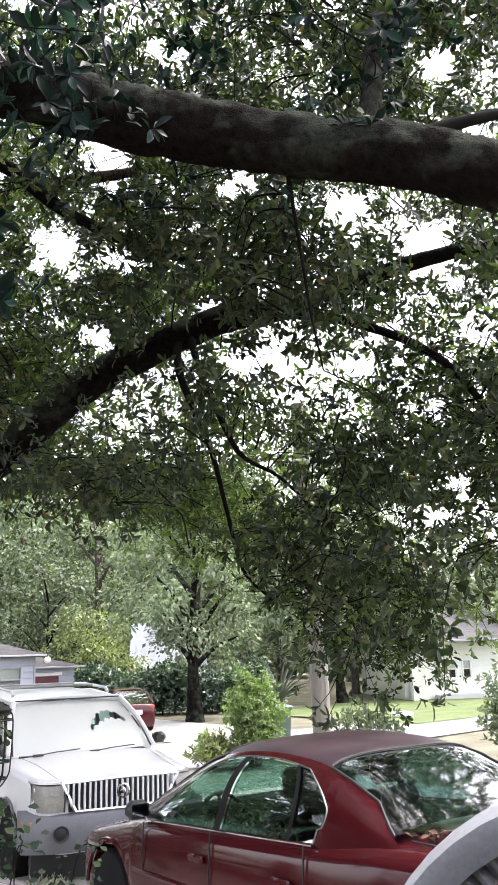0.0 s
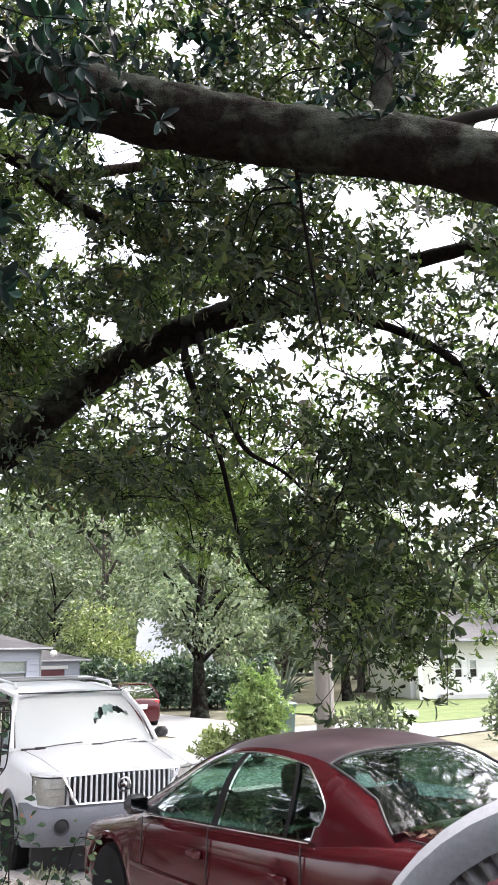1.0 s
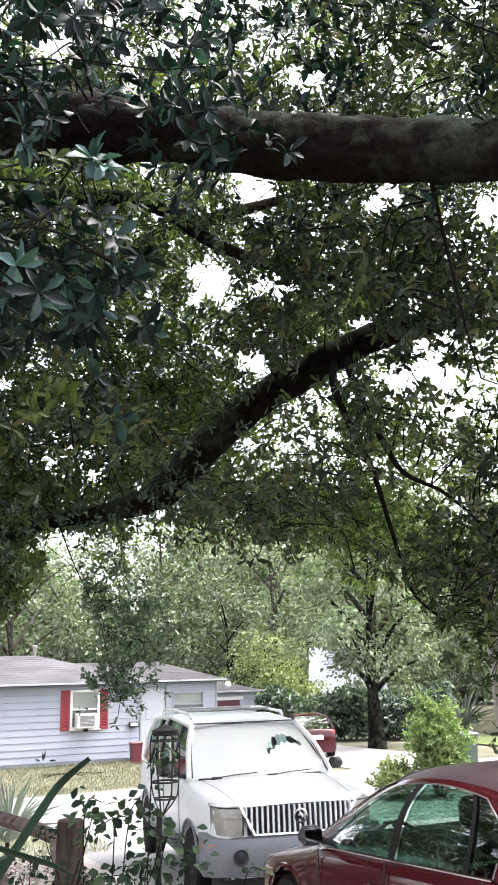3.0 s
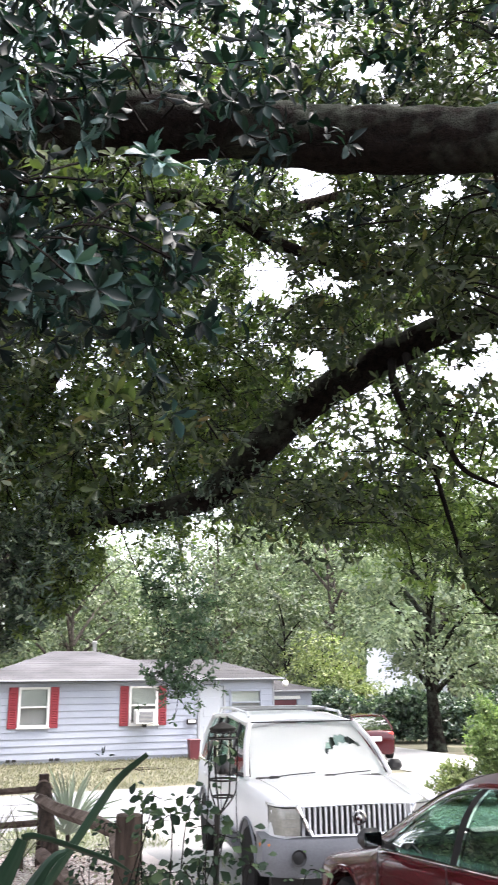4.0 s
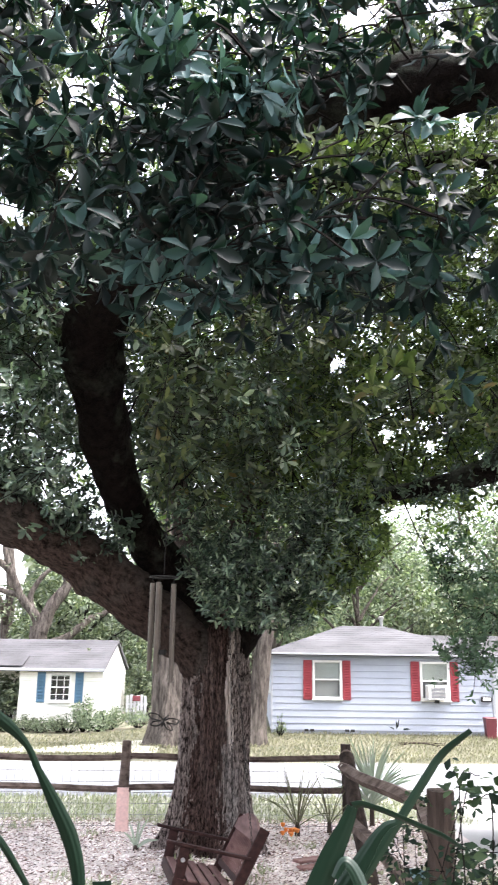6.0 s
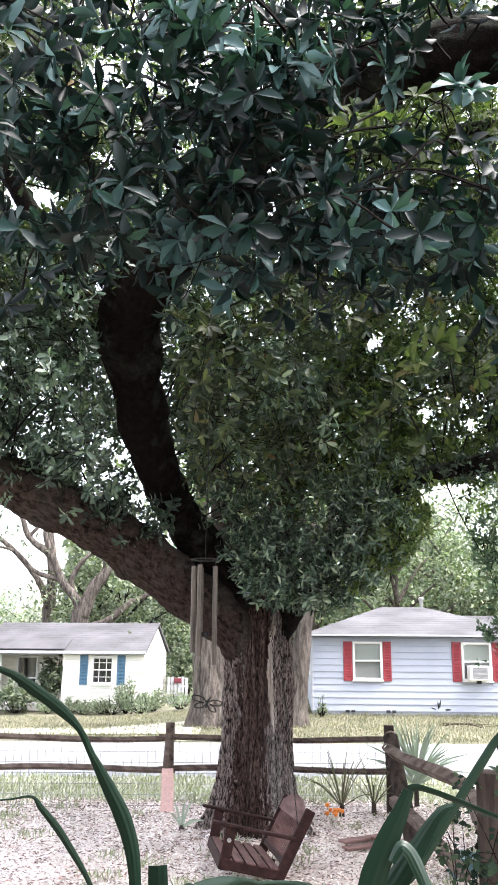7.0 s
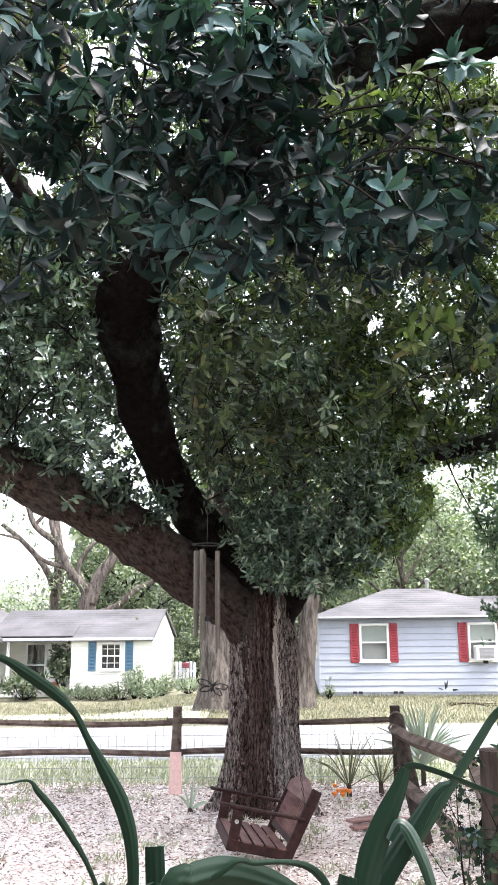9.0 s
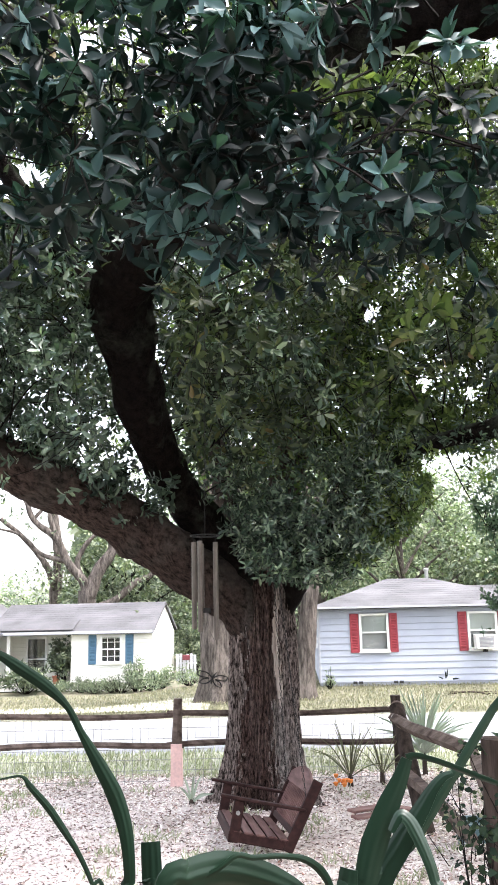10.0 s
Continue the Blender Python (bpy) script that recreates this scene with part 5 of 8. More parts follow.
# skirt of leaves hanging about the trunk's shoulder
sk = [from_camera(RNG.uniform(28.5, 39), RNG.uniform(2.0, 12), RNG.uniform(9.3, 10.8)) for k in range(52)]
sprays(np.array(sk), RNG, 26, (0.27, 0.27, 0.24), 0.105, 8, M_LEAF_SKIRT, "skirt_foliage", tw, 0.30)
sk = [from_camera(RNG.uniform(27.0, 30.2), RNG.uniform(2.0, 11), RNG.uniform(9.8, 11.0)) for k in range(26)]
sprays(np.array(sk), RNG, 20, (0.26, 0.26, 0.26), 0.11, 8, M_LEAF_OLIVE, "skirt_edge_foliage", tw, 0.32)
# leaves that lie along the top of the limb over the fence
sk = [Vector(q) + Vector((RNG.uniform(0.1, 0.35), RNG.uniform(-0.3, 0.1), RNG.uniform(0.16, 0.42))) for q in curve_through(BOUGHS[2][1][2:7], 5)[3:]]
sprays(np.array([tuple(q) for q in sk]), RNG, 15, (0.20, 0.20, 0.11), 0.11, 8, M_LEAF_INNER, "limb_foliage", tw, 0.34)
# tufts that grow on the low bough
sk = [Vector(q) + Vector((RNG.normal() * 0.10, RNG.uniform(-0.22, 0.05), RNG.uniform(-0.12, 0.2))) for q in curve_through(BOUGHS[1][1][3:8], 5)]
sprays(np.array([tuple(q) for q in sk]), RNG, 9, (0.15, 0.12, 0.12), 0.085, 7, M_LEAF_INNER, "tuft_foliage", tw, 0.36)
# a leafy sprig at the end of the drooping branch
sprays(np.array([(-4.02, 11.14, 2.42), (-4.14, 11.07, 2.50), (-3.92, 11.21, 2.46), (-3.98, 11.17, 2.25), (-3.94, 10.89, 3.86), (-4.12, 10.82, 3.40), (-3.80, 10.94, 3.40), (-4.01, 10.86, 3.02), (-3.72, 10.97, 2.95), (-3.58, 11.02, 3.36), (-4.23, 10.78, 3.59), (-3.65, 10.99, 2.73)]), RNG, 28, (0.20, 0.20, 0.18), 0.09, 7, M_LEAF_SPRIG, "sprig_foliage", tw)
tw.obj("twig", M_TWIG, oak, kind="stuff")


# ---- other trees ----
def clump_tree(name, x, y, height, spread, mat, seed, leaf=0.34, leaves=5200, trunk_r=0.22, bare=0.3, label="", lift=0.25, bark=None, category="tree", group=""):
    """A tree: tapered trunk, limbs, crown of leaves gathered in uneven clumps."""
    rng = np.random.default_rng(seed)
    ob = thing(name, pose(x, y, lie(x, y)), label, category, group)
    bark = bark or M_BARK
    th = height * bare
    Geo().tube(curve_through([(0, 0, -0.1), (0.1 * rng.normal(), 0.1 * rng.normal(), th * 0.6), (0.3 * rng.normal(), 0.3 * rng.normal(), height * 0.75)], 6), [trunk_r * (1.25 - 1.1 * k / 12) for k in range(13)], 12, 0.15, seed).obj("trunk", bark, ob, smooth=True)
    lb = Geo()
    cl = []
    nb = 16
    for k in range(nb):
        a = 2.4 * k + rng.uniform(-0.4, 0.4)
        h = height * (bare + (0.97 - bare) * (k + 0.5) / nb)
        r = spread * (0.45 + 0.55 * math.sin(math.pi * min(1, (h / height - bare) / (1 - bare) * 0.8 + 0.18))) * rng.uniform(0.6, 1.0)
        end = Vector((math.cos(a) * r, math.sin(a) * r, h))
        root = Vector((0, 0, max(th * 0.7, h - 0.5 * r - 0.1 * height)))
        lb.tube(curve_through([root, root.lerp(end, 0.5) + Vector((0, 0, 0.1 * r)), end], 4), [trunk_r * (0.42 - 0.34 * i / 8) for i in range(9)], 6)
        for q in range(4):
            cl.append(np.array(end) * np.array((1, 1, 1)) + rng.normal(size=3) * np.array((0.32, 0.32, 0.24)) * spread * 0.55)
        cl.append(np.array(root.lerp(end, 0.6)) + rng.normal(size=3) * 0.12 * spread)
    lb.obj("limb", bark, ob, smooth=True, kind="stuff")
    cl = np.array(cl)
    per = max(4, leaves // len(cl))
    size = spread * 0.25 * rng.uniform(0.55, 1.35, len(cl))
    c = np.repeat(cl, per, 0)
    off = unit(rng.normal(size=c.shape)) * (rng.uniform(0.2, 1.0, len(c)) ** 0.5)[:, None] * np.repeat(size, per)[:, None] * np.array((1, 1, 0.72))
    pos = c + off
    way = off + rng.normal(size=c.shape) * 0.4 * np.repeat(size, per)[:, None]
    way[:, 2] -= 0.25 * np.repeat(size, per)
    up = np.tile((0, 0, 1.0), (len(c), 1)) + rng.normal(size=c.shape) * 0.5 + unit(off) * 0.5
    ln = leaf * rng.uniform(0.6, 1.3, len(c))
    keep = pos[:, 2] > 0.25
    v, f = leaf_arrays(pos[keep], way[keep], up[keep], ln[keep], ln[keep] * 0.55, LEAF_PLAIN)
    big_mesh("crown", v, f, mat, ob, kind="stuff")
    return ob


WOODS = random.Random(5)
# wood behind the houses: a deep row of tall trees
k = 0
for bearing in range(-26, 72, 5):
    for row, dist in ((0, 47), (1, 58)):
        if row == 0 and (42 < bearing or -15 < bearing < -6) or bearing > 47:
            continue
        b = radians(bearing + WOODS.uniform(-1.8, 1.8))
        d = dist + WOODS.uniform(-3, 4)
        h = WOODS.uniform(11, 15) if row == 0 else WOODS.uniform(13, 18)
        if bearing < -8:
            h *= 0.55
        if bearing > 42:
            h *= 0.72 if bearing < 47 else 0.5
        if 20 <= bearing <= 30 and row == 0:
            h *= 0.75
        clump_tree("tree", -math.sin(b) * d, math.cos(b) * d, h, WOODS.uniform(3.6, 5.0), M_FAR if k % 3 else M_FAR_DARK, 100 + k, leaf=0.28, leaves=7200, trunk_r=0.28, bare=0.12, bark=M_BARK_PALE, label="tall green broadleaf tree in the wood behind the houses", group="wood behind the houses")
        k += 1
# the denser wood farther back, too far to tell its trees apart
rng = np.random.default_rng(91)
n = 36000
b, d = np.radians(rng.uniform(-32, 50, n)), rng.uniform(70, 80, n)
top = np.interp(np.degrees(b), [-32, -9, -5, 17, 20, 50], [8.0, 8.0, 15.0, 15.0, 8.0, 7.0]) + 2.4 * np.sin(b * 31) + 1.4 * np.sin(b * 73 + 1) + rng.normal(size=n) * 0.8
p = np.stack([-np.sin(b) * d, np.cos(b) * d, 0.3 + rng.uniform(0, 1, n) ** 0.8 * top], -1)
v, f = leaf_arrays(p, rng.normal(size=(n, 3)) + np.array((0, 0, -0.3)), rng.normal(size=(n, 3)) * 0.6 + np.array((0, -0.6, 0.8)), rng.uniform(0.7, 1.5, n), rng.uniform(0.5, 0.9, n), LEAF_PLAIN)
tagged(big_mesh("far_wood", v, f, M_FAR_DARK, kind="stuff"), label="dense green wood far behind the houses", category="wood")
for k, (bearing, d, h) in enumerate(((46.0, 43, 7.5), (48.5, 45, 6.0))):
    b = radians(bearing)
    clump_tree("tree", -math.sin(b) * d, math.cos(b) * d, h, 3.2, M_FAR_DARK, 300 + k, 0.24, 7000, 0.2, 0.1, "dark green tree behind the cottage")
for k, (bearing, d, h) in enumerate(((52.5, 56, 4.6), (55.5, 60, 5.4), (58.5, 57, 4.4), (61.5, 60, 5.6))):
    b = radians(bearing)
    clump_tree("tree", -math.sin(b) * d, math.cos(b) * d, h, 3.0, M_FAR, 310 + k, 0.24, 4200, 0.15, 0.1, "low pale green tree far beyond the cottage")
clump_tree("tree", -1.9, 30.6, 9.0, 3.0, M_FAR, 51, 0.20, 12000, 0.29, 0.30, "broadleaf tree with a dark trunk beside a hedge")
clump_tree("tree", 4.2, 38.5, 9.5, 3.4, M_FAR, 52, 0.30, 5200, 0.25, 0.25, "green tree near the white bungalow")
clump_tree("shrub", -6.9, 36.4, 4.0, 2.0, M_SHRUB_YELLOW, 53, 0.15, 6500, 0.1, 0.08, "yellow-green shrub by the garage", category="shrub")
clump_tree("shrub", -5.9, 35.6, 2.6, 1.3, M_SHRUB_YELLOW, 54, 0.18, 3000, 0.08, 0.06, "yellow-green shrub by the hedge", category="shrub")
clump_tree("shrub", -9.0, 38.0, 6.5, 2.6, M_FAR_DARK, 55, 0.24, 4600, 0.14, 0.1, "dark green tall shrub behind the garage", category="shrub")


def leafy_shrub(name, x, y, h, w, mat, seed, n, leaf, label, stems=9, slim=0.34, top=1.0, z0=None):
    """An upright shrub: stems that fan out and rosettes of leaves on them."""
    rng = np.random.default_rng(seed)
    ob = thing(name, pose(x, y, lie(x, y) if z0 is None else z0), label, "shrub")
    g = Geo()
    stems = stems * 3
    p, ax = [], []
    for k in range(stems):
        a, out = 2.4 * k + rng.uniform(-0.5, 0.5), rng.uniform(0.15, 1.0) ** 0.7
        tall = h * (1.05 - 0.45 * out ** 2) * rng.uniform(0.62, 1.12)
        e = Vector((math.cos(a) * w * 0.5 * out, math.sin(a) * w * 0.5 * out, tall))
        line = curve_through([(e.x * 0.15, e.y * 0.15, 0), (e.x * 0.75, e.y * 0.75, tall * 0.55), tuple(e)], 5)
        g.tube(line, [0.013 - 0.009 * i / (len(line) - 1) for i in range(len(line))], 4)
        for q in range(max(3, n // stems)):
            u = rng.uniform(0.18, 1.0) ** 0.6
            c0 = line[int(u * (len(line) - 1))]
            p.append(np.array(c0) + rng.normal(size=3) * np.array((0.10, 0.10, 0.06)) * w)
            ax.append(np.array((e.x * 0.6, e.y * 0.6, 0.35 * h)) + rng.normal(size=3) * 0.25 * h)
    g.obj("stem", M_TWIG, ob, kind="stuff")
    p, ax = np.array(p), np.array(ax)
    p[:, 2] = np.maximum(p[:, 2], 0.06)
    v, f = rosette_leaves(p, ax, leaf, 6, rng, LEAF_PLAIN, slim, (20, 80))
    big_mesh("leaves", v, f, mat, ob, kind="stuff")
    return ob


leafy_shrub("shrub", 0.10, 18.4, 1.95, 1.12, M_SHRUB, 61, 1500, 0.11, "bright green leafy shrub at the roadside")
leafy_shrub("shrub", -0.75, 18.3, 0.8, 0.9, M_SHRUB_YELLOW, 62, 320, 0.13, "low yellow-green shrub at the roadside")
leafy_shrub("shrub", 4.85, 14.4, 2.5, 1.7, M_FAR, 63, 1500, 0.13, "tall green shrub beside the driveway")
leafy_shrub("shrub", 2.4, 17.5, 1.5, 1.5, M_FAR_DARK, 64, 170, 0.16, "tangled thin-stemmed shrub behind the pole")
# hedge
rng = np.random.default_rng(71)
hd = thing("hedge", pose(-3.8, 34.8, 0, 0, 0, 3), "dark clipped hedge along the far yard", "hedge")
n = 9000
p = np.stack([rng.uniform(-4.4, 4.6, n), rng.normal(size=n) * 0.45, rng.uniform(0.02, 1.0, n) ** 0.7], -1)
p[:, 2] *= 1.75 + 0.25 * np.sin(p[:, 0] * 1.7) + 0.12 * rng.normal(size=n)
v, f = rosette_leaves(p, rng.normal(size=p.shape) + np.array((0, -0.5, 0.8)), 0.20, 3, rng, LEAF_PLAIN, 0.5)
big_mesh("leaves", v, f, M_LEAF_SKIRT, hd, kind="stuff")
hs = Geo()
for k in range(18):
    hs.tube([(-4.2 + 0.5 * k, 0, 0), (-4.2 + 0.5 * k + 0.1, 0.05, 1.3)], [0.03, 0.01], 5)
hs.obj("stem", M_TWIG, hd, kind="stuff")

# two pale trunks in the verge behind the great tree
for (x, y, r, sd0, top_off) in ((-15.24, 18.26, 0.44, 2.0, (-0.4, 0.2)), (-13.44, 19.64, 0.25, 5.0, (0.3, 0.4))):
    ob = thing("tree", pose(x, y, lie(x, y)), "tall pale-barked tree trunk at the roadside", "tree", "pale roadside trees")
    trunk(ob, (0, 0, 0), (top_off[0], top_off[1], 5.2), r, r * 0.7, r * 0.6, M_BARK_PALE, sd0, 6, 40, 24)
    for k in range(4):
        a = 1.6 * k + sd0
        limb("limb", [(top_off[0] * 0.9, top_off[1] * 0.9, 4.7), (top_off[0] + math.cos(a) * 1.2, top_off[1] + math.sin(a) * 1.2, 6.5), (top_off[0] + math.cos(a) * 2.6, top_off[1] + math.sin(a) * 2.6, 8.2)], r * 0.5, 0.06, ob, M_BARK_PALE, 10)
    cc = np.random.default_rng(int(sd0)).normal(size=(300, 3)) * np.array((1.6, 1.6, 0.9)) + np.array((top_off[0], top_off[1], 7.8))
    v, f = rosette_leaves(cc, np.random.default_rng(3).normal(size=cc.shape) + np.array((0, 0, 0.6)), 0.22, 7, np.random.default_rng(4), LEAF_PLAIN, 0.4)
    big_mesh("crown", v, f, M_FAR_DARK, ob, kind="stuff")

# old pale oak with sculptural limbs behind the cottage
ob = thing("tree", pose(-30.4, 26.5, -0.35), "old pale oak with bare twisting limbs behind the cottage", "tree")
om = Matrix.Translation((30.4, -26.5, 0.35))
trunk(ob, (0, 0, 0), (0, 0, 3.9), 0.46, 0.34, 0.4, M_BARK_PALE, 8.0, 6, 36, 20)
for i, (pts, r0, r1) in enumerate([
    ([(-30.4, 26.5, 3.2), (-30.5, 26.3, 4.0), (-31.0, 25.74, 4.9), (-31.3, 25.3, 6.0), (-32.0, 24.46, 6.9), (-32.4, 24.0, 8.2), (-33.4, 23.0, 9.0)], 0.26, 0.09),
    ([(-31.3, 25.3, 6.0), (-31.5, 25.0, 7.2), (-31.2, 25.4, 8.2), (-31.9, 24.6, 9.6)], 0.15, 0.07),
    ([(-30.35, 26.5, 3.3), (-30.06, 26.84, 4.5), (-29.6, 27.3, 5.5), (-29.8, 27.2, 6.6), (-29.5, 27.5, 8.2)], 0.36, 0.13),
    ([(-30.45, 26.39, 3.7), (-30.75, 26.1, 4.8), (-30.4, 26.4, 5.8), (-29.9, 26.9, 6.4), (-29.4, 27.4, 6.6)], 0.16, 0.07),
    ([(-30.3, 26.6, 2.6), (-29.51, 27.45, 3.1), (-28.88, 28.13, 3.9), (-28.3, 28.7, 4.3), (-27.7, 29.2, 5.2)], 0.22, 0.09),
    ([(-34.33, 27.98, -0.3), (-34.45, 27.8, 3.0), (-34.3, 27.8, 5.6), (-34.65, 27.58, 8.5)], 0.38, 0.2),
    ([(-34.4, 27.8, 3.6), (-34.0, 26.9, 4.8), (-34.54, 26.08, 6.1), (-35.4, 25.0, 7.3)], 0.2, 0.11),
    ([(-31.0, 25.74, 4.9), (-31.9, 24.9, 5.3), (-32.6, 24.2, 6.2), (-33.6, 23.2, 6.6)], 0.13, 0.05),
    ([(-32.0, 24.46, 6.9), (-31.6, 24.8, 7.8), (-32.3, 24.2, 8.8), (-31.8, 24.6, 10.0)], 0.10, 0.04),
    ([(-29.6, 27.3, 5.5), (-29.0, 27.9, 6.3), (-28.6, 28.3, 7.4)], 0.12, 0.05)]):
    limb("limb", [om @ Vector(q) for q in pts], r0, r1, ob, M_BARK_PALE, 12, 0.2, i * 2.1, per=8)
rng = np.random.default_rng(81)
cc = np.concatenate([rng.normal(size=(110, 3)) * np.array((2.6, 2.6, 1.2)) + np.array(q) for q in ((-2, -2, 9.2), (2.2, 2.6, 8.4), (3.5, 4.0, 5.6), (4.0, 5.0, 3.0), (-4.4, 0.5, 11.0))])
v, f = rosette_leaves(cc, rng.normal(size=cc.shape) + np.array((0, 0, 0.5)), 0.24, 6, rng, LEAF_PLAIN, 0.4)
big_mesh("crown", v, f, M_FAR_DARK, ob, kind="stuff")


def blade(pts, w, fold=0.25, twist=0.0, wide=None):
    """A long strap leaf through the points, keeled along its middle."""
    line = curve_through(pts, 7)
    n = len(line)
    g = Geo()
    t_first = (line[1] - line[0]).normalized()
    flat = t_first.cross(Vector((0.6, -0.8, 0.1))).normalized()
    for i, p in enumerate(line):
        t = (line[min(i + 1, n - 1)] - line[max(i - 1, 0)]).normalized()
        flat = (flat - t * flat.dot(t)).normalized()
        side = Matrix.Rotation(twist, 3, t) @ flat
        nn = side.cross(t)
        k = i / (n - 1)
        ww = w * (wide(k) if wide else min(1.0, 2.2 * (1 - k) ** 0.75) * min(1, 0.72 + 2 * k))
        lift = abs(fold) * ww
        th = nn * min(0.003, 0.12 * w)
        row = []
        for c in range(13):
            u = c / 6 - 1
            row.append(p + side * (ww * u) + nn * (lift * abs(u) ** 1.5 + (0.055 * ww if c % 2 else 0.0)))
        g.v += row + [q - th for q in row]
    for i in range(n - 1):
        a, b = i * 26, (i + 1) * 26
        for k in range(12):
            g.f.append((a + k, a + k + 1, b + k + 1, b + k))
            g.f.append((a + 13 + k + 1, a + 13 + k, b + 13 + k, b + 13 + k + 1))
        g.f.append((a, b, b + 13, a + 13))
        g.f.append((a + 12, a + 25, b + 25, b + 12))
    return g


def spiky(name, x, y, n, ln, w, mat, seed, label, droop=0.5, lift=0.15):
    """A rosette of narrow stiff blades."""
    r = random.Random(seed)
    ob = thing(name, pose(x, y, lie(x, y)), label, "plant")
    for k in range(n):
        a = 2.4 * k + r.uniform(-0.3, 0.3)
        e = r.uniform(0.35, 1.35)
        l = ln * r.uniform(0.7, 1.1)
        d = Vector((math.cos(a) * math.cos(e), math.sin(a) * math.cos(e), math.sin(e)))
        p0, p2 = Vector((0, 0, lift)), Vector((0, 0, lift)) + d * l
        p2.z -= droop * l * (1 - math.sin(e)) * 0.6
        blade([p0, p0.lerp(p2, 0.5) + Vector((0, 0, 0.10 * l)), p2], w, 0.2, 0.0).obj("blade", mat, ob, smooth=True)
    Geo().lathe([(0.01, 0), (0.04, 0.0), (0.03, lift + 0.03), (0.01, lift + 0.06)], n=8).obj("stem", M_WOOD, ob)
    return ob


# planting in front of the cottage and the street
for k, (u, w, h, wd, mt, lf, n_, lb) in enumerate(((-2.5, 0.6, 0.55, 1.1, M_FAR_DARK, 0.07, 420, "low straggling weeds under the cottage window"), (-1.35, 0.7, 0.5, 1.0, M_FAR, 0.06, 420, "low brownish weeds under the cottage window"), (-0.45, 0.8, 1.15, 0.9, M_FAR, 0.09, 380, "tall wispy weeds at the cottage corner"), (-3.3, 0.7, 0.5, 0.9, M_FAR, 0.08, 320, "low pale weeds by the cottage porch"), (-4.5, 0.8, 1.15, 1.5, M_FAR_DARK, 0.26, 150, "broad-leaved dark shrub at the cottage porch"), (0.5, 0.6, 0.75, 1.2, M_FAR, 0.09, 360, "tall green grass beside the cottage"), (1.5, 0.9, 0.6, 1.2, M_FAR, 0.08, 320, "green weeds by the picket gate"), (-1.95, 0.9, 0.45, 1.5, M_FAR_DARK, 0.06, 420, "tangled low weeds before the cottage"), (-0.9, 1.0, 0.6, 1.4, M_FAR_DARK, 0.06, 460, "brown-green tangle of weeds before the cottage"), (0.15, 1.2, 0.55, 1.4, M_FAR, 0.06, 420, "pale straggling weeds at the cottage corner"))):
    p = wh.matrix_basis @ Vector((u, -w, 0))
    leafy_shrub("shrub", p.x, p.y, h, wd, mt, 200 + k, n_, lf, lb, 8, 0.26)
p = wh.matrix_basis @ Vector((-3.45, 0.35, 0.24))
leafy_shrub("potted_shrub", p.x, p.y, 1.75, 1.0, M_FAR_DARK, 207, 420, 0.17, "dark leafy plant growing in the cottage porch", 6, 0.4, z0=p.z)
for k, (u, w, n_, l_) in enumerate(((-0.2, 1.1, 34, 0.95), (0.35, 1.0, 26, 0.8), (-2.0, 0.9, 20, 0.5))):
    p = wh.matrix_basis @ Vector((u, -w, 0))
    spiky("tall_grass", p.x, p.y, n_, l_, 0.009, M_FAR, 240 + k, "clump of tall arching green grass by the cottage", 0.7, 0.03)
p = wh.matrix_basis @ Vector((0.95, 4.4, 0))
leafy_shrub("ivy", p.x, p.y, 2.2, 1.7, M_FAR_DARK, 220, 700, 0.13, "ivy-covered green column beside the cottage", 6, 0.5)
pf = thing("picket_gate", wh.matrix_basis @ pose(0.55, 2.4, 0), "weathered grey-white picket gate beside the cottage", "gate")
for k in range(6):
    Geo().box((0.14 * k, 0, 0.58), (0.11, 0.025, 1.12 + 0.05 * math.sin(k * 2.1)), ch=0.01).obj("picket", M_TRIM, pf)
for z in (0.25, 0.8):
    Geo().box((0.36, 0.03, z), (0.84, 0.03, 0.08)).obj("gate_rail", M_TRIM, pf)
Geo().box((0.36, -0.05, 1.02), (0.30, 0.07, 0.20), ch=0.02).obj("plaque", M_MAROON, pf, "small red-brown plaque")
leafy_shrub("shrub", -14.3, 22.3, 0.42, 0.4, M_FAR, 230, 30, 0.06, "small weed at the house corner", 5)
tp = thing("flower_pot", wh.matrix_basis @ pose(-3.75, 0.45, 0.24), "terracotta pot on the cottage porch", "pot")
Geo().lathe([(0.01, 0), (0.1, 0), (0.15, 0.26), (0.16, 0.3), (0.12, 0.3), (0.01, 0.26)], n=16).obj("pot", M_TERRA, tp, smooth=True)


# ---- vehicles: local x forward, y to the left, z up ----
def wheel(parent, x, y, r, w, rim_mat):
    side = 1 if y > 0 else -1
    wh_ob = new("wheel")
    wh_ob.parent = parent
    wh_ob.matrix_basis = pose(x, y, r, 90 if side < 0 else -90, 0, 0)
    Geo().lathe([(r * 0.62, -w / 2), (r * 0.93, -w / 2), (r, -w * 0.36), (r, w * 0.36), (r * 0.93, w / 2), (r * 0.62, w / 2)], n=32).obj("tyre", M_RUBBER, wh_ob, smooth=True)
    g = Geo()
    g.lathe([(0.02, w * 0.30), (r * 0.16, w * 0.40), (r * 0.18, w * 0.30), (r * 0.52, w * 0.24), (r * 0.63, w * 0.46), (r * 0.64, -w * 0.3), (0.02, -w * 0.3)], n=32)
    for k in range(7):
        a = 2 * math.pi * k / 7
        g.box((math.cos(a) * r * 0.36, math.sin(a) * r * 0.36, w * 0.33), (r * 0.44, r * 0.15, 0.03), m=Euler((0, 0, a)).to_matrix(), ch=0.008)
    g.obj("rim", rim_mat, wh_ob, smooth=True)
    return wh_ob


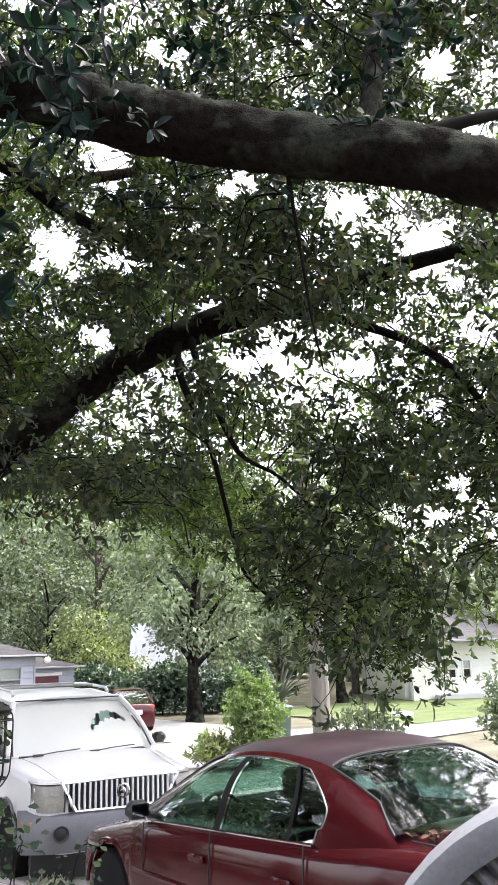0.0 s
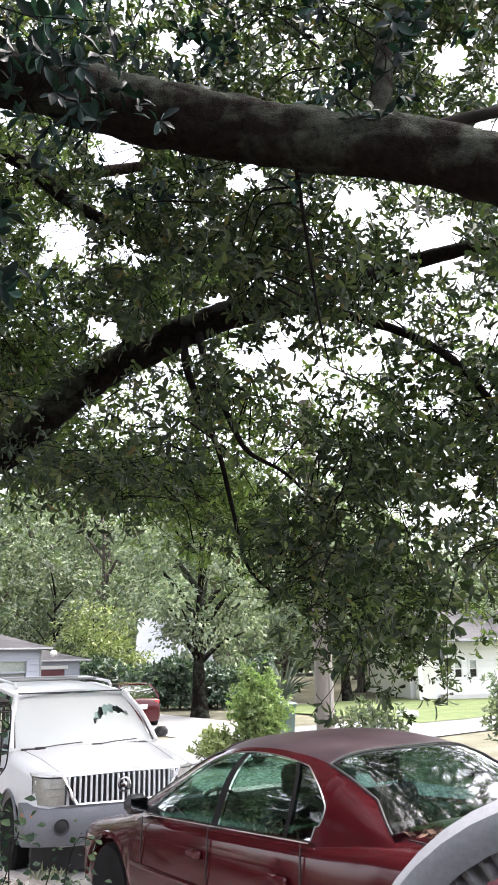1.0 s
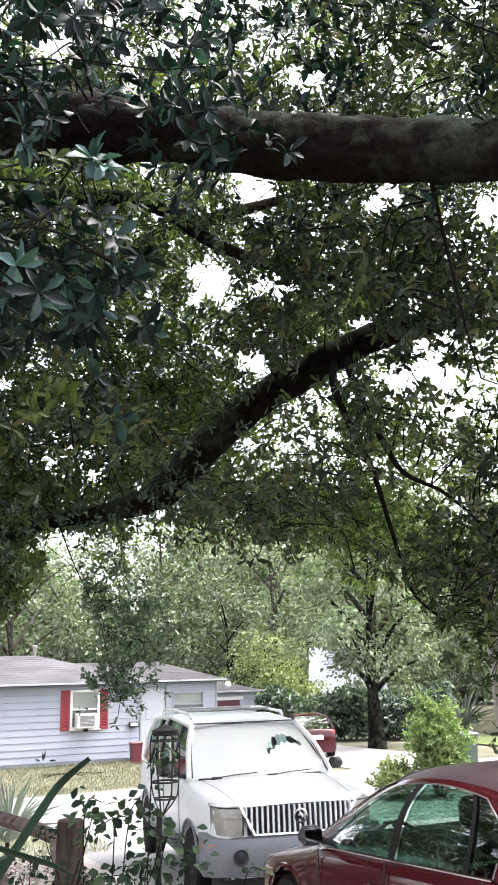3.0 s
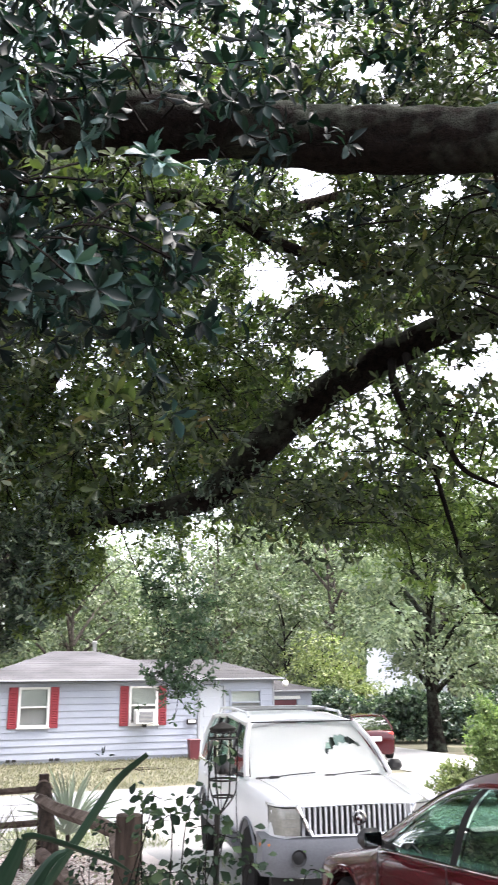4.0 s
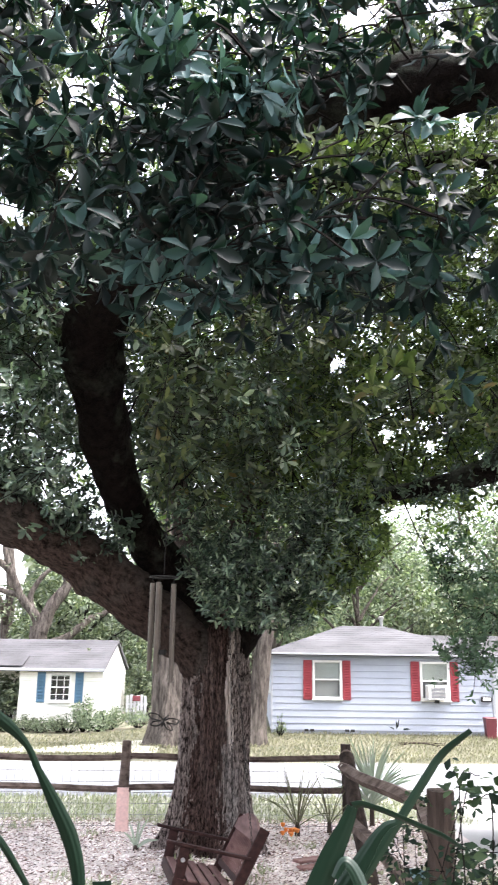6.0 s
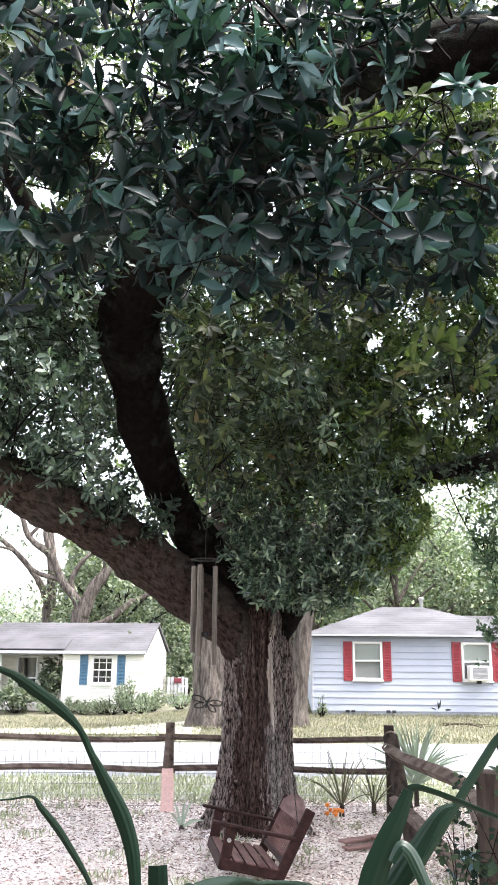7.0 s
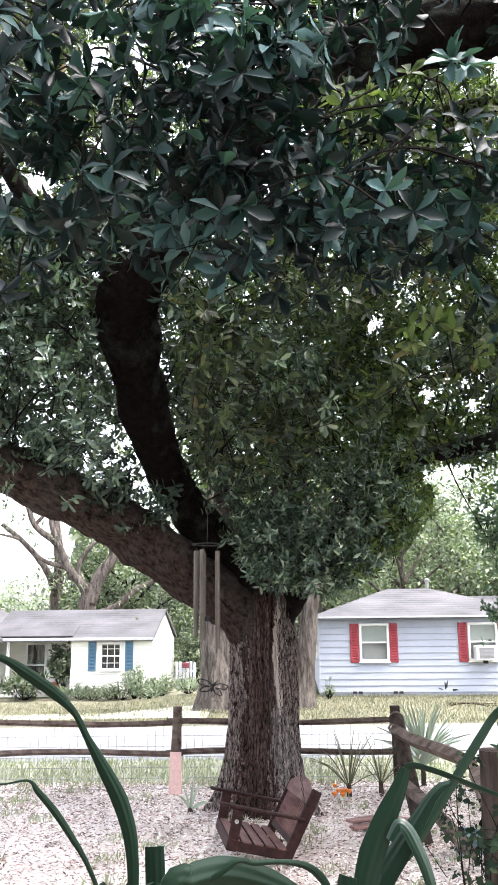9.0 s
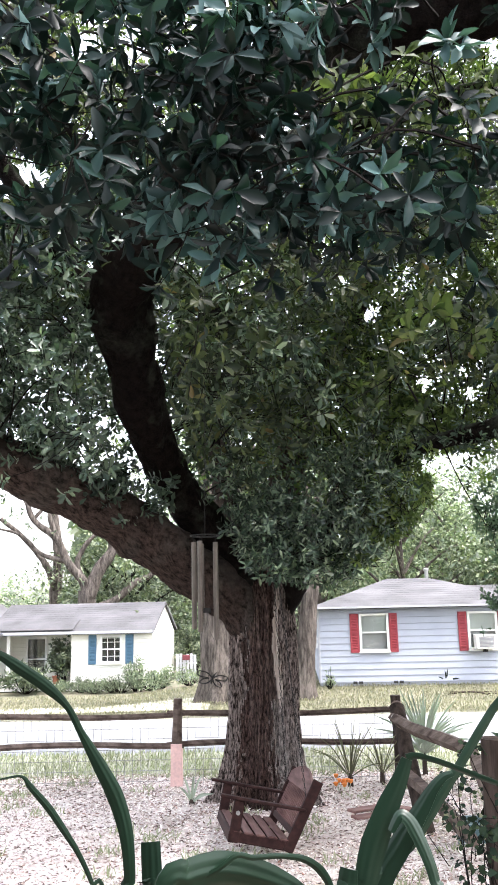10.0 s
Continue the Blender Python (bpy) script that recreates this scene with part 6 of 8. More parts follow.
def seat(parent, x, y, z, back=0.62):
    s = new("seat")
    s.parent = parent
    s.matrix_basis = pose(x, y, z)
    Geo().box((0, 0, 0.08), (0.5, 0.5, 0.16), ch=0.05).obj("cushion", M_SEAT, s, smooth=True)
    Geo().box((-0.27, 0, 0.16 + back / 2), (0.13, 0.48, back), m=Euler((0, radians(-14), 0)).to_matrix(), ch=0.05).obj("backrest", M_SEAT, s, smooth=True)
    Geo().box((-0.38, 0, 0.28 + back), (0.10, 0.26, 0.18), ch=0.04).obj("headrest", M_SEAT, s, smooth=True)
    return s


def half_ring(x, w, zb, zt, crown, round_top=0.09, low=0.0):
    """A body section: half profile, mirrored; low: the wheel arch's height there."""
    h = zt - zb
    half = [(0, zb), (w * 0.80, zb), (w * 0.97, zb + min(0.06, 0.2 * h)), (w, zb + 0.45 * h), (w * 0.985, zb + 0.72 * h), (w - 0.02, zt - round_top * 0.9), (w - 0.05, zt - round_top * 0.35), (w - round_top - 0.03, zt), (w * 0.5, zt + crown * 0.7), (0, zt + crown)]
    half = [(y, max(z, low) if i < 5 else z) for i, (y, z) in enumerate(half)]
    return [Vector((x, y, z)) for y, z in half] + [Vector((x, -y, z)) for y, z in half[-2:0:-1]]


def plain_cabin(car, cab, paint, roof_paint, glass, front_glass):
    """Pillars, rails, roof and panes of an upright cabin."""
    b0, t0, t1, b1 = cab["wind_base"], cab["wind_top"], cab["rear_top"], cab["rear_base"]
    wb, wt, zt = cab["wb"], cab["wt"], cab["roof"]
    n = 14
    rr = []
    for i in range(n + 1):
        t = i / n
        x = t0[0] + (t1[0] - t0[0]) * t
        z = t0[1] + (t1[1] - t0[1]) * t + (zt - (t0[1] + t1[1]) / 2) * math.sin(math.pi * t)
        row = [(x, wt * k, z + 0.05 * (1 - k * k) - 0.02 * k ** 8) for k in np.linspace(-1, 1, 15)]
        rr.append([Vector(p) for p in row] + [Vector(p) - Vector((0, 0, 0.035)) for p in row[::-1]])
    Geo().loft(rr).obj("roof", roof_paint, car, smooth=True)
    posts = cab["posts"]   # (x at belt, x at roof, width)
    belt = cab["belt"]
    zr = lambda x: float(np.interp(x, [t1[0], (t0[0] + t1[0]) / 2, t0[0]], [t1[1], zt, t0[1]])) - 0.015
    for side in (-1, 1):
        A0, A1 = Vector((b0[0], side * wb * 0.97, b0[1])), Vector((t0[0], side * wt, t0[1]))
        D0, D1 = Vector((b1[0], side * wb * cab.get("tail", 0.94), b1[1])), Vector((t1[0], side * wt, t1[1]))
        mid = A0.lerp(A1, 0.5) + Vector((0.02, side * 0.025, 0.02))
        Geo().tube(curve_through([A0, mid, A1], 5), 0.034, 8).obj("pillar", paint, car, smooth=True)
        Geo().tube(curve_through([D0, D0.lerp(D1, 0.5) + Vector((-0.02, side * 0.02, 0.03)), D1], 5), 0.038, 8).obj("pillar", paint, car, smooth=True)
        Geo().tube([(x, side * wt, zr(x)) for x in np.linspace(t0[0], t1[0], 12)], 0.030, 8).obj("roof_rail", paint, car, smooth=True)
        for xb, xt, wd in posts:
            p = Geo()
            q0, q1 = Vector((xb, side * wb, belt)), Vector((xt, side * (wt + 0.004), zr(xt)))
            e = Vector((wd / 2, 0, 0))
            o = Vector((0, side * 0.02, 0))
            p.loft([[q0 - e - o, q0 + e - o, q0 + e + o, q0 - e + o], [q1 - e - o, q1 + e - o, q1 + e + o, q1 - e + o]])
            p.obj("pillar", cab["post_mat"], car)
        for xs0, xs1 in cab["panes"]:   # (belt x, roof x) of the front edge and of the rear edge
            q = [Vector((xs0[0], side * wb * 0.985, belt)), Vector((xs1[0], side * wb * 0.985, belt)), Vector((xs1[1], side * wt * 0.995, zr(xs1[1]) - 0.01)), Vector((xs0[1], side * wt * 0.995, zr(xs0[1]) - 0.01))]
            bulge = Vector((0, side * 0.02, 0))
            g = Geo()
            rows = [[a.lerp(b, k / 4) + bulge * math.sin(math.pi * t) for k in range(5)] for t in (0, 0.33, 0.66, 1) for a, b in [(q[0].lerp(q[3], t), q[1].lerp(q[2], t))]]
            g.loft(rows, closed=False, caps=False)
            pn = g.obj("side_window", glass, car, smooth=True)
        if cab.get("quarter"):
            c0, c1 = cab["quarter"]
            g = Geo()
            poly = [Vector((c0[0], side * wb, belt)), Vector((b1[0], side * wb * 0.95, b1[1])), Vector((t1[0], side * wt, t1[1] - 0.01)), Vector((c0[1], side * wt, zr(c0[1])))]
            rows = [[a.lerp(b, k / 5) + Vector((0, side * 0.012 * math.sin(math.pi * t), 0)) for k in range(6)] for t in np.linspace(0, 1, 6) for a, b in [(poly[0].lerp(poly[3], t), poly[1].lerp(poly[2], t))]]
            g.loft(rows, closed=False, caps=False)
            g.obj("rear_quarter", paint, car, smooth=True)
        tr = Geo()
        tr.tube([(x, side * (wb + 0.022), belt - 0.012) for x in np.linspace(cab["trim"][0], cab["trim"][1], 8)], 0.010, 5)
        tr.obj("window_trim", M_CHROME, car, smooth=True)
    for nm, (bx, bz), (tx, tz), mat_g, tl in (("windscreen", b0, t0, front_glass, 0.97), ("rear_window", b1, t1, glass, cab.get("tail", 0.94))):
        g = Geo()
        bow = 0.07 if nm == "windscreen" else -0.06
        rows = []
        for t in np.linspace(0, 1, 6):
            w = wb * tl * 0.98 * (1 - t) + wt * 0.98 * t
            rows.append([Vector((bx + (tx - bx) * t + bow * (1 - k * k) * (1 - 0.6 * t), w * k, bz + (tz - bz) * t + 0.03 * math.sin(math.pi * t))) for k in np.linspace(-1, 1, 11)])
        g.loft(rows, closed=False, caps=False)
        g.obj(nm, mat_g, car, smooth=True)


def greenhouse(car, cab, paint, roof_paint, glass, front_glass):
    """A smoothly curved cabin: every pane and pillar is a patch of one rounded hull."""
    xs, zs = cab["line_x"], cab["line_z"]
    belt, wb = cab["belt"], cab["wb"]
    spline = curve_through([(x, 0, z) for x, z in zip(xs, zs)], 10)
    lx, lz = [p.x for p in spline][::-1], [p.z for p in spline][::-1]

    def hull(x, a, out=0.0):
        """The hull's point at x and at the angle a (degrees): 0 the belt, 90 the middle of the roof."""
        zr = float(np.interp(x, lx, lz))
        low = belt - 0.0355 * x - (0.03 if x < -0.97 else 0)
        h = max(zr - low, 0.02)
        ca, sa = math.cos(radians(a)), math.sin(radians(a))
        y, z = (wb - 0.10 * max(0, -0.95 - x)) * max(ca, 0) ** 0.45, low + h * max(sa, 0) ** 0.45 * (1 if sa >= 0 else 0)
        y *= 1 - 0.23 * (z - low) / 0.47
        bow = cab.get("bow", 0.10) * (1 - (y / wb) ** 2)
        x2 = x + (bow if x > cab["wind_top"][0] else -0.8 * bow if x < cab["rear_top"][0] else 0) * min(1, abs(x - (cab["wind_top"][0] if x > 0 else cab["rear_top"][0])) / 0.6)
        n = Vector((0, ca, sa)) * out
        return Vector((x2, y, z)) + n

    def resample(pts, k):
        line = curve_through([(p[0], p[1] / 60, 0) for p in pts], 8)
        return [(line[round(i * (len(line) - 1) / k)].x, line[round(i * (len(line) - 1) / k)].y * 60) for i in range(k + 1)]

    def patch(name, pa, pb, mat, side, k=16, m=8, out=0.0, label=""):
        """The patch of the hull between the lines pa and pb, given as (x, angle)."""
        a, b = resample(pa, k), resample(pb, k)
        g = Geo()
        rows = []
        for j in range(m + 1):
            t = j / m
            rows.append([hull(p[0] + (q[0] - p[0]) * t, p[1] + (q[1] - p[1]) * t, out) for p, q in zip(a, b)])
        if side < 0:
            rows = [[Vector((p.x, -p.y, p.z)) for p in r] for r in rows][::-1]
        g.loft(rows, closed=False, caps=False)
        return g.obj(name, mat, car, label, smooth=True)

    t0, t1 = cab["wind_top"][0], cab["rear_top"][0]
    w0, w1 = cab["wind_base"][0], cab["rear_base"][0]
    E = 46
    for side in (-1, 1):
        f_edge = [(0.88, 0), (0.74, 9), (0.50, 24), (0.22, 36)]
        r_edge = [(-0.95, 0), (-0.985, 6), (-0.95, 16), (-0.72, 35)]
        top = [(0.22, 36), (0.0, 38), (-0.35, 38), (-0.72, 35)]
        patch("pillar", [(w0 + 0.02, 0), (w0, 20), (0.75, E), (t0, E)], f_edge, paint, side)
        patch("roof_rail", top, [(t0, E), (0.0, E), (-0.4, E), (t1, E)], paint, side)
        patch("rear_pillar", r_edge, [(w1 - 0.10, 0), (w1 - 0.01, 20), (-1.22, E), (t1, E)], paint, side, 20, 10)
        # panes and the dark post between them
        patch("side_window", f_edge, [(0.055, 0), (0.04, 12), (0.01, 25), (-0.02, 38)], glass, side, out=-0.012)
        patch("side_window", [(-0.02, 0), (-0.035, 12), (-0.06, 25), (-0.09, 38)], r_edge, glass, side, out=-0.012)
        patch("pillar", [(0.055, 0), (0.04, 12), (0.01, 25), (-0.02, 38)], [(-0.02, 0), (-0.035, 12), (-0.06, 25), (-0.09, 38)], M_RUBBER, side, 12, 2, 0.002)
        patch("quarter_bar", [(-0.70, 0), (-0.68, 12), (-0.64, 25), (-0.58, 36)], [(-0.735, 0), (-0.715, 12), (-0.675, 25), (-0.615, 36)], M_RUBBER, side, 12, 2, 0.0)
        ring = resample(f_edge, 12) + resample(top, 12)[1:] + resample(r_edge, 12)[::-1][1:]
        g = Geo()
        g.tube([Vector((p.x, p.y * side, p.z)) for p in (hull(x, a, 0.005) for x, a in ring)], 0.0045, 5)
        g.obj("window_surround", M_METAL, car, smooth=True)
        g = Geo()
        g.tube([Vector((p.x, (p.y + 0.012) * side, p.z - 0.004)) for p in (hull(x, 0) for x in np.linspace(0.90, -0.95, 14))], 0.007, 5)
        g.obj("window_trim", M_CHROME, car, smooth=True)
        patch("roof", [(t0, E), (0.0, E), (-0.4, E), (t1, E)], [(t0, 90), (0.0, 90), (-0.4, 90), (t1, 90)], roof_paint, side, 16, 12)
    # screens run from side to side
    for nm, xa, xb, mat in (("windscreen", w0, t0, front_glass), ("rear_window", w1, t1, M_GLASS_REAR)):
        g = Geo()
        rows = []
        for t in np.linspace(0, 1, 11):
            edge = np.interp(t, [0, 0.35, 1], [24, E, E])
            x = xa + (xb - xa) * t
            half = [hull(x, a, -0.006) for a in np.linspace(edge, 90, 11)]
            rows.append(half + [Vector((p.x, -p.y, p.z)) for p in half[-2::-1]])
        g.loft(rows, closed=False, caps=False)
        g.obj(nm, mat, car, smooth=True)
        seal = Geo()
        half = [hull(xb, a, 0.002) for a in np.linspace(E, 90, 12)]
        seal.tube(half + [Vector((p.x, -p.y, p.z)) for p in half[-2::-1]], 0.008, 5)
        for side in (-1, 1):
            side_line = [hull(xa + (xb - xa) * t, float(np.interp(t, [0, 0.35, 1], [24, E, E])), 0.002) for t in np.linspace(0, 1, 12)]
            seal.tube([Vector((p.x, side * p.y, p.z)) for p in side_line], 0.008, 5)
        seal.obj("seal", M_BLACK, car, smooth=True)


def vehicle(m, name, label, paint, lower, roof_paint, stations, zb, wheels, r, rim, cab, glass, front_glass):
    car = thing(name, m, label, "car")
    xs = sorted({round(x, 3) for x in np.linspace(stations[0][0], stations[-1][0], 64)} | {s[0] for s in stations}, reverse=True)
    sx = [s[0] for s in stations][::-1]
    def eased(k):
        line = curve_through([(s[0], s[k], 0) for s in stations], 8)[::-1]
        return [p.x for p in line], [p.y for p in line]

    wide, tall = eased(1), eased(2)
    fw = lambda x: float(np.interp(x, *wide))
    ft = lambda x: float(np.interp(x, *tall))
    rings = []
    for x in xs:
        low = zb
        for wx in wheels:
            d = abs(x - wx)
            if d < r + 0.07:
                low = max(low, r + math.sqrt((r + 0.07) ** 2 - d * d))
        rings.append(half_ring(x, fw(x), zb, ft(x), 0.03, low=min(low, ft(x) - 0.13)))
    Geo().loft(rings[::-1]).obj("body", paint, car, smooth=True)
    for wx in wheels:
        for side in (-1, 1):
            wheel(car, wx, side * (fw(wx) - 0.12), r, 0.22, rim)
        for side in (-1, 1):
            arch = Geo()
            arch.tube([(wx + math.cos(a) * (r + 0.075), side * (fw(wx) - 0.004), r + math.sin(a) * (r + 0.075)) for a in np.linspace(0.12, math.pi - 0.12, 18)], 0.016, 6)
            arch.obj("wheel_arch", lower, car, smooth=True)
    # cabin: pillars, rails, roof, panes
    b0, t0, t1, b1 = cab["wind_base"], cab["wind_top"], cab["rear_top"], cab["rear_base"]
    wb, wt, zt = cab["wb"], cab["wt"], cab["roof"]
    belt = cab["belt"]
    if cab.get("hull"):
        greenhouse(car, cab, paint, roof_paint, glass, front_glass)
    else:
        plain_cabin(car, cab, paint, roof_paint, glass, front_glass)
    # inside
    Geo().box(((b0[0] + b1[0]) / 2, 0, zb + 0.16), (b0[0] - b1[0] - 0.1, wb * 1.7, 0.05)).obj("cabin_floor", M_DARK, car)
    Geo().box((b0[0] - 0.12, 0, b0[1] - 0.08), (0.36, wb * 1.75, 0.16), ch=0.04).obj("dashboard", M_BLACK, car, smooth=True)
    sw = Geo()
    sc, sm = Vector((b0[0] - 0.42, 0.36, b0[1] - 0.06)), Euler((0, radians(-62), 0)).to_matrix()
    sw.tube([sc + sm @ Vector((math.cos(a) * 0.18, math.sin(a) * 0.18, 0)) for a in np.linspace(0, 2 * math.pi, 20)], 0.014, 6)
    sw.tube([sc + sm @ Vector((-0.18, 0, 0)), sc + sm @ Vector((0.18, 0, 0))], 0.014, 5)
    sw.obj("steering_wheel", M_BLACK, car, smooth=True)
    for y in (-0.37, 0.37):
        seat(car, b0[0] - 0.95, y, zb + 0.2, cab["back"])
        seat(car, b0[0] - 1.85, y, zb + 0.2, cab["back"] - 0.04)
    for side in (-1, 1):
        mr = new("mirror")
        mr.parent = car
        mr.matrix_basis = pose(b0[0] - 0.22, side * (wb + 0.13), belt + cab.get("mirror_up", 0.06), 0, 0, 0)
        Geo().box((0, 0, 0.0), (0.11, 0.17, 0.125), ch=0.04).obj("shell", cab["mirror_mat"], mr, smooth=True)
        Geo().tube([(0, -side * 0.09, -0.04), (0.02, -side * 0.19, -0.07)], 0.025, 6).obj("stalk", M_BLACK, mr, smooth=True)
        Geo().box((-0.054, 0, 0), (0.004, 0.13, 0.085), ch=0.002).obj("mirror_glass", M_GLASS_REAR, mr)
    return car, fw, ft


# silver sport utility vehicle
suv_m = pose(-2.37, 11.0, 0.155, 0, 0, -62.3)
suv, sfw, sft = vehicle(
    suv_m, "suv", "silver-white sport utility vehicle with vertical-bar grille", M_SUV, M_SUV_LOW, M_SUV,
    [(2.36, 0.72, 1.00), (2.30, 0.785, 1.05), (2.1, 0.855, 1.08), (1.4, 0.91, 1.13), (1.1, 0.92, 1.15), (0, 0.925, 1.14), (-1.6, 0.925, 1.14), (-2.2, 0.90, 1.13), (-2.36, 0.86, 1.10)],
    0.40, (1.43, -1.43), 0.37, M_METAL,
    dict(wind_base=(1.12, 1.17), wind_top=(0.42, 1.70), rear_top=(-2.05, 1.72), rear_base=(-2.32, 1.16), wb=0.86, wt=0.66, roof=1.77, belt=1.14,
         posts=[(0.05, -0.02, 0.09), (-0.95, -0.92, 0.10), (-1.55, -1.5, 0.12)], panes=[((0.95, 0.40), (0.05, -0.02)), ((0.05, -0.02), (-0.95, -0.92)), ((-1.0, -0.98), (-2.15, -2.0))],
         post_mat=M_BLACK, trim=(0.95, -2.2), back=0.60, mirror_mat=M_BLACK, mirror_up=0.10), M_GLASS_CAR, M_GLASS_SUV)
# bumper, cladding, lamps, grille
bp = Geo()
rings = []
for y in np.linspace(-0.93, 0.93, 25):
    k = abs(y) / 0.93
    x = 2.46 - 0.20 * k ** 4
    rings.append([Vector((x - 0.22, y, 0.44)), Vector((x - 0.02, y, 0.42)), Vector((x + 0.03, y, 0.52)), Vector((x + 0.04, y, 0.66)), Vector((x, y, 0.75)), Vector((x - 0.24, y, 0.78))])
# black dam and underbody pan added to make the dark shade beneath the car
dam = Geo()
dam.loft([[Vector((2.34 - 0.22 * (abs(y) / 0.8) ** 4 - q, y, z)) for q, z in ((0.0, 0.46), (0.05, 0.17), (0.10, 0.17), (0.10, 0.46))] for y in np.linspace(-0.8, 0.8, 13)])
dam.obj("air_dam", M_BLACK, suv, "black plastic air dam, added for the shade under the bumper", smooth=True)
box_part("underbody", (0.0, 0, 0.27), (4.2, 1.5, 0.10), M_BLACK, suv)
bp.loft(rings).obj("bumper", M_SUV_LOW, suv, "grey plastic front bumper", smooth=True)
for side in (-1, 1):
    st = Geo()
    st.tube([(x, side * (sfw(x) + 0.004), 0.52) for x in np.linspace(1.0, -1.0, 9)], 0.07, 6, flat=2.0)
    st.obj("side_cladding", M_SUV_LOW, suv, smooth=True)
gr = new("grille")
gr.parent = suv
box_part("backing", (2.362, 0, 0.90), (0.03, 1.04, 0.26), M_BLACK, gr)
fr = Geo()
fr.tube([(2.40, -0.60, 1.035), (2.43, 0, 1.05), (2.40, 0.60, 1.035)], 0.013, 6)
fr.tube([(2.40, -0.46, 0.775), (2.43, 0, 0.77), (2.40, 0.46, 0.775)], 0.015, 6)
for side in (-1, 1):
    fr.tube([(2.40, side * 0.60, 1.035), (2.40, side * 0.46, 0.775)], 0.02, 6)
fr.obj("surround", M_CHROME, gr, smooth=True)
for k in range(21):
    y = -0.54 + 0.054 * k
    lo = 0.78 if abs(y) < 0.46 else 0.78 + (abs(y) - 0.46) * 1.8
    bar = Geo().box((2.405 + 0.02 * (1 - (y / 0.6) ** 2), y, (lo + 1.03) / 2), (0.03, 0.018, 1.03 - lo), ch=0.005)
    bar.obj("bar", M_SUV, gr)
em = Geo()
em.tube([(2.45, 0.062 * math.cos(a), 0.925 + 0.062 * math.sin(a)) for a in np.linspace(0, 2 * math.pi, 24)], 0.010, 6)
em.lathe([(0.002, -0.01), (0.03, -0.01), (0.028, 0.008), (0.002, 0.012)], (2.45, 0, 0.925), 18, Euler((0, radians(90), 0)).to_matrix())
em.obj("emblem", M_CHROME, gr, "round metal emblem", smooth=True)
for side in (-1, 1):
    hl = Geo()
    rings = []
    for i in range(7):
        y = side * (0.58 + 0.25 * i / 6)
        x = float(np.interp(abs(y), [0.58, 0.70, 0.78, 0.83], [2.405, 2.385, 2.33, 2.16]))
        rings.append([Vector((x - 0.12, y, 0.79)), Vector((x, y, 0.78)), Vector((x + 0.015, y, 0.90)), Vector((x - 0.03, y, 1.03)), Vector((x - 0.14, y, 1.045))])
    hs_ = Geo()
    hs_.tube([q[2] + Vector((0.0, 0, 0.125)) + Vector((-0.03, 0, 0)) for q in rings] + [rings[-1][2] + Vector((-0.01, 0, -0.11))], 0.007, 5)
    hs_.tube([rings[0][1] + Vector((0.005, -side * 0.008, 0)), rings[0][2] + Vector((0.005, -side * 0.008, 0)), rings[0][3] + Vector((0.005, -side * 0.008, 0.01))], 0.009, 5)
    hs_.obj("lamp_seam", M_BLACK, suv, smooth=True)
    for hz in (0.86, 0.93):
        Geo().tube([Vector((q[2].x + 0.002, q[2].y, hz)) for q in rings[1:5]], 0.004, 4).obj("lens_rib", M_METAL, suv, smooth=True)
    hl.loft(rings if side > 0 else rings[::-1]).obj("headlight", M_LAMP, suv, "hazy grey headlight", smooth=True)
    Geo().lathe([(0.02, 0), (0.062, 0.0), (0.075, 0.03), (0.055, 0.012), (0.02, 0.02)], (2.458, side * 0.62, 0.60), 18, Euler((0, radians(90), 0)).to_matrix()).obj("fog_lamp", M_BLACK, suv, smooth=True)
    Geo().box((2.26, side * 0.885, 0.69), (0.16, 0.05, 0.05), m=Euler((0, 0, -side * 0.5)).to_matrix(), ch=0.012).obj("side_marker", M_AMBER, suv, "amber side marker")
    rk = Geo()
    rk.tube([(0.10, side * 0.60, 1.765), (0.02, side * 0.60, 1.815), (-0.9, side * 0.60, 1.845), (-1.85, side * 0.60, 1.825), (-1.95, side * 0.60, 1.765)], 0.020, 6)
    rk.obj("roof_rack_rail", M_SUV, suv, smooth=True)
    for hx in (-0.25, -1.15):
        Geo().box((hx, side * 0.945, 1.00), (0.20, 0.03, 0.045), ch=0.012).obj("door_handle", M_SUV, suv, smooth=True)
    for xx in (1.0, 0.0, -0.98):
        sm = Geo()
        sm.tube([(xx, side * 0.931, 1.10), (xx + 0.02, side * 0.934, 0.8), (xx + 0.06, side * 0.928, 0.52)], 0.006, 4)
        sm.obj("door_seam", M_BLACK, suv)
for cx in (-0.5, -1.4):
    Geo().tube([(cx, -0.6, 1.84), (cx, 0.6, 1.84)], 0.018, 6).obj("roof_rack_bar", M_METAL, suv, smooth=True)
# added white panel: the sky's reflection in the windscreen as a painted surface
sky_panel = Geo()
rows = []
for t in np.linspace(0.01, 1.04, 71):
    w = 0.82 * (1 - t) + 0.645 * t
    rows.append([Vector((1.12 - 0.70 * t + 0.07 * (1 - k * k) * (1 - 0.6 * t) - 0.045, w * k, 1.17 + 0.53 * t + 0.03 * math.sin(math.pi * t) - 0.02)) for k in np.linspace(-1, 1, 111)])
sky_panel.loft(rows, closed=False, caps=False)
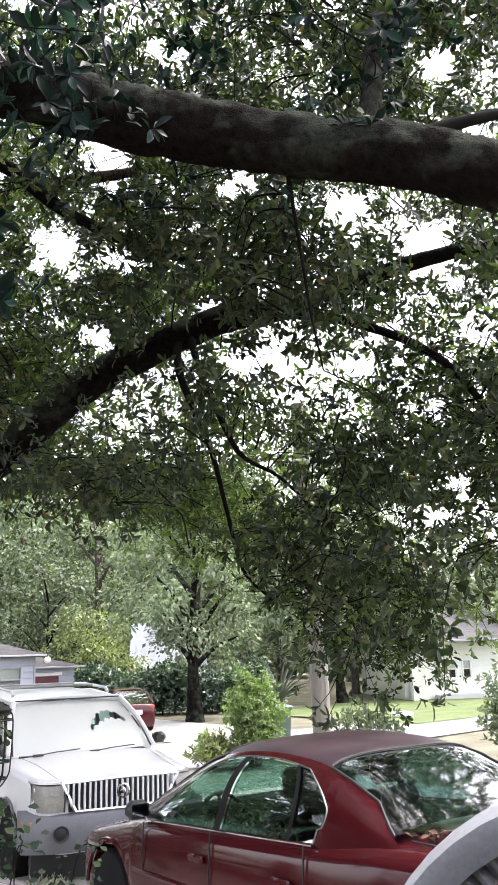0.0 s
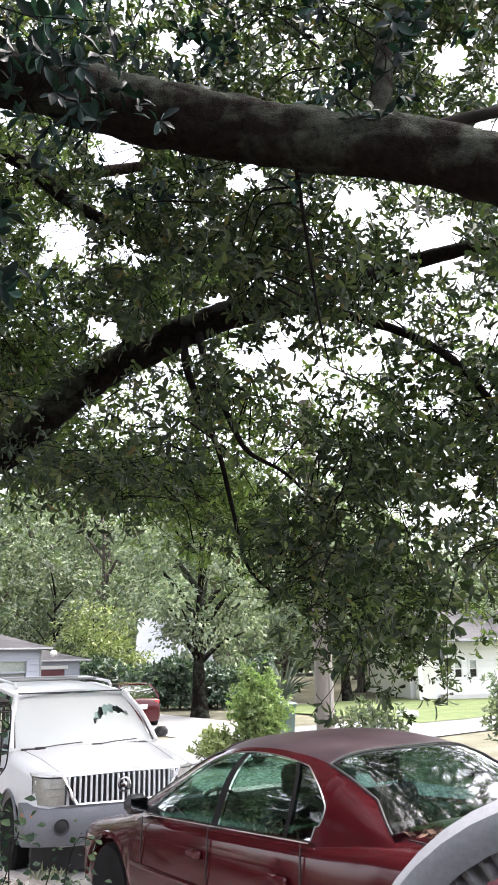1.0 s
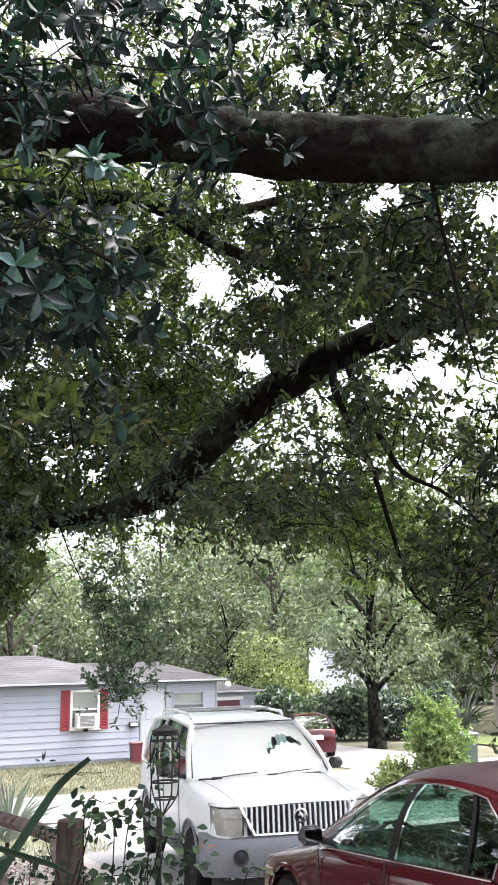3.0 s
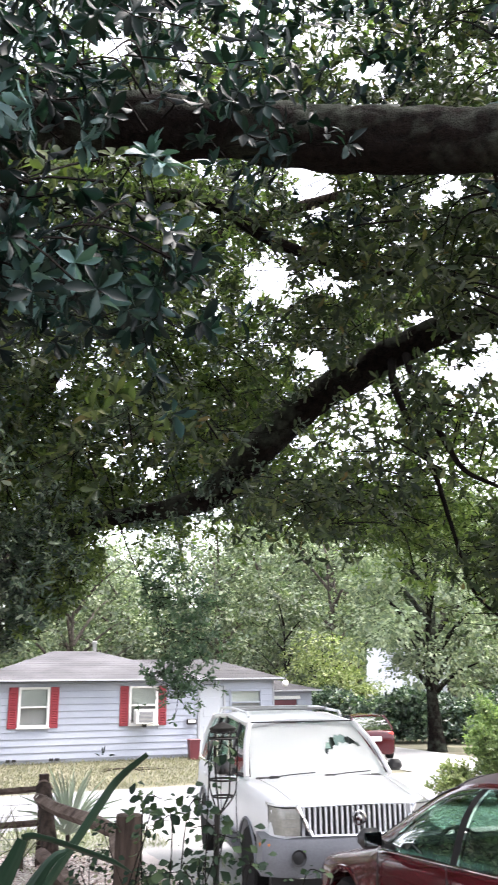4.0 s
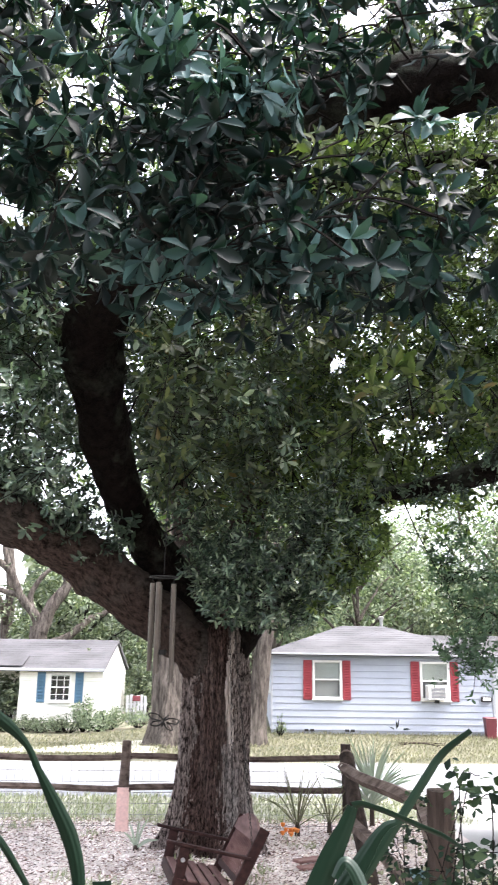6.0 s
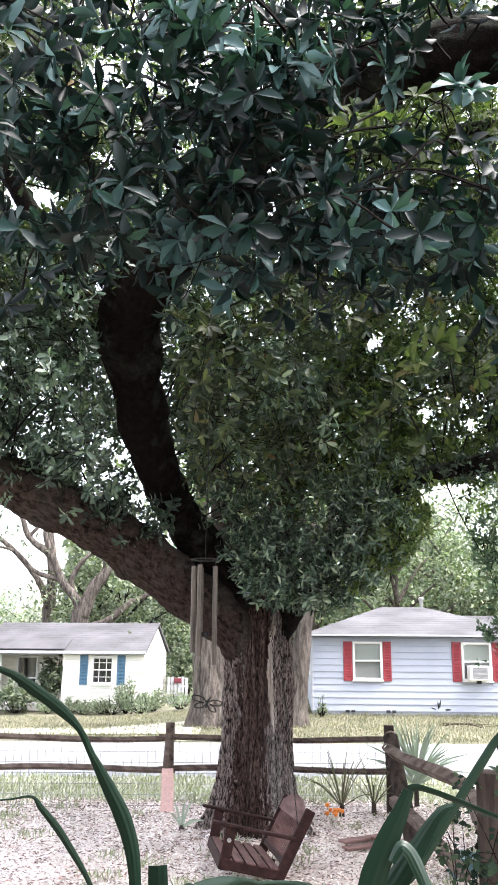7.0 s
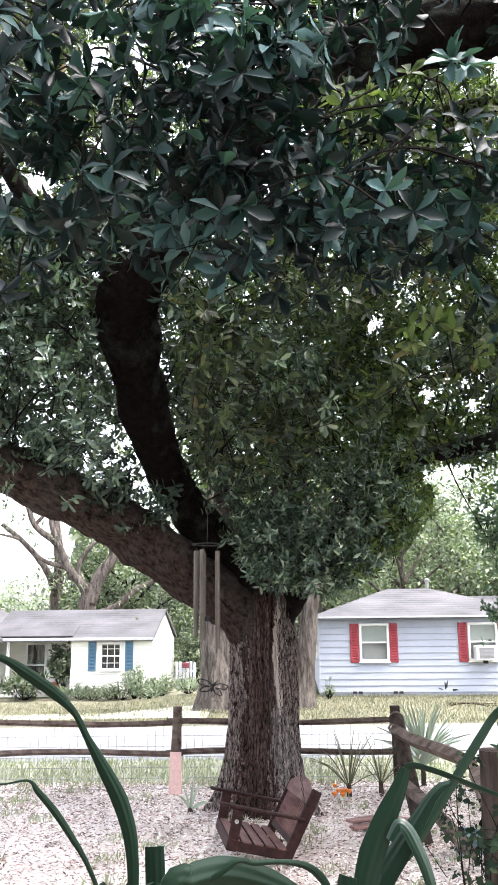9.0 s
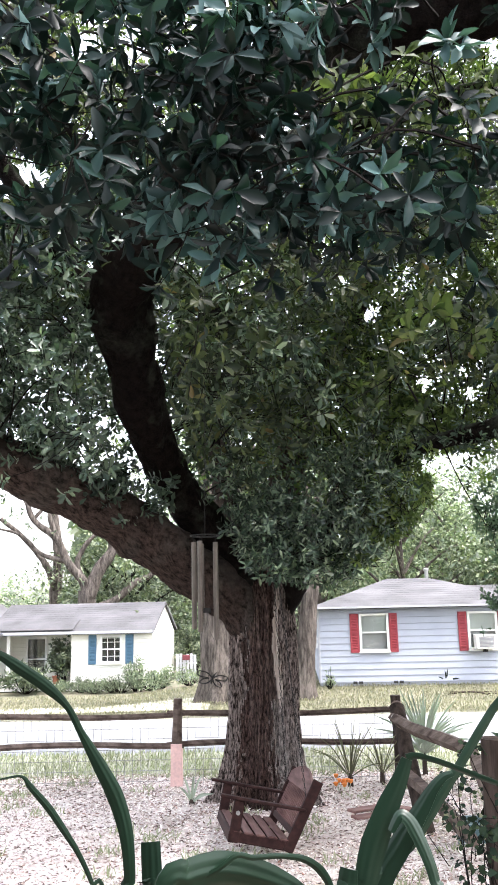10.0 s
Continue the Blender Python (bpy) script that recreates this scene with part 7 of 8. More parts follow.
# a cut-out that stands in for a dark branch reflected in the windscreen
sky_panel.f = [q for q in sky_panel.f if not (66 < q[0] % 111 < 102 and abs((q[0] // 111) / 70 - (0.38 + 0.24 * math.sin(math.pi * ((q[0] % 111) - 66) / 42) + 0.02 * math.sin(q[0] % 111))) < 0.085 * math.sin(math.pi * ((q[0] % 111) - 64) / 40) ** 0.5)]
sky_panel.obj("sky_reflection_panel", M_SKY_PANEL, suv, "white panel standing in for the sky reflected in the windscreen", smooth=True)
seal = Geo()
for side in (-1, 1):
    seal.tube(curve_through([(1.125, side * 0.80, 1.185), (0.78, side * 0.745, 1.475), (0.42, side * 0.645, 1.715)], 6), 0.010, 5)
seal.tube([(0.42 + 0.028 * (1 - k * k), 0.645 * k, 1.718) for k in np.linspace(-1, 1, 13)], 0.009, 5)
seal.obj("windscreen_seal", M_BLACK, suv, smooth=True)
for y0, y1 in ((-0.62, -0.05), (0.02, 0.6)):
    wp = Geo()
    wp.tube([(1.20, y0, 1.17), (1.17, (y0 + y1) / 2, 1.195), (1.13, y1, 1.205)], 0.006, 5)
    wp.box((1.20, y0 + 0.08, 1.175), (0.04, 0.12, 0.03), ch=0.01)
    wp.obj("wiper", M_BLACK, suv)
for side in (-1, 1):
    hs_l = Geo()
    hs_l.tube([(2.3, side * 0.62, 1.072), (1.7, side * 0.66, 1.135), (1.15, side * 0.72, 1.165)], 0.003, 4)
    hs_l.obj("bonnet_seam", M_METAL, suv)

# dark red saloon
sed_m = pose(0.503, 6.006, 0.422, 0, 1.8, 124.6) @ Matrix.Scale(0.976, 4)
sed, cfw, cft = vehicle(
    sed_m, "sedan", "dark red four-door sedan with faded roof and leaf litter", M_CAR, M_CAR, M_CAR_ROOF,
    [(2.44, 0.50, 0.58), (2.36, 0.66, 0.64), (2.1, 0.78, 0.70), (1.55, 0.845, 0.785), (1.15, 0.862, 0.855), (0.95, 0.868, 0.895), (0, 0.88, 0.93), (-1.0, 0.88, 0.97), (-1.4, 0.868, 1.0), (-1.9, 0.83, 1.01), (-2.15, 0.77, 0.99), (-2.24, 0.70, 0.86)],
    0.20, (1.53, -1.22), 0.31, M_METAL,
    dict(wind_base=(1.06, 0.93), wind_top=(0.30, 1.385), rear_top=(-0.85, 1.375), rear_base=(-1.44, 1.03), wb=0.825, wt=0.60, roof=1.43, belt=0.93, tail=0.92, hull=True, line_x=(1.10, 0.72, 0.30, -0.22, -0.80, -1.2, -1.54), line_z=(0.93, 1.18, 1.385, 1.44, 1.385, 1.22, 1.035),
         posts=[(0.02, -0.06, 0.07)], panes=[((0.86, 0.28), (0.02, -0.06)), ((0.0, -0.08), (-0.92, -0.60))],
         quarter=((-0.92, -0.60), (-1.5, -0.72)), post_mat=M_BLACK, trim=(0.9, -0.92), back=0.50, mirror_mat=M_BLACK, mirror_up=0.05), M_GLASS_CAR, M_GLASS_CAR)
# trim round the side windows, seams, handles, lamps
for side in (-1, 1):
    for xx, top in ((0.92, 0.88), (0.02, 0.92), (-0.92, 0.96)):
        s = Geo()
        s.tube([(xx, side * (cfw(xx) - 0.008), top), (xx + 0.02, side * (cfw(xx) + 0.003), 0.65), (xx + 0.05, side * (cfw(xx) - 0.02), 0.3)], 0.005, 4)
        s.obj("door_seam", M_BLACK, sed)
    for hx in (0.18, -0.72):
        Geo().box((hx, side * (cfw(hx) + 0.008), 0.75), (0.17, 0.03, 0.05), ch=0.012).obj("door_handle", M_CAR, sed, smooth=True)
    Geo().box((2.28, side * 0.58, 0.56), (0.16, 0.16, 0.09), m=Euler((0, 0, -side * 0.5)).to_matrix(), ch=0.03).obj("headlight", M_LAMP, sed, smooth=True)
    Geo().box((-2.20, side * 0.60, 0.82), (0.08, 0.30, 0.12), ch=0.02).obj("tail_light", M_TAIL, sed, smooth=True)
    Geo().tube([(1.1, side * 0.862, 0.56), (0.9, side * 0.872, 0.56), (-1.0, side * 0.886, 0.57), (-1.9, side * 0.84, 0.58)], 0.014, 5).obj("side_moulding", M_CAR, sed, smooth=True)
bb = Geo()
bb.tube([(-2.10, -0.80, 0.5), (-2.26, -0.6, 0.5), (-2.30, 0, 0.5), (-2.26, 0.6, 0.5), (-2.10, 0.80, 0.5)], 0.11, 8)
bb.obj("rear_bumper", M_CAR, sed, smooth=True)
lid = Geo()
lid.tube(curve_through([(-1.56, -0.70, 1.035), (-1.9, -0.72, 1.035), (-2.14, -0.66, 1.0), (-2.16, 0, 1.02), (-2.14, 0.66, 1.0), (-1.9, 0.72, 1.035), (-1.56, 0.70, 1.035)], 5), 0.005, 4)
lid.obj("boot_seam", M_BLACK, sed)
# leaf litter gathered along the foot of the rear window
rng = np.random.default_rng(17)
n = 260
k_ = rng.uniform(-1, 1, n)
pos = np.stack([-1.60 - 0.07 * (1 - k_ ** 2) + rng.normal(size=n) * 0.025, k_ * 0.70, 1.045 + rng.uniform(0, 0.02, n)], -1)
v, f = leaf_arrays(pos, rng.normal(size=(n, 3)) * np.array((1, 1, 0.4)), np.tile((0, 0, 1.0), (n, 1)) + rng.normal(size=(n, 3)) * 0.5, rng.uniform(0.03, 0.08, n), rng.uniform(0.015, 0.03, n), LEAF_PLAIN)
big_mesh("leaf_litter", v, f, M_DRY_LEAF, sed, "dry leaves along the foot of the rear window", kind="stuff")

# far red car parked beyond
fc_m = pose(-4.15, 28.4, 0.0, 0, 0, 112) @ Matrix.Scale(0.86, 4)
fcar, w_, t_ = vehicle(
    fc_m, "hatchback", "small red hatchback parked across the street", M_CAR, M_CAR, M_CAR,
    [(1.9, 0.55, 0.66), (1.7, 0.74, 0.74), (0.9, 0.80, 0.94), (0, 0.82, 0.98), (-1.4, 0.82, 1.0), (-1.85, 0.76, 0.98), (-1.95, 0.7, 0.8)],
    0.2, (1.15, -1.2), 0.3, M_METAL,
    dict(wind_base=(0.9, 0.96), wind_top=(0.25, 1.42), rear_top=(-1.1, 1.44), rear_base=(-1.80, 1.0), wb=0.76, wt=0.58, roof=1.49, belt=0.98,
         posts=[(0.0, -0.05, 0.08), (-0.9, -0.85, 0.1)], panes=[((0.8, 0.2), (0.0, -0.05)), ((0.0, -0.05), (-0.9, -0.85))], quarter=((-0.9, -0.85), (-1.4, -1.1)),
         post_mat=M_BLACK, trim=(0.8, -0.9), back=0.5, mirror_mat=M_CAR), M_GLASS_CAR, M_GLASS_CAR)
for side in (-1, 1):
    Geo().box((-1.86, side * 0.62, 0.86), (0.12, 0.2, 0.2), ch=0.03).obj("tail_light", M_TAIL, fcar, smooth=True)
Geo().box((-1.97, 0, 0.72), (0.03, 0.50, 0.16), ch=0.01).obj("plate", M_WHITE, fcar, "blank pale plate")


# ---- fence, swing, poles and plants ----
def fence_post(parent, s, d, h, w, lean=(0, 0), mat=None, seed=0):
    p = sd(s, d)
    g = Geo()
    pts = [p + Vector((0, 0, -0.1)), p + Vector((lean[0] * 0.5, lean[1] * 0.5, h * 0.5)), p + Vector((lean[0], lean[1], h))]
    g.tube(curve_through(pts, 5), w, 8, 0.18, seed)
    return g.obj("post", mat or M_WOOD, parent, smooth=True)


def fence_rail(parent, a, b, w, seed=0, label=""):
    a, b = Vector(a), Vector(b)
    pts = [a.lerp(b, t) + Vector((0, 0, 0.02 * math.sin(6 * t + seed))) for t in (0, 0.2, 0.4, 0.6, 0.8, 1.0)]
    g = Geo()
    g.tube(curve_through(pts, 3), [w * k for k in [0.75, 0.95] + [1.0] * 12 + [0.95, 0.7]], 5, 0.12, seed * 3.3, 0.85)
    return g.obj("rail", M_RAIL, parent, label)


FD = 12.35
fence = thing("fence", Matrix(), "weathered two-rail split-rail fence along the street", "fence")
S0 = -0.93
for k, s in enumerate((S0 - 9.3, S0 - 6.2, S0 - 3.1, S0)):
    fence_post(fence, s, FD, 1.18, 0.068, (0.01 * k, 0.02), M_RAIL, seed=k * 2.0)
fence_post(fence, S0 + 3.10, FD, 1.16, 0.07, (0.0, 0.0), seed=9.0)
for k in range(4):
    s = S0 - 9.3 + 3.1 * k
    for z, dd in ((0.97, 0.03), (0.58, -0.02)):
        fence_rail(fence, sd(s - 0.12, FD + dd, z), sd(s + 3.22, FD + dd, z - 0.01), 0.047, k + z * 5)
# wire mesh on the fence
wm = Geo()
for k in range(7):
    wm.tube([sd(S0 - 9.3, FD + 0.07, 0.08 + 0.14 * k), sd(S0 + 3.1, FD + 0.07, 0.08 + 0.14 * k)], 0.0042, 3)
s = S0 - 9.3
while s < S0 + 3.1:
    wm.tube([sd(s, FD + 0.07, 0.03), sd(s, FD + 0.07, 0.95)], 0.0038, 3)
    s += 0.11
wm.obj("wire_mesh", M_METAL, fence)
# pink sleeve on the foot of one post
sl = thing("post_sleeve", pose(*sd(S0 + 0.02, FD - 0.02), 0, 0, ROAD_YAW), "faded pink plastic sleeve round a fence post's foot", "sleeve")
Geo().loft([[(-0.08 * k, -0.08 * k, z), (0.08 * k, -0.08 * k, z), (0.08 * k, 0.08 * k, z), (-0.08 * k, 0.08 * k, z)] for k, z in ((1.05, 0.0), (1.0, 0.2), (0.96, 0.58))]).obj("tube", M_PINK, sl)

# leaning corner post and old rails running back to the yard
old = thing("old_fence", Matrix(), "leaning old log posts and rails of a broken fence", "fence")
g = Geo()
g.tube(curve_through([(-4.32, 8.78, -0.1), (-4.72, 9.18, 0.62), (-5.06, 9.56, 1.19)], 5), 0.095, 12, 0.16, 4.0)
g.obj("post", M_WOOD, old, "thick leaning log post with a cut end", smooth=True)
g = Geo()
g.tube([(-5.035, 9.53, 1.185), (-5.066, 9.567, 1.205)], [0.075, 0.07], 12)
g.obj("cut_end", M_RAIL, old)
g = Geo()
g.tube([(-4.99, 9.37, 1.08), (-4.97, 9.34, 1.085)], 0.05, 10)
g.obj("rail_end", M_CREAM, old)
fence_rail(old, (-5.05, 9.42, 1.09), (-3.42, 8.0, 1.00), 0.075, 3)
fence_rail(old, (-4.75, 9.0, 0.62), (-3.2, 7.4, 0.42), 0.07, 5)
fence_rail(old, (-3.42, 8.0, 0.98), (-2.35, 5.9, 1.05), 0.065, 8)
g = Geo()
g.tube(curve_through([(-2.30, 5.80, -0.1), (-2.31, 5.80, 0.8), (-2.29, 5.79, 1.50)], 4), 0.082, 10, 0.2, 7.0)
g.obj("post", M_WOOD, old, smooth=True)


def plank(g, a, b, w, t, up):
    """A plank from a to b, w wide, t thick, its face towards up."""
    a, b, up = Vector(a), Vector(b), Vector(up)
    x = (b - a).normalized()
    y = up.cross(x).normalized()
    z = x.cross(y)
    m = Matrix((x, y, z)).transposed()
    return g.box((a + b) / 2, ((b - a).length, w, t), m=m, ch=0.008)


# the porch swing that hangs askew: local x along the bench, y towards its back
sw_m = pose(-5.54, 7.38, 0.24, 0, 0, -45) @ Euler((radians(-12), radians(-4), 0)).to_matrix().to_4x4()
swing = thing("porch_swing", sw_m, "red-brown slatted wooden porch swing hanging askew", "swing")
SW = 0.64   # half length of the seat
for k in range(5):
    g = Geo()
    plank(g, (-SW, -0.26 + 0.115 * k, 0.0), (SW, -0.26 + 0.115 * k, 0.0), 0.09, 0.022, (0, 0, 1))
    g.obj("seat_slat", M_SWING_LIT, swing, "slat in the lighter wood colour that paints it as lit")
for x in (-SW + 0.03, 0.0, SW - 0.03):
    g = Geo()
    plank(g, (x, -0.32, -0.05), (x, 0.30, -0.05), 0.09, 0.035, (1, 0, 0))
    g.obj("seat_rail", M_SWING_SHADED, swing)
for x in (-SW + 0.02, SW - 0.02):
    g = Geo()
    plank(g, (x, 0.24, -0.10), (x, 0.44, 0.56), 0.10, 0.04, (1, 0, 0))
    g.obj("back_post", M_SWING_SHADED, swing)
    g = Geo()
    plank(g, (x, -0.28, -0.10), (x, -0.28, 0.27), 0.10, 0.04, (1, 0, 0))
    g.obj("arm_post", M_SWING_SHADED, swing)
    g = Geo()
    plank(g, (x, -0.47, 0.285), (x, 0.36, 0.285), 0.11, 0.028, (0, 0, 1))
    g.obj("armrest", M_SWING_SHADED, swing)
    g = Geo()
    g.lathe([(0.004, -0.012), (0.02, -0.012), (0.02, 0.012), (0.004, 0.012)], (x + math.copysign(0.025, x), -0.28, 0.16), 10, Euler((0, radians(90), 0)).to_matrix())
    g.obj("bolt", M_METAL, swing)
for k in range(15):
    x = -SW + 0.10 + (2 * SW - 0.20) * k / 14
    g = Geo()
    plank(g, (x, 0.26, 0.04), (x, 0.39, 0.47), 0.024, 0.014, (0, -1, 0.2))
    g.obj("back_slat", M_SWING_LIT, swing)
crest = Geo()
poly = [(-SW + 0.05, 0)] + [(-SW + 0.05 + (2 * SW - 0.1) * k / 12, 0.10 + 0.11 * math.sin(math.pi * k / 12)) for k in range(13)] + [(SW - 0.05, 0)]
crest.prism(poly, Matrix.Translation((0, 0.38, 0.42)) @ Euler((radians(73), 0, 0)).to_matrix().to_4x4(), 0.03)
crest.obj("crest_rail", M_SWING_LIT, swing, "arched crest board")
g = Geo()
plank(g, (-SW + 0.05, 0.27, 0.07), (SW - 0.05, 0.27, 0.07), 0.06, 0.03, (0, -1, 0.2))
g.obj("back_rail", M_SWING_SHADED, swing)
g = Geo()
plank(g, (-SW, -0.32, -0.05), (SW, -0.32, -0.05), 0.10, 0.03, (0, 1, 0))
g.obj("front_apron", M_SWING_SHADED, swing)
# its chains up to the limb
LINK = Geo()
LINK.tube([(0.010 * math.cos(a), 0, 0.020 * math.sin(a)) for a in np.linspace(0, 2 * math.pi, 9)], 0.0035, 4)
link_me = LINK.obj("chain_link", M_IRON, swing)
link_me.matrix_basis = Matrix.Translation((SW - 0.02, -0.28, 0.32))
inv = sw_m.inverted()
for a, b in ((sw_m @ Vector((SW - 0.02, 0.36, 0.34)), Vector((-5.75, 8.05, 3.4))), (sw_m @ Vector((-SW + 0.02, 0.36, 0.34)), Vector((-5.75, 8.05, 3.4)))):
    n = 70
    for k in range(n):
        p = a.lerp(b, k / n)
        q = (b - a).to_track_quat("Z", "X").to_matrix().to_4x4() @ Matrix.Rotation(math.pi / 2 * (k % 2), 4, "Z")
        share("chain_link", link_me.data, inv @ (Matrix.Translation(p) @ q), swing)

# wind chimes hanging from the limb
ch = thing("wind_chimes", pose(-4.63, 5.615, 2.985), "wind chimes with long dull metal tubes", "wind chimes")
g = Geo()
g.tube([(0, 0, 0.0), (0.02, 0, 1.4), (-0.05, 0.1, 3.2)], 0.003, 4)
g.obj("cord", M_IRON, ch)
Geo().tube([(0.12 * math.cos(a), 0.12 * math.sin(a), 0) for a in np.linspace(0, 2 * math.pi, 24)], 0.006, 6).obj("ring", M_IRON, ch)
for k, (a, top, ln) in enumerate(((2.6, 0.06, 0.66), (3.5, 0.05, 0.72), (0.2, 0.06, 0.80), (1.2, 0.07, 0.56), (5.0, 0.05, 0.74))):
    x, y = 0.10 * math.cos(a), 0.10 * math.sin(a)
    g = Geo()
    g.tube([(x, y, -top), (x, y, -top - ln)], 0.021, 12)
    g.obj("chime_tube", M_CHIME, ch, smooth=True)
    g = Geo()
    g.tube([(x, y, 0), (x, y, -top)], 0.0025, 3)
    g.obj("thread", M_IRON, ch)
Geo().lathe([(0.005, -0.02), (0.045, -0.02), (0.045, 0.02), (0.005, 0.02)], (0, 0, -0.62), 14).obj("clapper", M_IRON, ch)

# wire butterfly hanging in front of the trunk
wb_ = thing("wire_ornament", pose(-5.94, 7.20, 1.67, 8, 14, 62) @ Matrix.Diagonal((0.62, 0.62, 0.42, 1)), "black bent-wire butterfly garden ornament", "ornament")
for sx in (-1, 1):
    g = Geo()
    g.tube(curve_through([(0, 0, 0), (sx * 0.12, 0.02, 0.10), (sx * 0.27, 0.03, 0.09), (sx * 0.24, 0.02, -0.01), (sx * 0.06, 0, -0.02), (sx * 0.16, 0.01, -0.07), (sx * 0.20, 0.01, -0.17), (sx * 0.08, 0, -0.15), (0, 0, -0.02)], 5), 0.015, 6)
    g.obj("wing", M_IRON, wb_, smooth=True)
g = Geo()
g.tube([(0, 0, -0.14), (0, 0, 0.04), (0.05, 0, 0.16)], [0.014, 0.024, 0.005], 6)
g.obj("body", M_IRON, wb_, smooth=True)
g = Geo()
g.tube([(0, 0, 0.04), (-0.1, 0.1, 0.9), (-0.6, 0.5, 1.9)], 0.0025, 3)
g.obj("cord", M_IRON, wb_)

# utility pole
pl = thing("utility_pole", pose(1.27, 15.15, 0.0), "weathered grey wooden utility pole", "pole")
g = Geo()
g.tube([(0.02, 0, -0.2), (0, 0, 2.4), (-0.10, 0, 4.8), (-0.16, 0, 6.9)], [0.17, 0.165, 0.15, 0.14], 18, 0.04, 1.0)
g.obj("shaft", M_POLE, pl, smooth=True)
g = Geo()
g.box((-0.13, -0.18, 5.7), (0.5, 0.26, 0.10), ch=0.01)
g.obj("bracket", M_METAL, pl)
g = Geo()
g.tube([(0.12, -0.13, 0.1), (0.05, -0.14, 5.5)], 0.012, 5)
g.obj("conduit", M_METAL, pl)

# wheeled refuse bin
bn = thing("refuse_bin", pose(0.68, 20.6, 0.0, 0, 0, 12), "grey-green wheeled refuse bin with lid", "bin")
Geo().loft([[(-0.27 * k, -0.30 * k, z), (0.27 * k, -0.30 * k, z), (0.27 * k, 0.30 * k, z), (-0.27 * k, 0.30 * k, z)] for k, z in ((0.78, 0.02), (0.9, 0.5), (1.0, 1.0))]).obj("tub", M_BIN, bn)
Geo().box((0, -0.02, 1.05), (0.60, 0.70, 0.09), ch=0.03).obj("lid", M_BIN, bn, smooth=True)
for sx in (-1, 1):
    Geo().lathe([(0.01, -0.03), (0.12, -0.03), (0.12, 0.03), (0.01, 0.03)], (sx * 0.22, 0.28, 0.12), 16, Euler((0, radians(90), 0)).to_matrix()).obj("wheel", M_RUBBER, bn)
Geo().tube([(-0.2, 0.33, 0.98), (0.2, 0.33, 0.98)], 0.02, 6).obj("handle", M_BLACK, bn)


# ---- strap-leaved plants ----
def strap_leaf(rows, fold=0.22, turn=0.0):
    """A long strap leaf through rows of (x, y, z, half width), ribbed along its length, its face turned to the camera.
    """
    line = curve_through([r[:3] for r in rows], 6)
    wide = np.interp(np.linspace(0, len(rows) - 1, len(line)), range(len(rows)), [r[3] for r in rows])
    g = Geo()
    n = len(line)
    for i, p in enumerate(line):
        t = (line[min(i + 1, n - 1)] - line[max(i - 1, 0)]).normalized()
        away = (p - Vector((0, 0.35, 2.34))).normalized()
        side = Matrix.Rotation(turn, 3, t) @ t.cross(away).normalized()
        nn = side.cross(t)
        row = []
        for c in range(15):
            u = c / 7 - 1
            row.append(p + side * (wide[i] * u) + nn * (fold * wide[i] * abs(u) ** 1.3 + 0.022 * wide[i] * math.sin(1.5 * c)))
        th = nn * min(0.002, 0.15 * wide[i])
        g.v += row + [q - th for q in row]
    for i in range(n - 1):
        a, b = i * 30, (i + 1) * 30
        for k in range(14):
            g.f.append((a + k, a + k + 1, b + k + 1, b + k))
            g.f.append((a + 15 + k + 1, a + 15 + k, b + 15 + k, b + 15 + k + 1))
        g.f.append((a, b, b + 15, a + 15))
        g.f.append((a + 14, a + 29, b + 29, b + 14))
    for a in (0, (n - 1) * 30):
        for k in range(14):
            g.f.append((a + k, a + 15 + k, a + 16 + k, a + k + 1))
    return g


def strap_plant(x, y, leaves, label):
    ob = thing("strap_lily", pose(x, y, lie(x, y)), label, "plant", "strap-leaved lilies by the porch")
    inv_m = ob.matrix_basis.inverted()
    g = Geo()
    g.lathe([(0.01, -0.02), (0.10, 0.0), (0.09, 0.35), (0.06, 0.8), (0.02, 0.9)], n=12)
    g.obj("stem", M_STRAP, ob, smooth=True)
    for rows, fold, turn in leaves:
        leaf = strap_leaf(rows, fold, turn)
        leaf.v = [inv_m @ q for q in leaf.v]
        leaf.obj("blade", M_STRAP, ob, smooth=True)
    return ob


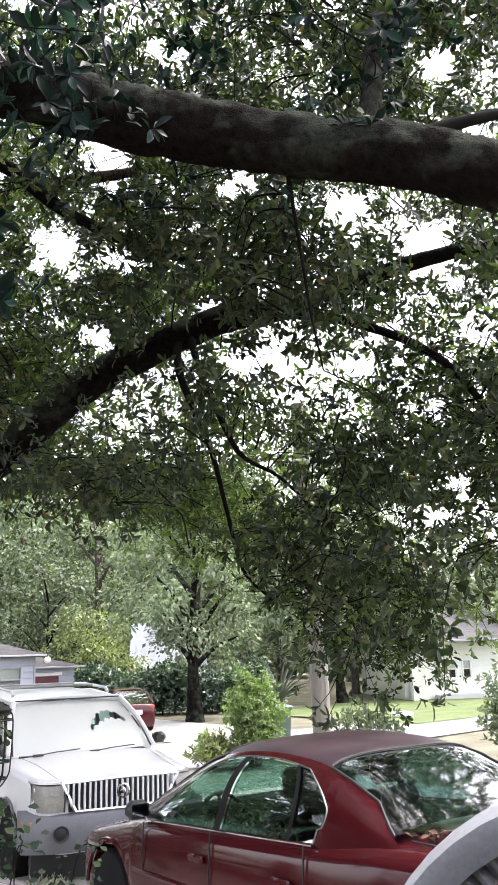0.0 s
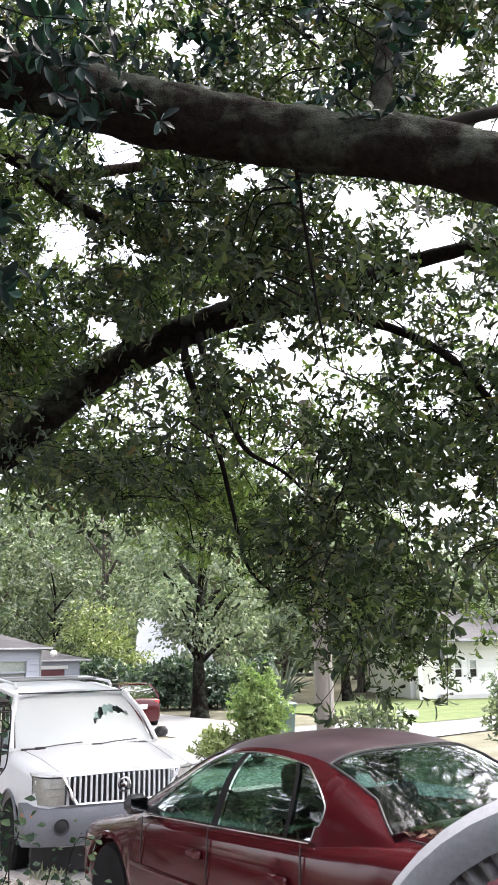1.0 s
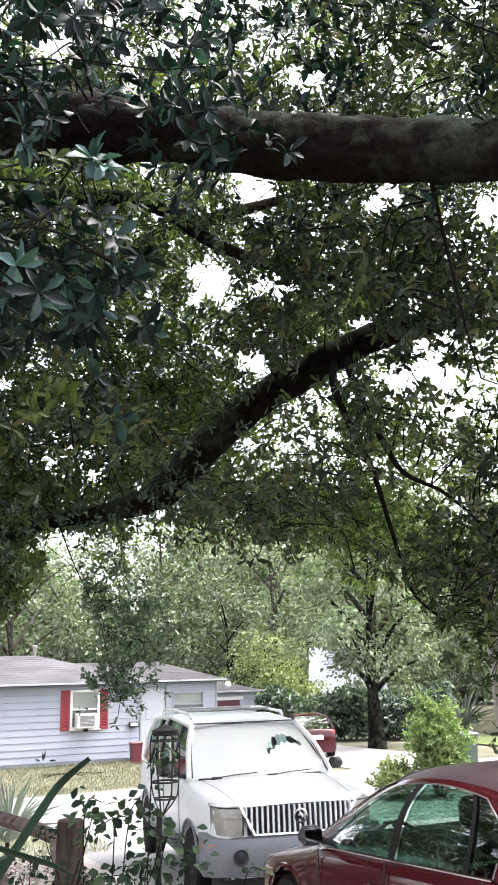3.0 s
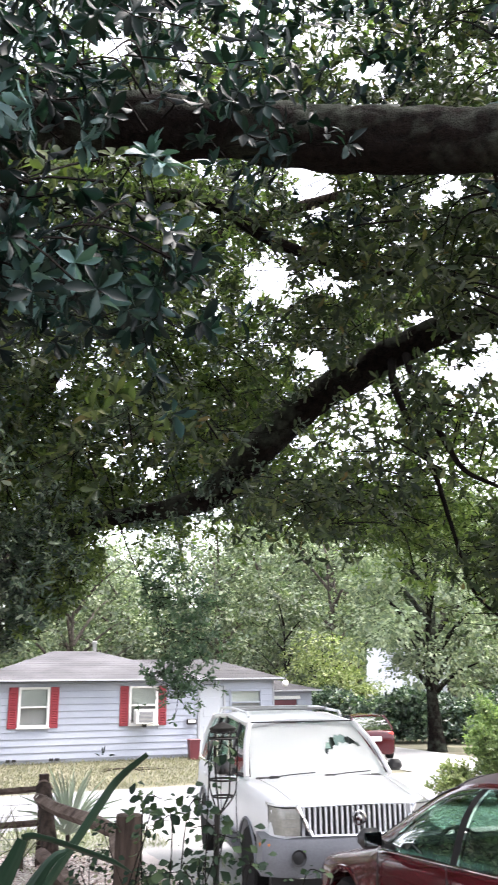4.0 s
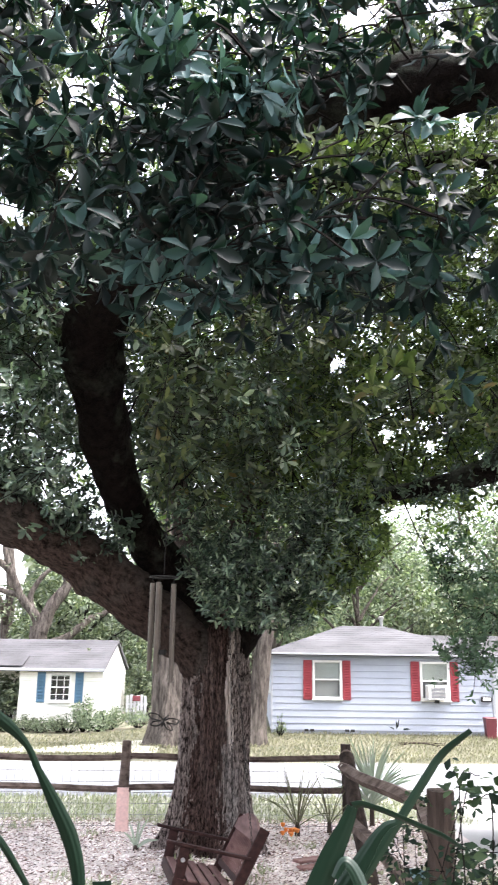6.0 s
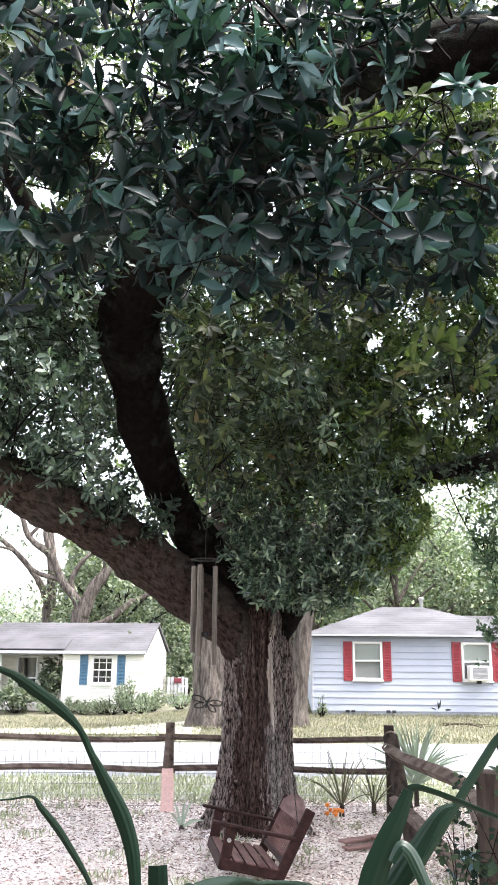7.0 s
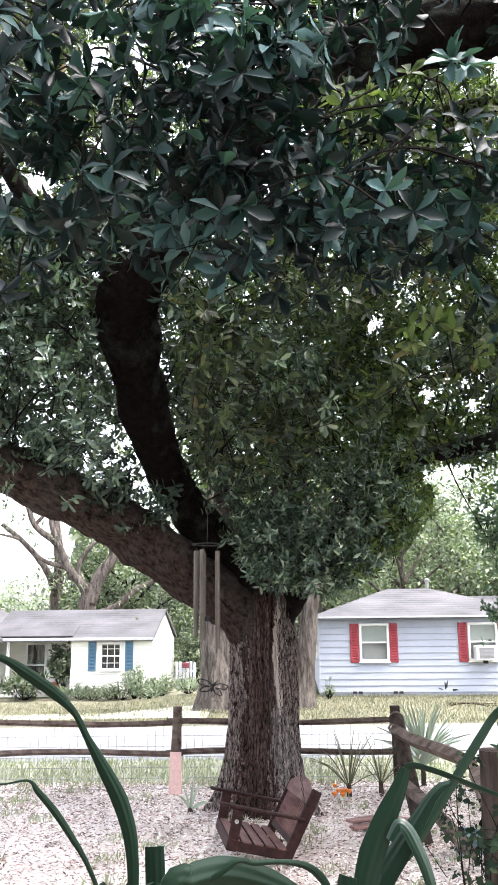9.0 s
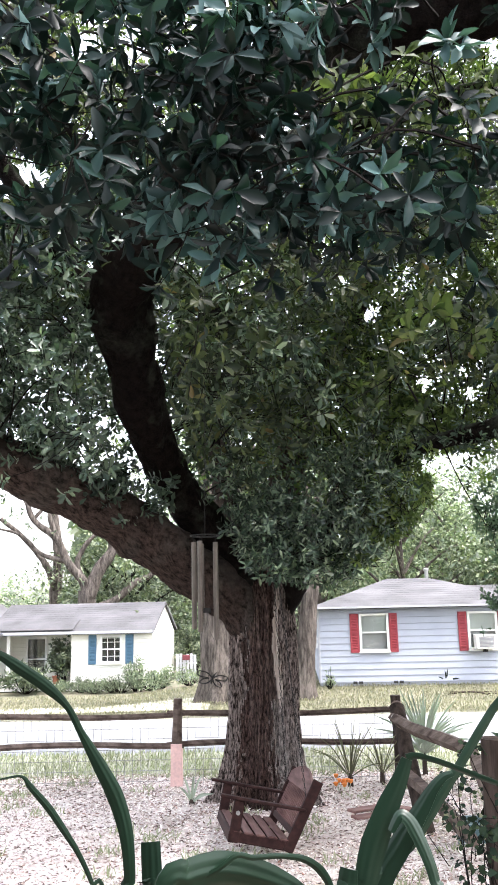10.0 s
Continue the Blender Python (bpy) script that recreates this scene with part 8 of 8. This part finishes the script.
# leaf points are placed to fit the camera's view
strap_plant(-1.55, 1.90, [
    ([(-1.883, 1.621, 2.270, 0.0061), (-1.850, 1.666, 2.248, 0.0100), (-1.821, 1.705, 2.216, 0.0154), (-1.777, 1.760, 2.166, 0.0154), (-1.742, 1.802, 2.114, 0.0085), (-1.719, 1.828, 2.051, 0.0093), (-1.689, 1.862, 1.972, 0.0171), (-1.662, 1.890, 1.900, 0.0211), (-1.645, 1.908, 1.829, 0.0189), (-1.637, 1.915, 1.765, 0.0158), (-1.635, 1.918, 1.696, 0.0143), (-1.639, 1.914, 1.606, 0.0145), (-1.560, 1.900, 0.750, 0.0140)], 0.20, 0.25),
    ([(-1.889, 1.613, 1.948, 0.0019), (-1.843, 1.676, 1.951, 0.0023), (-1.810, 1.719, 1.955, 0.0031), (-1.795, 1.738, 1.928, 0.0078), (-1.768, 1.771, 1.879, 0.0094), (-1.743, 1.800, 1.825, 0.0087), (-1.718, 1.829, 1.766, 0.0063), (-1.697, 1.852, 1.702, 0.0056), (-1.672, 1.880, 1.609, 0.0056), (-1.600, 1.900, 0.750, 0.0060)], 0.25, 0.30),
    ([(-1.528, 1.883, 1.811, 0.0226), (-1.527, 1.884, 1.782, 0.0234), (-1.525, 1.886, 1.723, 0.0243), (-1.523, 1.888, 1.635, 0.0246), (-1.530, 1.900, 0.750, 0.0220)], 0.15, 0.10),
    ([(-1.500, 1.860, 0.750, 0.0300), (-1.478, 1.815, 1.450, 0.0280), (-1.399, 1.812, 1.741, 0.0340), (-1.373, 1.849, 1.763, 0.0400), (-1.339, 1.905, 1.770, 0.0420), (-1.308, 1.956, 1.759, 0.0400), (-1.270, 2.010, 1.736, 0.0340), (-1.236, 2.060, 1.709, 0.0220), (-1.205, 2.093, 1.675, 0.0100)], 0.30, 0.45),
    ([(-1.490, 1.850, 0.750, 0.0060), (-1.440, 1.830, 1.600, 0.0060), (-1.318, 1.909, 1.790, 0.0060), (-1.281, 1.964, 1.795, 0.0065), (-1.242, 2.018, 1.792, 0.0060), (-1.212, 2.064, 1.779, 0.0085), (-1.188, 2.092, 1.752, 0.0105), (-1.171, 2.103, 1.715, 0.0090), (-1.166, 2.106, 1.662, 0.0060)], 0.30, 0.40),
], "lily with long arching dark green strap leaves")
strap_plant(-1.38, 2.62, [
    ([(-1.400, 2.600, 0.750, 0.0300), (-1.411, 2.626, 1.455, 0.0326), (-1.396, 2.634, 1.568, 0.0341), (-1.373, 2.648, 1.661, 0.0394), (-1.334, 2.670, 1.763, 0.0335), (-1.300, 2.689, 1.840, 0.0240), (-1.278, 2.701, 1.901, 0.0166)], 0.20, 0.15),
    ([(-1.278, 2.701, 1.901, 0.0147), (-1.255, 2.713, 1.909, 0.0101), (-1.218, 2.732, 1.900, 0.0092), (-1.179, 2.751, 1.887, 0.0092), (-1.099, 2.788, 1.855, 0.0092), (-1.032, 2.816, 1.829, 0.0083), (-0.977, 2.838, 1.797, 0.0028)], 0.30, 0.50),
    ([(-1.380, 2.630, 0.750, 0.0300), (-1.400, 2.655, 1.449, 0.0328), (-1.371, 2.672, 1.563, 0.0362), (-1.318, 2.702, 1.658, 0.0340), (-1.261, 2.733, 1.754, 0.0244), (-1.224, 2.751, 1.816, 0.0168), (-1.197, 2.765, 1.847, 0.0130), (-1.171, 2.777, 1.859, 0.0084)], 0.22, -0.20),
    ([(-1.390, 2.640, 0.750, 0.0150), (-1.411, 2.626, 1.455, 0.0153), (-1.335, 2.707, 1.607, 0.0153), (-1.283, 2.751, 1.677, 0.0143), (-1.196, 2.830, 1.837, 0.0143), (-1.121, 2.892, 1.973, 0.0143), (-1.072, 2.929, 2.052, 0.0124), (-0.985, 2.955, 2.125, 0.0080)], 0.30, 0.30),
    ([(-1.320, 2.655, 1.704, 0.0111), (-1.295, 2.669, 1.748, 0.0166), (-1.275, 2.680, 1.739, 0.0185), (-1.257, 2.690, 1.706, 0.0204), (-1.232, 2.703, 1.640, 0.0177), (-1.216, 2.711, 1.575, 0.0160), (-1.205, 2.716, 1.470, 0.0133), (-1.250, 2.660, 0.750, 0.0120)], 0.25, -0.30),
    ([(-1.375, 2.507, 1.630, 0.0252), (-1.379, 2.504, 1.598, 0.0271), (-1.385, 2.500, 1.494, 0.0274), (-1.390, 2.520, 0.750, 0.0260)], 0.15, 0.20),
], "lily with broad dark green strap leaves, some bent over")


q = sd(2.6, 12.75)
spiky("yucca", q.x, q.y, 64, 0.95, 0.013, M_STRAP_PALE, 4, "pale green spiky palm-like plant by the fence", 0.6, 0.30)
q = sd(1.45, 12.0)
spiky("spiky_plant", q.x, q.y, 20, 0.85, 0.006, M_GRASSBLADE, 5, "narrow-leaved plant at the fence", 0.4)
q = sd(1.9, 12.15)
spiky("spiky_plant", q.x, q.y, 16, 0.7, 0.005, M_GRASSBLADE, 6, "thin pale-leaved plant at the fence", 0.5)
q = sd(-0.62, 11.2)
spiky("spiky_plant", q.x, q.y, 7, 0.42, 0.014, M_STRAP_PALE, 7, "small yellow-green plant by the tree's root", 0.4, 0.05)
q = sd(1.35, 11.75)
fl = thing("flower_clump", pose(q.x, q.y, 0.02), "low clump of orange flowers by the fence", "flowers")
r = random.Random(8)
for k in range(9):
    p = Vector((r.uniform(-0.13, 0.13), r.uniform(-0.12, 0.12), r.uniform(0.08, 0.20)))
    Geo().tube([(p.x * 0.6, p.y * 0.6, 0), tuple(p)], 0.004, 4).obj("stalk", M_STRAP_PALE, fl)
    Geo().lathe([(0.004, -0.03), (0.02, -0.02), (0.034, 0.012), (0.028, 0.022), (0.004, 0.01)], p, 9).obj("bloom", M_BLOOM, fl)

# planks, pot and bricks on the litter
q = Vector((-5.06, 9.3, 0))
pk = thing("plank_pile", pose(q.x, q.y, 0.03, 0, 0, 62), "old reddish planks lying on the leaf litter", "planks")
for k, (x, y, ln, a) in enumerate(((0, 0, 1.0, 0), (-0.12, 0.2, 0.7, 12), (0.1, -0.16, 0.6, -50))):
    Geo().box((x, y, 0.02 + 0.03 * k), (ln, 0.14, 0.03), m=Euler((0, 0.03 * k, radians(a))).to_matrix(), ch=0.006).obj("plank", M_PLANK, pk)
pt = thing("flower_pot", pose(-3.69, 8.44, 0.0), "blue-green glazed flower pot on the ground", "pot")
Geo().lathe([(0.01, 0), (0.13, 0), (0.17, 0.26), (0.19, 0.27), (0.19, 0.31), (0.16, 0.31), (0.14, 0.26), (0.01, 0.25)], n=24).obj("pot", M_POT, pt, smooth=True)

# lantern on a pole by the driveway
ln_x, ln_y = -1.25, 4.59
lt = thing("pole_lantern", pose(ln_x, ln_y, 0.0), "black wire-caged lantern on an iron pole", "lantern")
g = Geo()
g.tube([(-0.06, 0, 0), (-0.045, 0, 1.0), (-0.03, 0, 1.72)], 0.016, 8)
g.obj("pole", M_IRON, lt, smooth=True)
cage = new("cage")
cage.parent = lt
for zc, rc in ((1.79, 0.055), (1.87, 0.07), (2.07, 0.075), (2.10, 0.06)):
    g = Geo()
    g.tube([(rc * math.cos(a), rc * math.sin(a), zc) for a in np.linspace(0, 2 * math.pi, 20)], 0.005, 5)
    g.obj("hoop", M_IRON, cage)
for k in range(6):
    a = k * math.pi / 3 + 0.3
    g = Geo()
    g.tube(curve_through([(-0.02, 0, 1.70), (0.055 * math.cos(a), 0.055 * math.sin(a), 1.79), (0.07 * math.cos(a), 0.07 * math.sin(a), 1.87), (0.075 * math.cos(a), 0.075 * math.sin(a), 2.07), (0.05 * math.cos(a), 0.05 * math.sin(a), 2.12)], 4), 0.004, 4)
    g.obj("bar", M_IRON, cage)
Geo().lathe([(0.002, 2.115), (0.065, 2.105), (0.07, 2.12), (0.03, 2.14), (0.002, 2.15)], n=16).obj("cap", M_IRON, lt, smooth=True)
Geo().lathe([(0.045, 1.90), (0.05, 1.98), (0.048, 2.09), (0.044, 2.09), (0.044, 1.90)], n=18).obj("glass_jar", M_GLASS, lt, smooth=True)
Geo().lathe([(0.01, 1.89), (0.045, 1.90), (0.05, 1.95), (0.035, 1.985), (0.01, 1.99)], n=14).obj("bulb_holder", M_BLACK, lt, smooth=True)

# climbing vine and weeds round the pole and the old post
def vine(x, y, stems, height, spread, leaf, seed, label, mat, per=13):
    rng = np.random.default_rng(seed)
    ob = thing("vine", pose(x, y, 0), label, "vine")
    pos, way, up, ln = [], [], [], []
    for k in range(stems):
        a = rng.uniform(0, 2 * math.pi)
        h = height * rng.uniform(0.55, 1.0)
        e = Vector((math.cos(a) * spread * rng.uniform(0.3, 1.0), math.sin(a) * spread * rng.uniform(0.2, 0.7), h))
        b = Vector((e.x * 0.3, e.y * 0.3, 0))
        line = curve_through([b, b.lerp(e, 0.5) + Vector((rng.normal() * 0.12, rng.normal() * 0.10, 0.05)), e, e + Vector((rng.normal() * 0.08, 0.02, 0.06))], 6)
        Geo().tube(line, [0.005 - 0.003 * i / (len(line) - 1) for i in range(len(line))], 5).obj("stem", M_TWIG, ob)
        for i in range(per):
            p = line[int(rng.uniform(0.25, 1.0) * (len(line) - 1))]
            d = rng.normal(size=3) * np.array((1, 1, 0.35))
            pos.append(np.array(p) + unit(d) * rng.uniform(0.01, 0.10))
            way.append(d + np.array((0, 0, -0.4)))
            up.append(np.array((0, -0.6, 0.8)) + rng.normal(size=3) * 0.4)
            ln.append(leaf * rng.uniform(0.5, 1.25))
    pos, way, up, ln = map(np.array, (pos, way, up, ln))
    v, f = leaf_arrays(pos, way, up, ln, ln * 0.72, LEAF_FULL)
    big_mesh("leaves", v, f, mat, ob, kind="stuff")
    return ob


vine(-1.45, 4.35, 15, 2.02, 0.30, 0.055, 21, "climbing vine with heart-shaped leaves on thin stems", M_VINE, 34)
vine(-1.25, 4.5, 10, 1.75, 0.16, 0.045, 22, "leafy vine twined round the lantern pole", M_VINE, 36)
vine(-1.0, 4.1, 16, 1.62, 0.35, 0.034, 23, "small-leaved weeds below the lantern", M_VINE, 40)
vine(-2.3, 5.7, 12, 1.55, 0.3, 0.055, 24, "vine on the old fence post", M_VINE, 38)
vine(-3.3, 7.6, 10, 0.8, 0.8, 0.05, 25, "low weeds under the old fence", M_GRASSBLADE, 18)

# high-backed garden chair in a gathered cover, on the deck
gc = thing("garden_chair", pose(0.72, 1.80, 0.745, 0, 0, -22), "pale grey covered high-backed garden chair on the deck", "chair")
HB, HW = 1.365, 0.52    # height of the back and half its width
arc = [(-HW, 0.45), (-HW, HB - HW - 0.1)] + [(-HW * math.cos(a), HB - HW + HW * math.sin(a)) for a in np.linspace(0.05, math.pi - 0.05, 25)] + [(HW, HB - HW - 0.1), (HW, 0.45)]
band, ruf = [], []
for i, (x, z) in enumerate(arc):
    a0, a1 = Vector(arc[max(i - 1, 0)]), Vector(arc[min(i + 1, len(arc) - 1)])
    t = (a1 - a0).normalized()
    nrm = Vector((-t.y, t.x))
    o, q = Vector((x, z)), Vector((x, z)) - nrm * 0.058
    band.append([Vector((o.x, -0.04, o.y)), Vector((o.x + nrm.x * 0.012, 0.03, o.y + nrm.y * 0.012)), Vector((o.x, 0.11, o.y)), Vector((q.x, 0.10, q.y)), Vector((q.x, -0.045, q.y)), Vector((q.x + nrm.x * 0.035, -0.05, q.y + nrm.y * 0.035))])
Geo().loft(band).obj("back_band", M_VINYL, gc, "smooth pale band round the back", smooth=True)
dense = curve_through([(x, 0, z) for x, z in arc], 8)
for i, p in enumerate(dense):
    t = (dense[min(i + 1, len(dense) - 1)] - dense[max(i - 1, 0)]).normalized()
    nrm = Vector((-t.z, 0, t.x))
    a, b = p - nrm * 0.056, p - nrm * 0.098
    wv = 0.010 * math.sin(i * 1.35) + 0.004 * math.sin(i * 0.6)
    ruf.append([a + Vector((0, -0.03 + wv * 0.4, 0)), (a + b) / 2 + Vector((0, -0.03 + wv, 0)), b + Vector((0, -0.022 + wv, 0)), b + Vector((0, 0.03, 0)), a + Vector((0, 0.05, 0))])
Geo().loft(ruf).obj("gathered_skirt", M_VINYL, gc, "gathered fabric along the inner edge", smooth=True)
for sx in (-1, 1):
    Geo().box((sx * (HW - 0.05), 0.03, 0.36), (0.07, 0.09, 0.74), ch=0.015).obj("back_leg", M_VINYL, gc)
    Geo().box((sx * (HW - 0.05), -0.5, 0.22), (0.06, 0.06, 0.44), ch=0.012).obj("front_leg", M_VINYL, gc)
Geo().box((0, -0.25, 0.42), (0.98, 0.56, 0.09), ch=0.03).obj("seat", M_VINYL, gc, smooth=True)

# fallen leaves over the yard, and grass by the road
rng = np.random.default_rng(31)
n = 112000
s, d = rng.uniform(-8.5, 4.3, n), 3.2 + 10.0 * rng.uniform(0, 1, n) ** 0.8
keep = (s < 3.5) | (d < 6.5)
s, d, n = s[keep], d[keep], int(keep.sum())
pos = np.array([(*sd(a, b)[:2], lie(*sd(a, b)[:2]) + 0.035) for a, b in zip(s, d)])
way = rng.normal(size=(n, 3)) * np.array((1, 1, 0.25))
v, f = leaf_arrays(pos, way, np.tile((0, 0, 1.0), (n, 1)) + rng.normal(size=(n, 3)) * 0.35, rng.uniform(0.022, 0.075, n), rng.uniform(0.009, 0.026, n), LEAF_PLAIN)
tagged(big_mesh("fallen_leaves", v, f, M_LITTER, kind="stuff"), label="scattered dry brown and pinkish fallen leaves", category="leaves")
hubs = np.stack([rng.uniform(-8, 4.2, 130), 4.0 + 9.0 * rng.uniform(0, 1, 130)], -1)
n = 5200
at_hub = hubs[rng.integers(0, len(hubs), n)] + rng.normal(size=(n, 2)) * 0.11
pos = np.array([(*sd(a, b)[:2], lie(*sd(a, b)[:2]) + 0.02) for a, b in at_hub])
v, f = leaf_arrays(pos, rng.normal(size=(n, 3)) * 0.6 + np.array((0, 0, 1.0)), rng.normal(size=(n, 3)) + np.array((0, -1, 0)), rng.uniform(0.05, 0.14, n), rng.uniform(0.006, 0.016, n), LEAF_PLAIN)
tagged(big_mesh("weed_tufts", v, f, M_BLADE_PALE, kind="stuff"), label="small yellow-green weeds growing through the leaf litter", category="weeds")
n = 100000
s = np.where(rng.uniform(size=n) < 0.80, rng.uniform(-22, 4.2, n), rng.uniform(4.2, 11, n))
d = np.where(rng.uniform(size=n) < 0.3, rng.uniform(12.9, 15.25, n), rng.uniform(19.9, 29.5, n))
pos = np.array([(*sd(a, b)[:2], lie(*sd(a, b)[:2])) for a, b in zip(s, d)])
way = rng.normal(size=(n, 3)) * 0.35 + np.array((0, 0, 1.0))
up, ln, wd = rng.normal(size=(n, 3)) + np.array((0, -1, 0)), rng.uniform(0.04, 0.13, n), rng.uniform(0.007, 0.015, n)
for name, mask, mt, lb in (("verge_grass", (d < 16) & (s < 4.2), M_BLADE_PALE, "thin pale grass on the sandy verge"), ("roadside_grass", (d > 16) & ((s > -1.2) | (d < 21.5) | (d > 25.7) | (rng.uniform(size=n) < 0.25)), M_GRASSBLADE, "rough olive grass across the street")):
    v, f = leaf_arrays(pos[mask], way[mask], up[mask], ln[mask], wd[mask], LEAF_PLAIN)
    tagged(big_mesh(name, v, f, mt, kind="stuff"), label=lb, category="grass")

# fan palm, white tank and globe lamp beyond the street
spiky("fan_palm", 0.75, 22.4, 34, 1.2, 0.03, M_FAR_DARK, 14, "grey-green fan palm behind the refuse bin", 0.5, 1.0)
tk = thing("white_tank", pose(4.85, 29.2, 0.12, 0, 0, -22) @ Matrix.Scale(0.72, 4), "white cylindrical tank lying on the far lawn", "tank")
Geo().lathe([(0.02, -0.52), (0.10, -0.50), (0.16, -0.42), (0.17, 0.42), (0.12, 0.50), (0.02, 0.52)], (0.45, 0, 0), 18, Euler((0, radians(90), 0)).to_matrix()).obj("shell", M_WHITE, tk, smooth=True)
Geo().lathe([(0.02, 0), (0.06, 0), (0.05, 0.06), (0.02, 0.07)], (0.45, 0, 0.165), 12).obj("cap", M_METAL, tk, smooth=True)
gl_ = thing("globe_lamp", pose(-6.67, 28.4, 2.27), "white globe lamp under the garage eave", "lamp")
Geo().lathe([(0.11 * math.sin(a) + 0.002, -0.11 * math.cos(a)) for a in np.linspace(0, math.pi, 12)], n=18).obj("globe", M_WHITE, gl_, smooth=True)
Geo().tube([(0, 0, 0.1), (0, 0.04, 0.24), (0, 0.3, 0.3)], 0.02, 6).obj("arm", M_BLACK, gl_)


# fallen branches and weeds on the far lawn
br = thing("fallen_branch", pose(-9.9, 22.7, 0.0), "bare fallen branches lying on the lawn", "branch")
for k, (pts, r) in enumerate((([(-0.6, -0.2, 0), (-0.1, 0.0, 0.06), (0.5, 0.25, 0.02), (1.0, 0.35, 0.05)], 0.03), ([(0.1, 0.05, 0.04), (0.3, -0.2, 0.08), (0.7, -0.3, 0.02)], 0.018), ([(-0.8, 0.3, 0.0), (0.0, 0.42, 0.04), (0.8, 0.7, 0.02)], 0.025))):
    limb("stick", pts, r, 0.008, br, M_WOOD, 7, 0.15, k)
spiky("spiky_plant", -11.85, 25.3, 9, 0.45, 0.02, M_STRAP, 15, "small dark spiky plant at the house wall", 0.2, 0.05)
leafy_shrub("shrub", -14.6, 22.75, 0.6, 0.4, M_FAR, 231, 24, 0.07, "thin weeds at the corner of the blue-grey house", 3, 0.3)
leafy_shrub("shrub", -0.2, 2.42, 1.84, 0.22, M_SHRUB, 232, 30, 0.09, "slender leafy weed in front of the deck", 2, 0.35, z0=0.0)
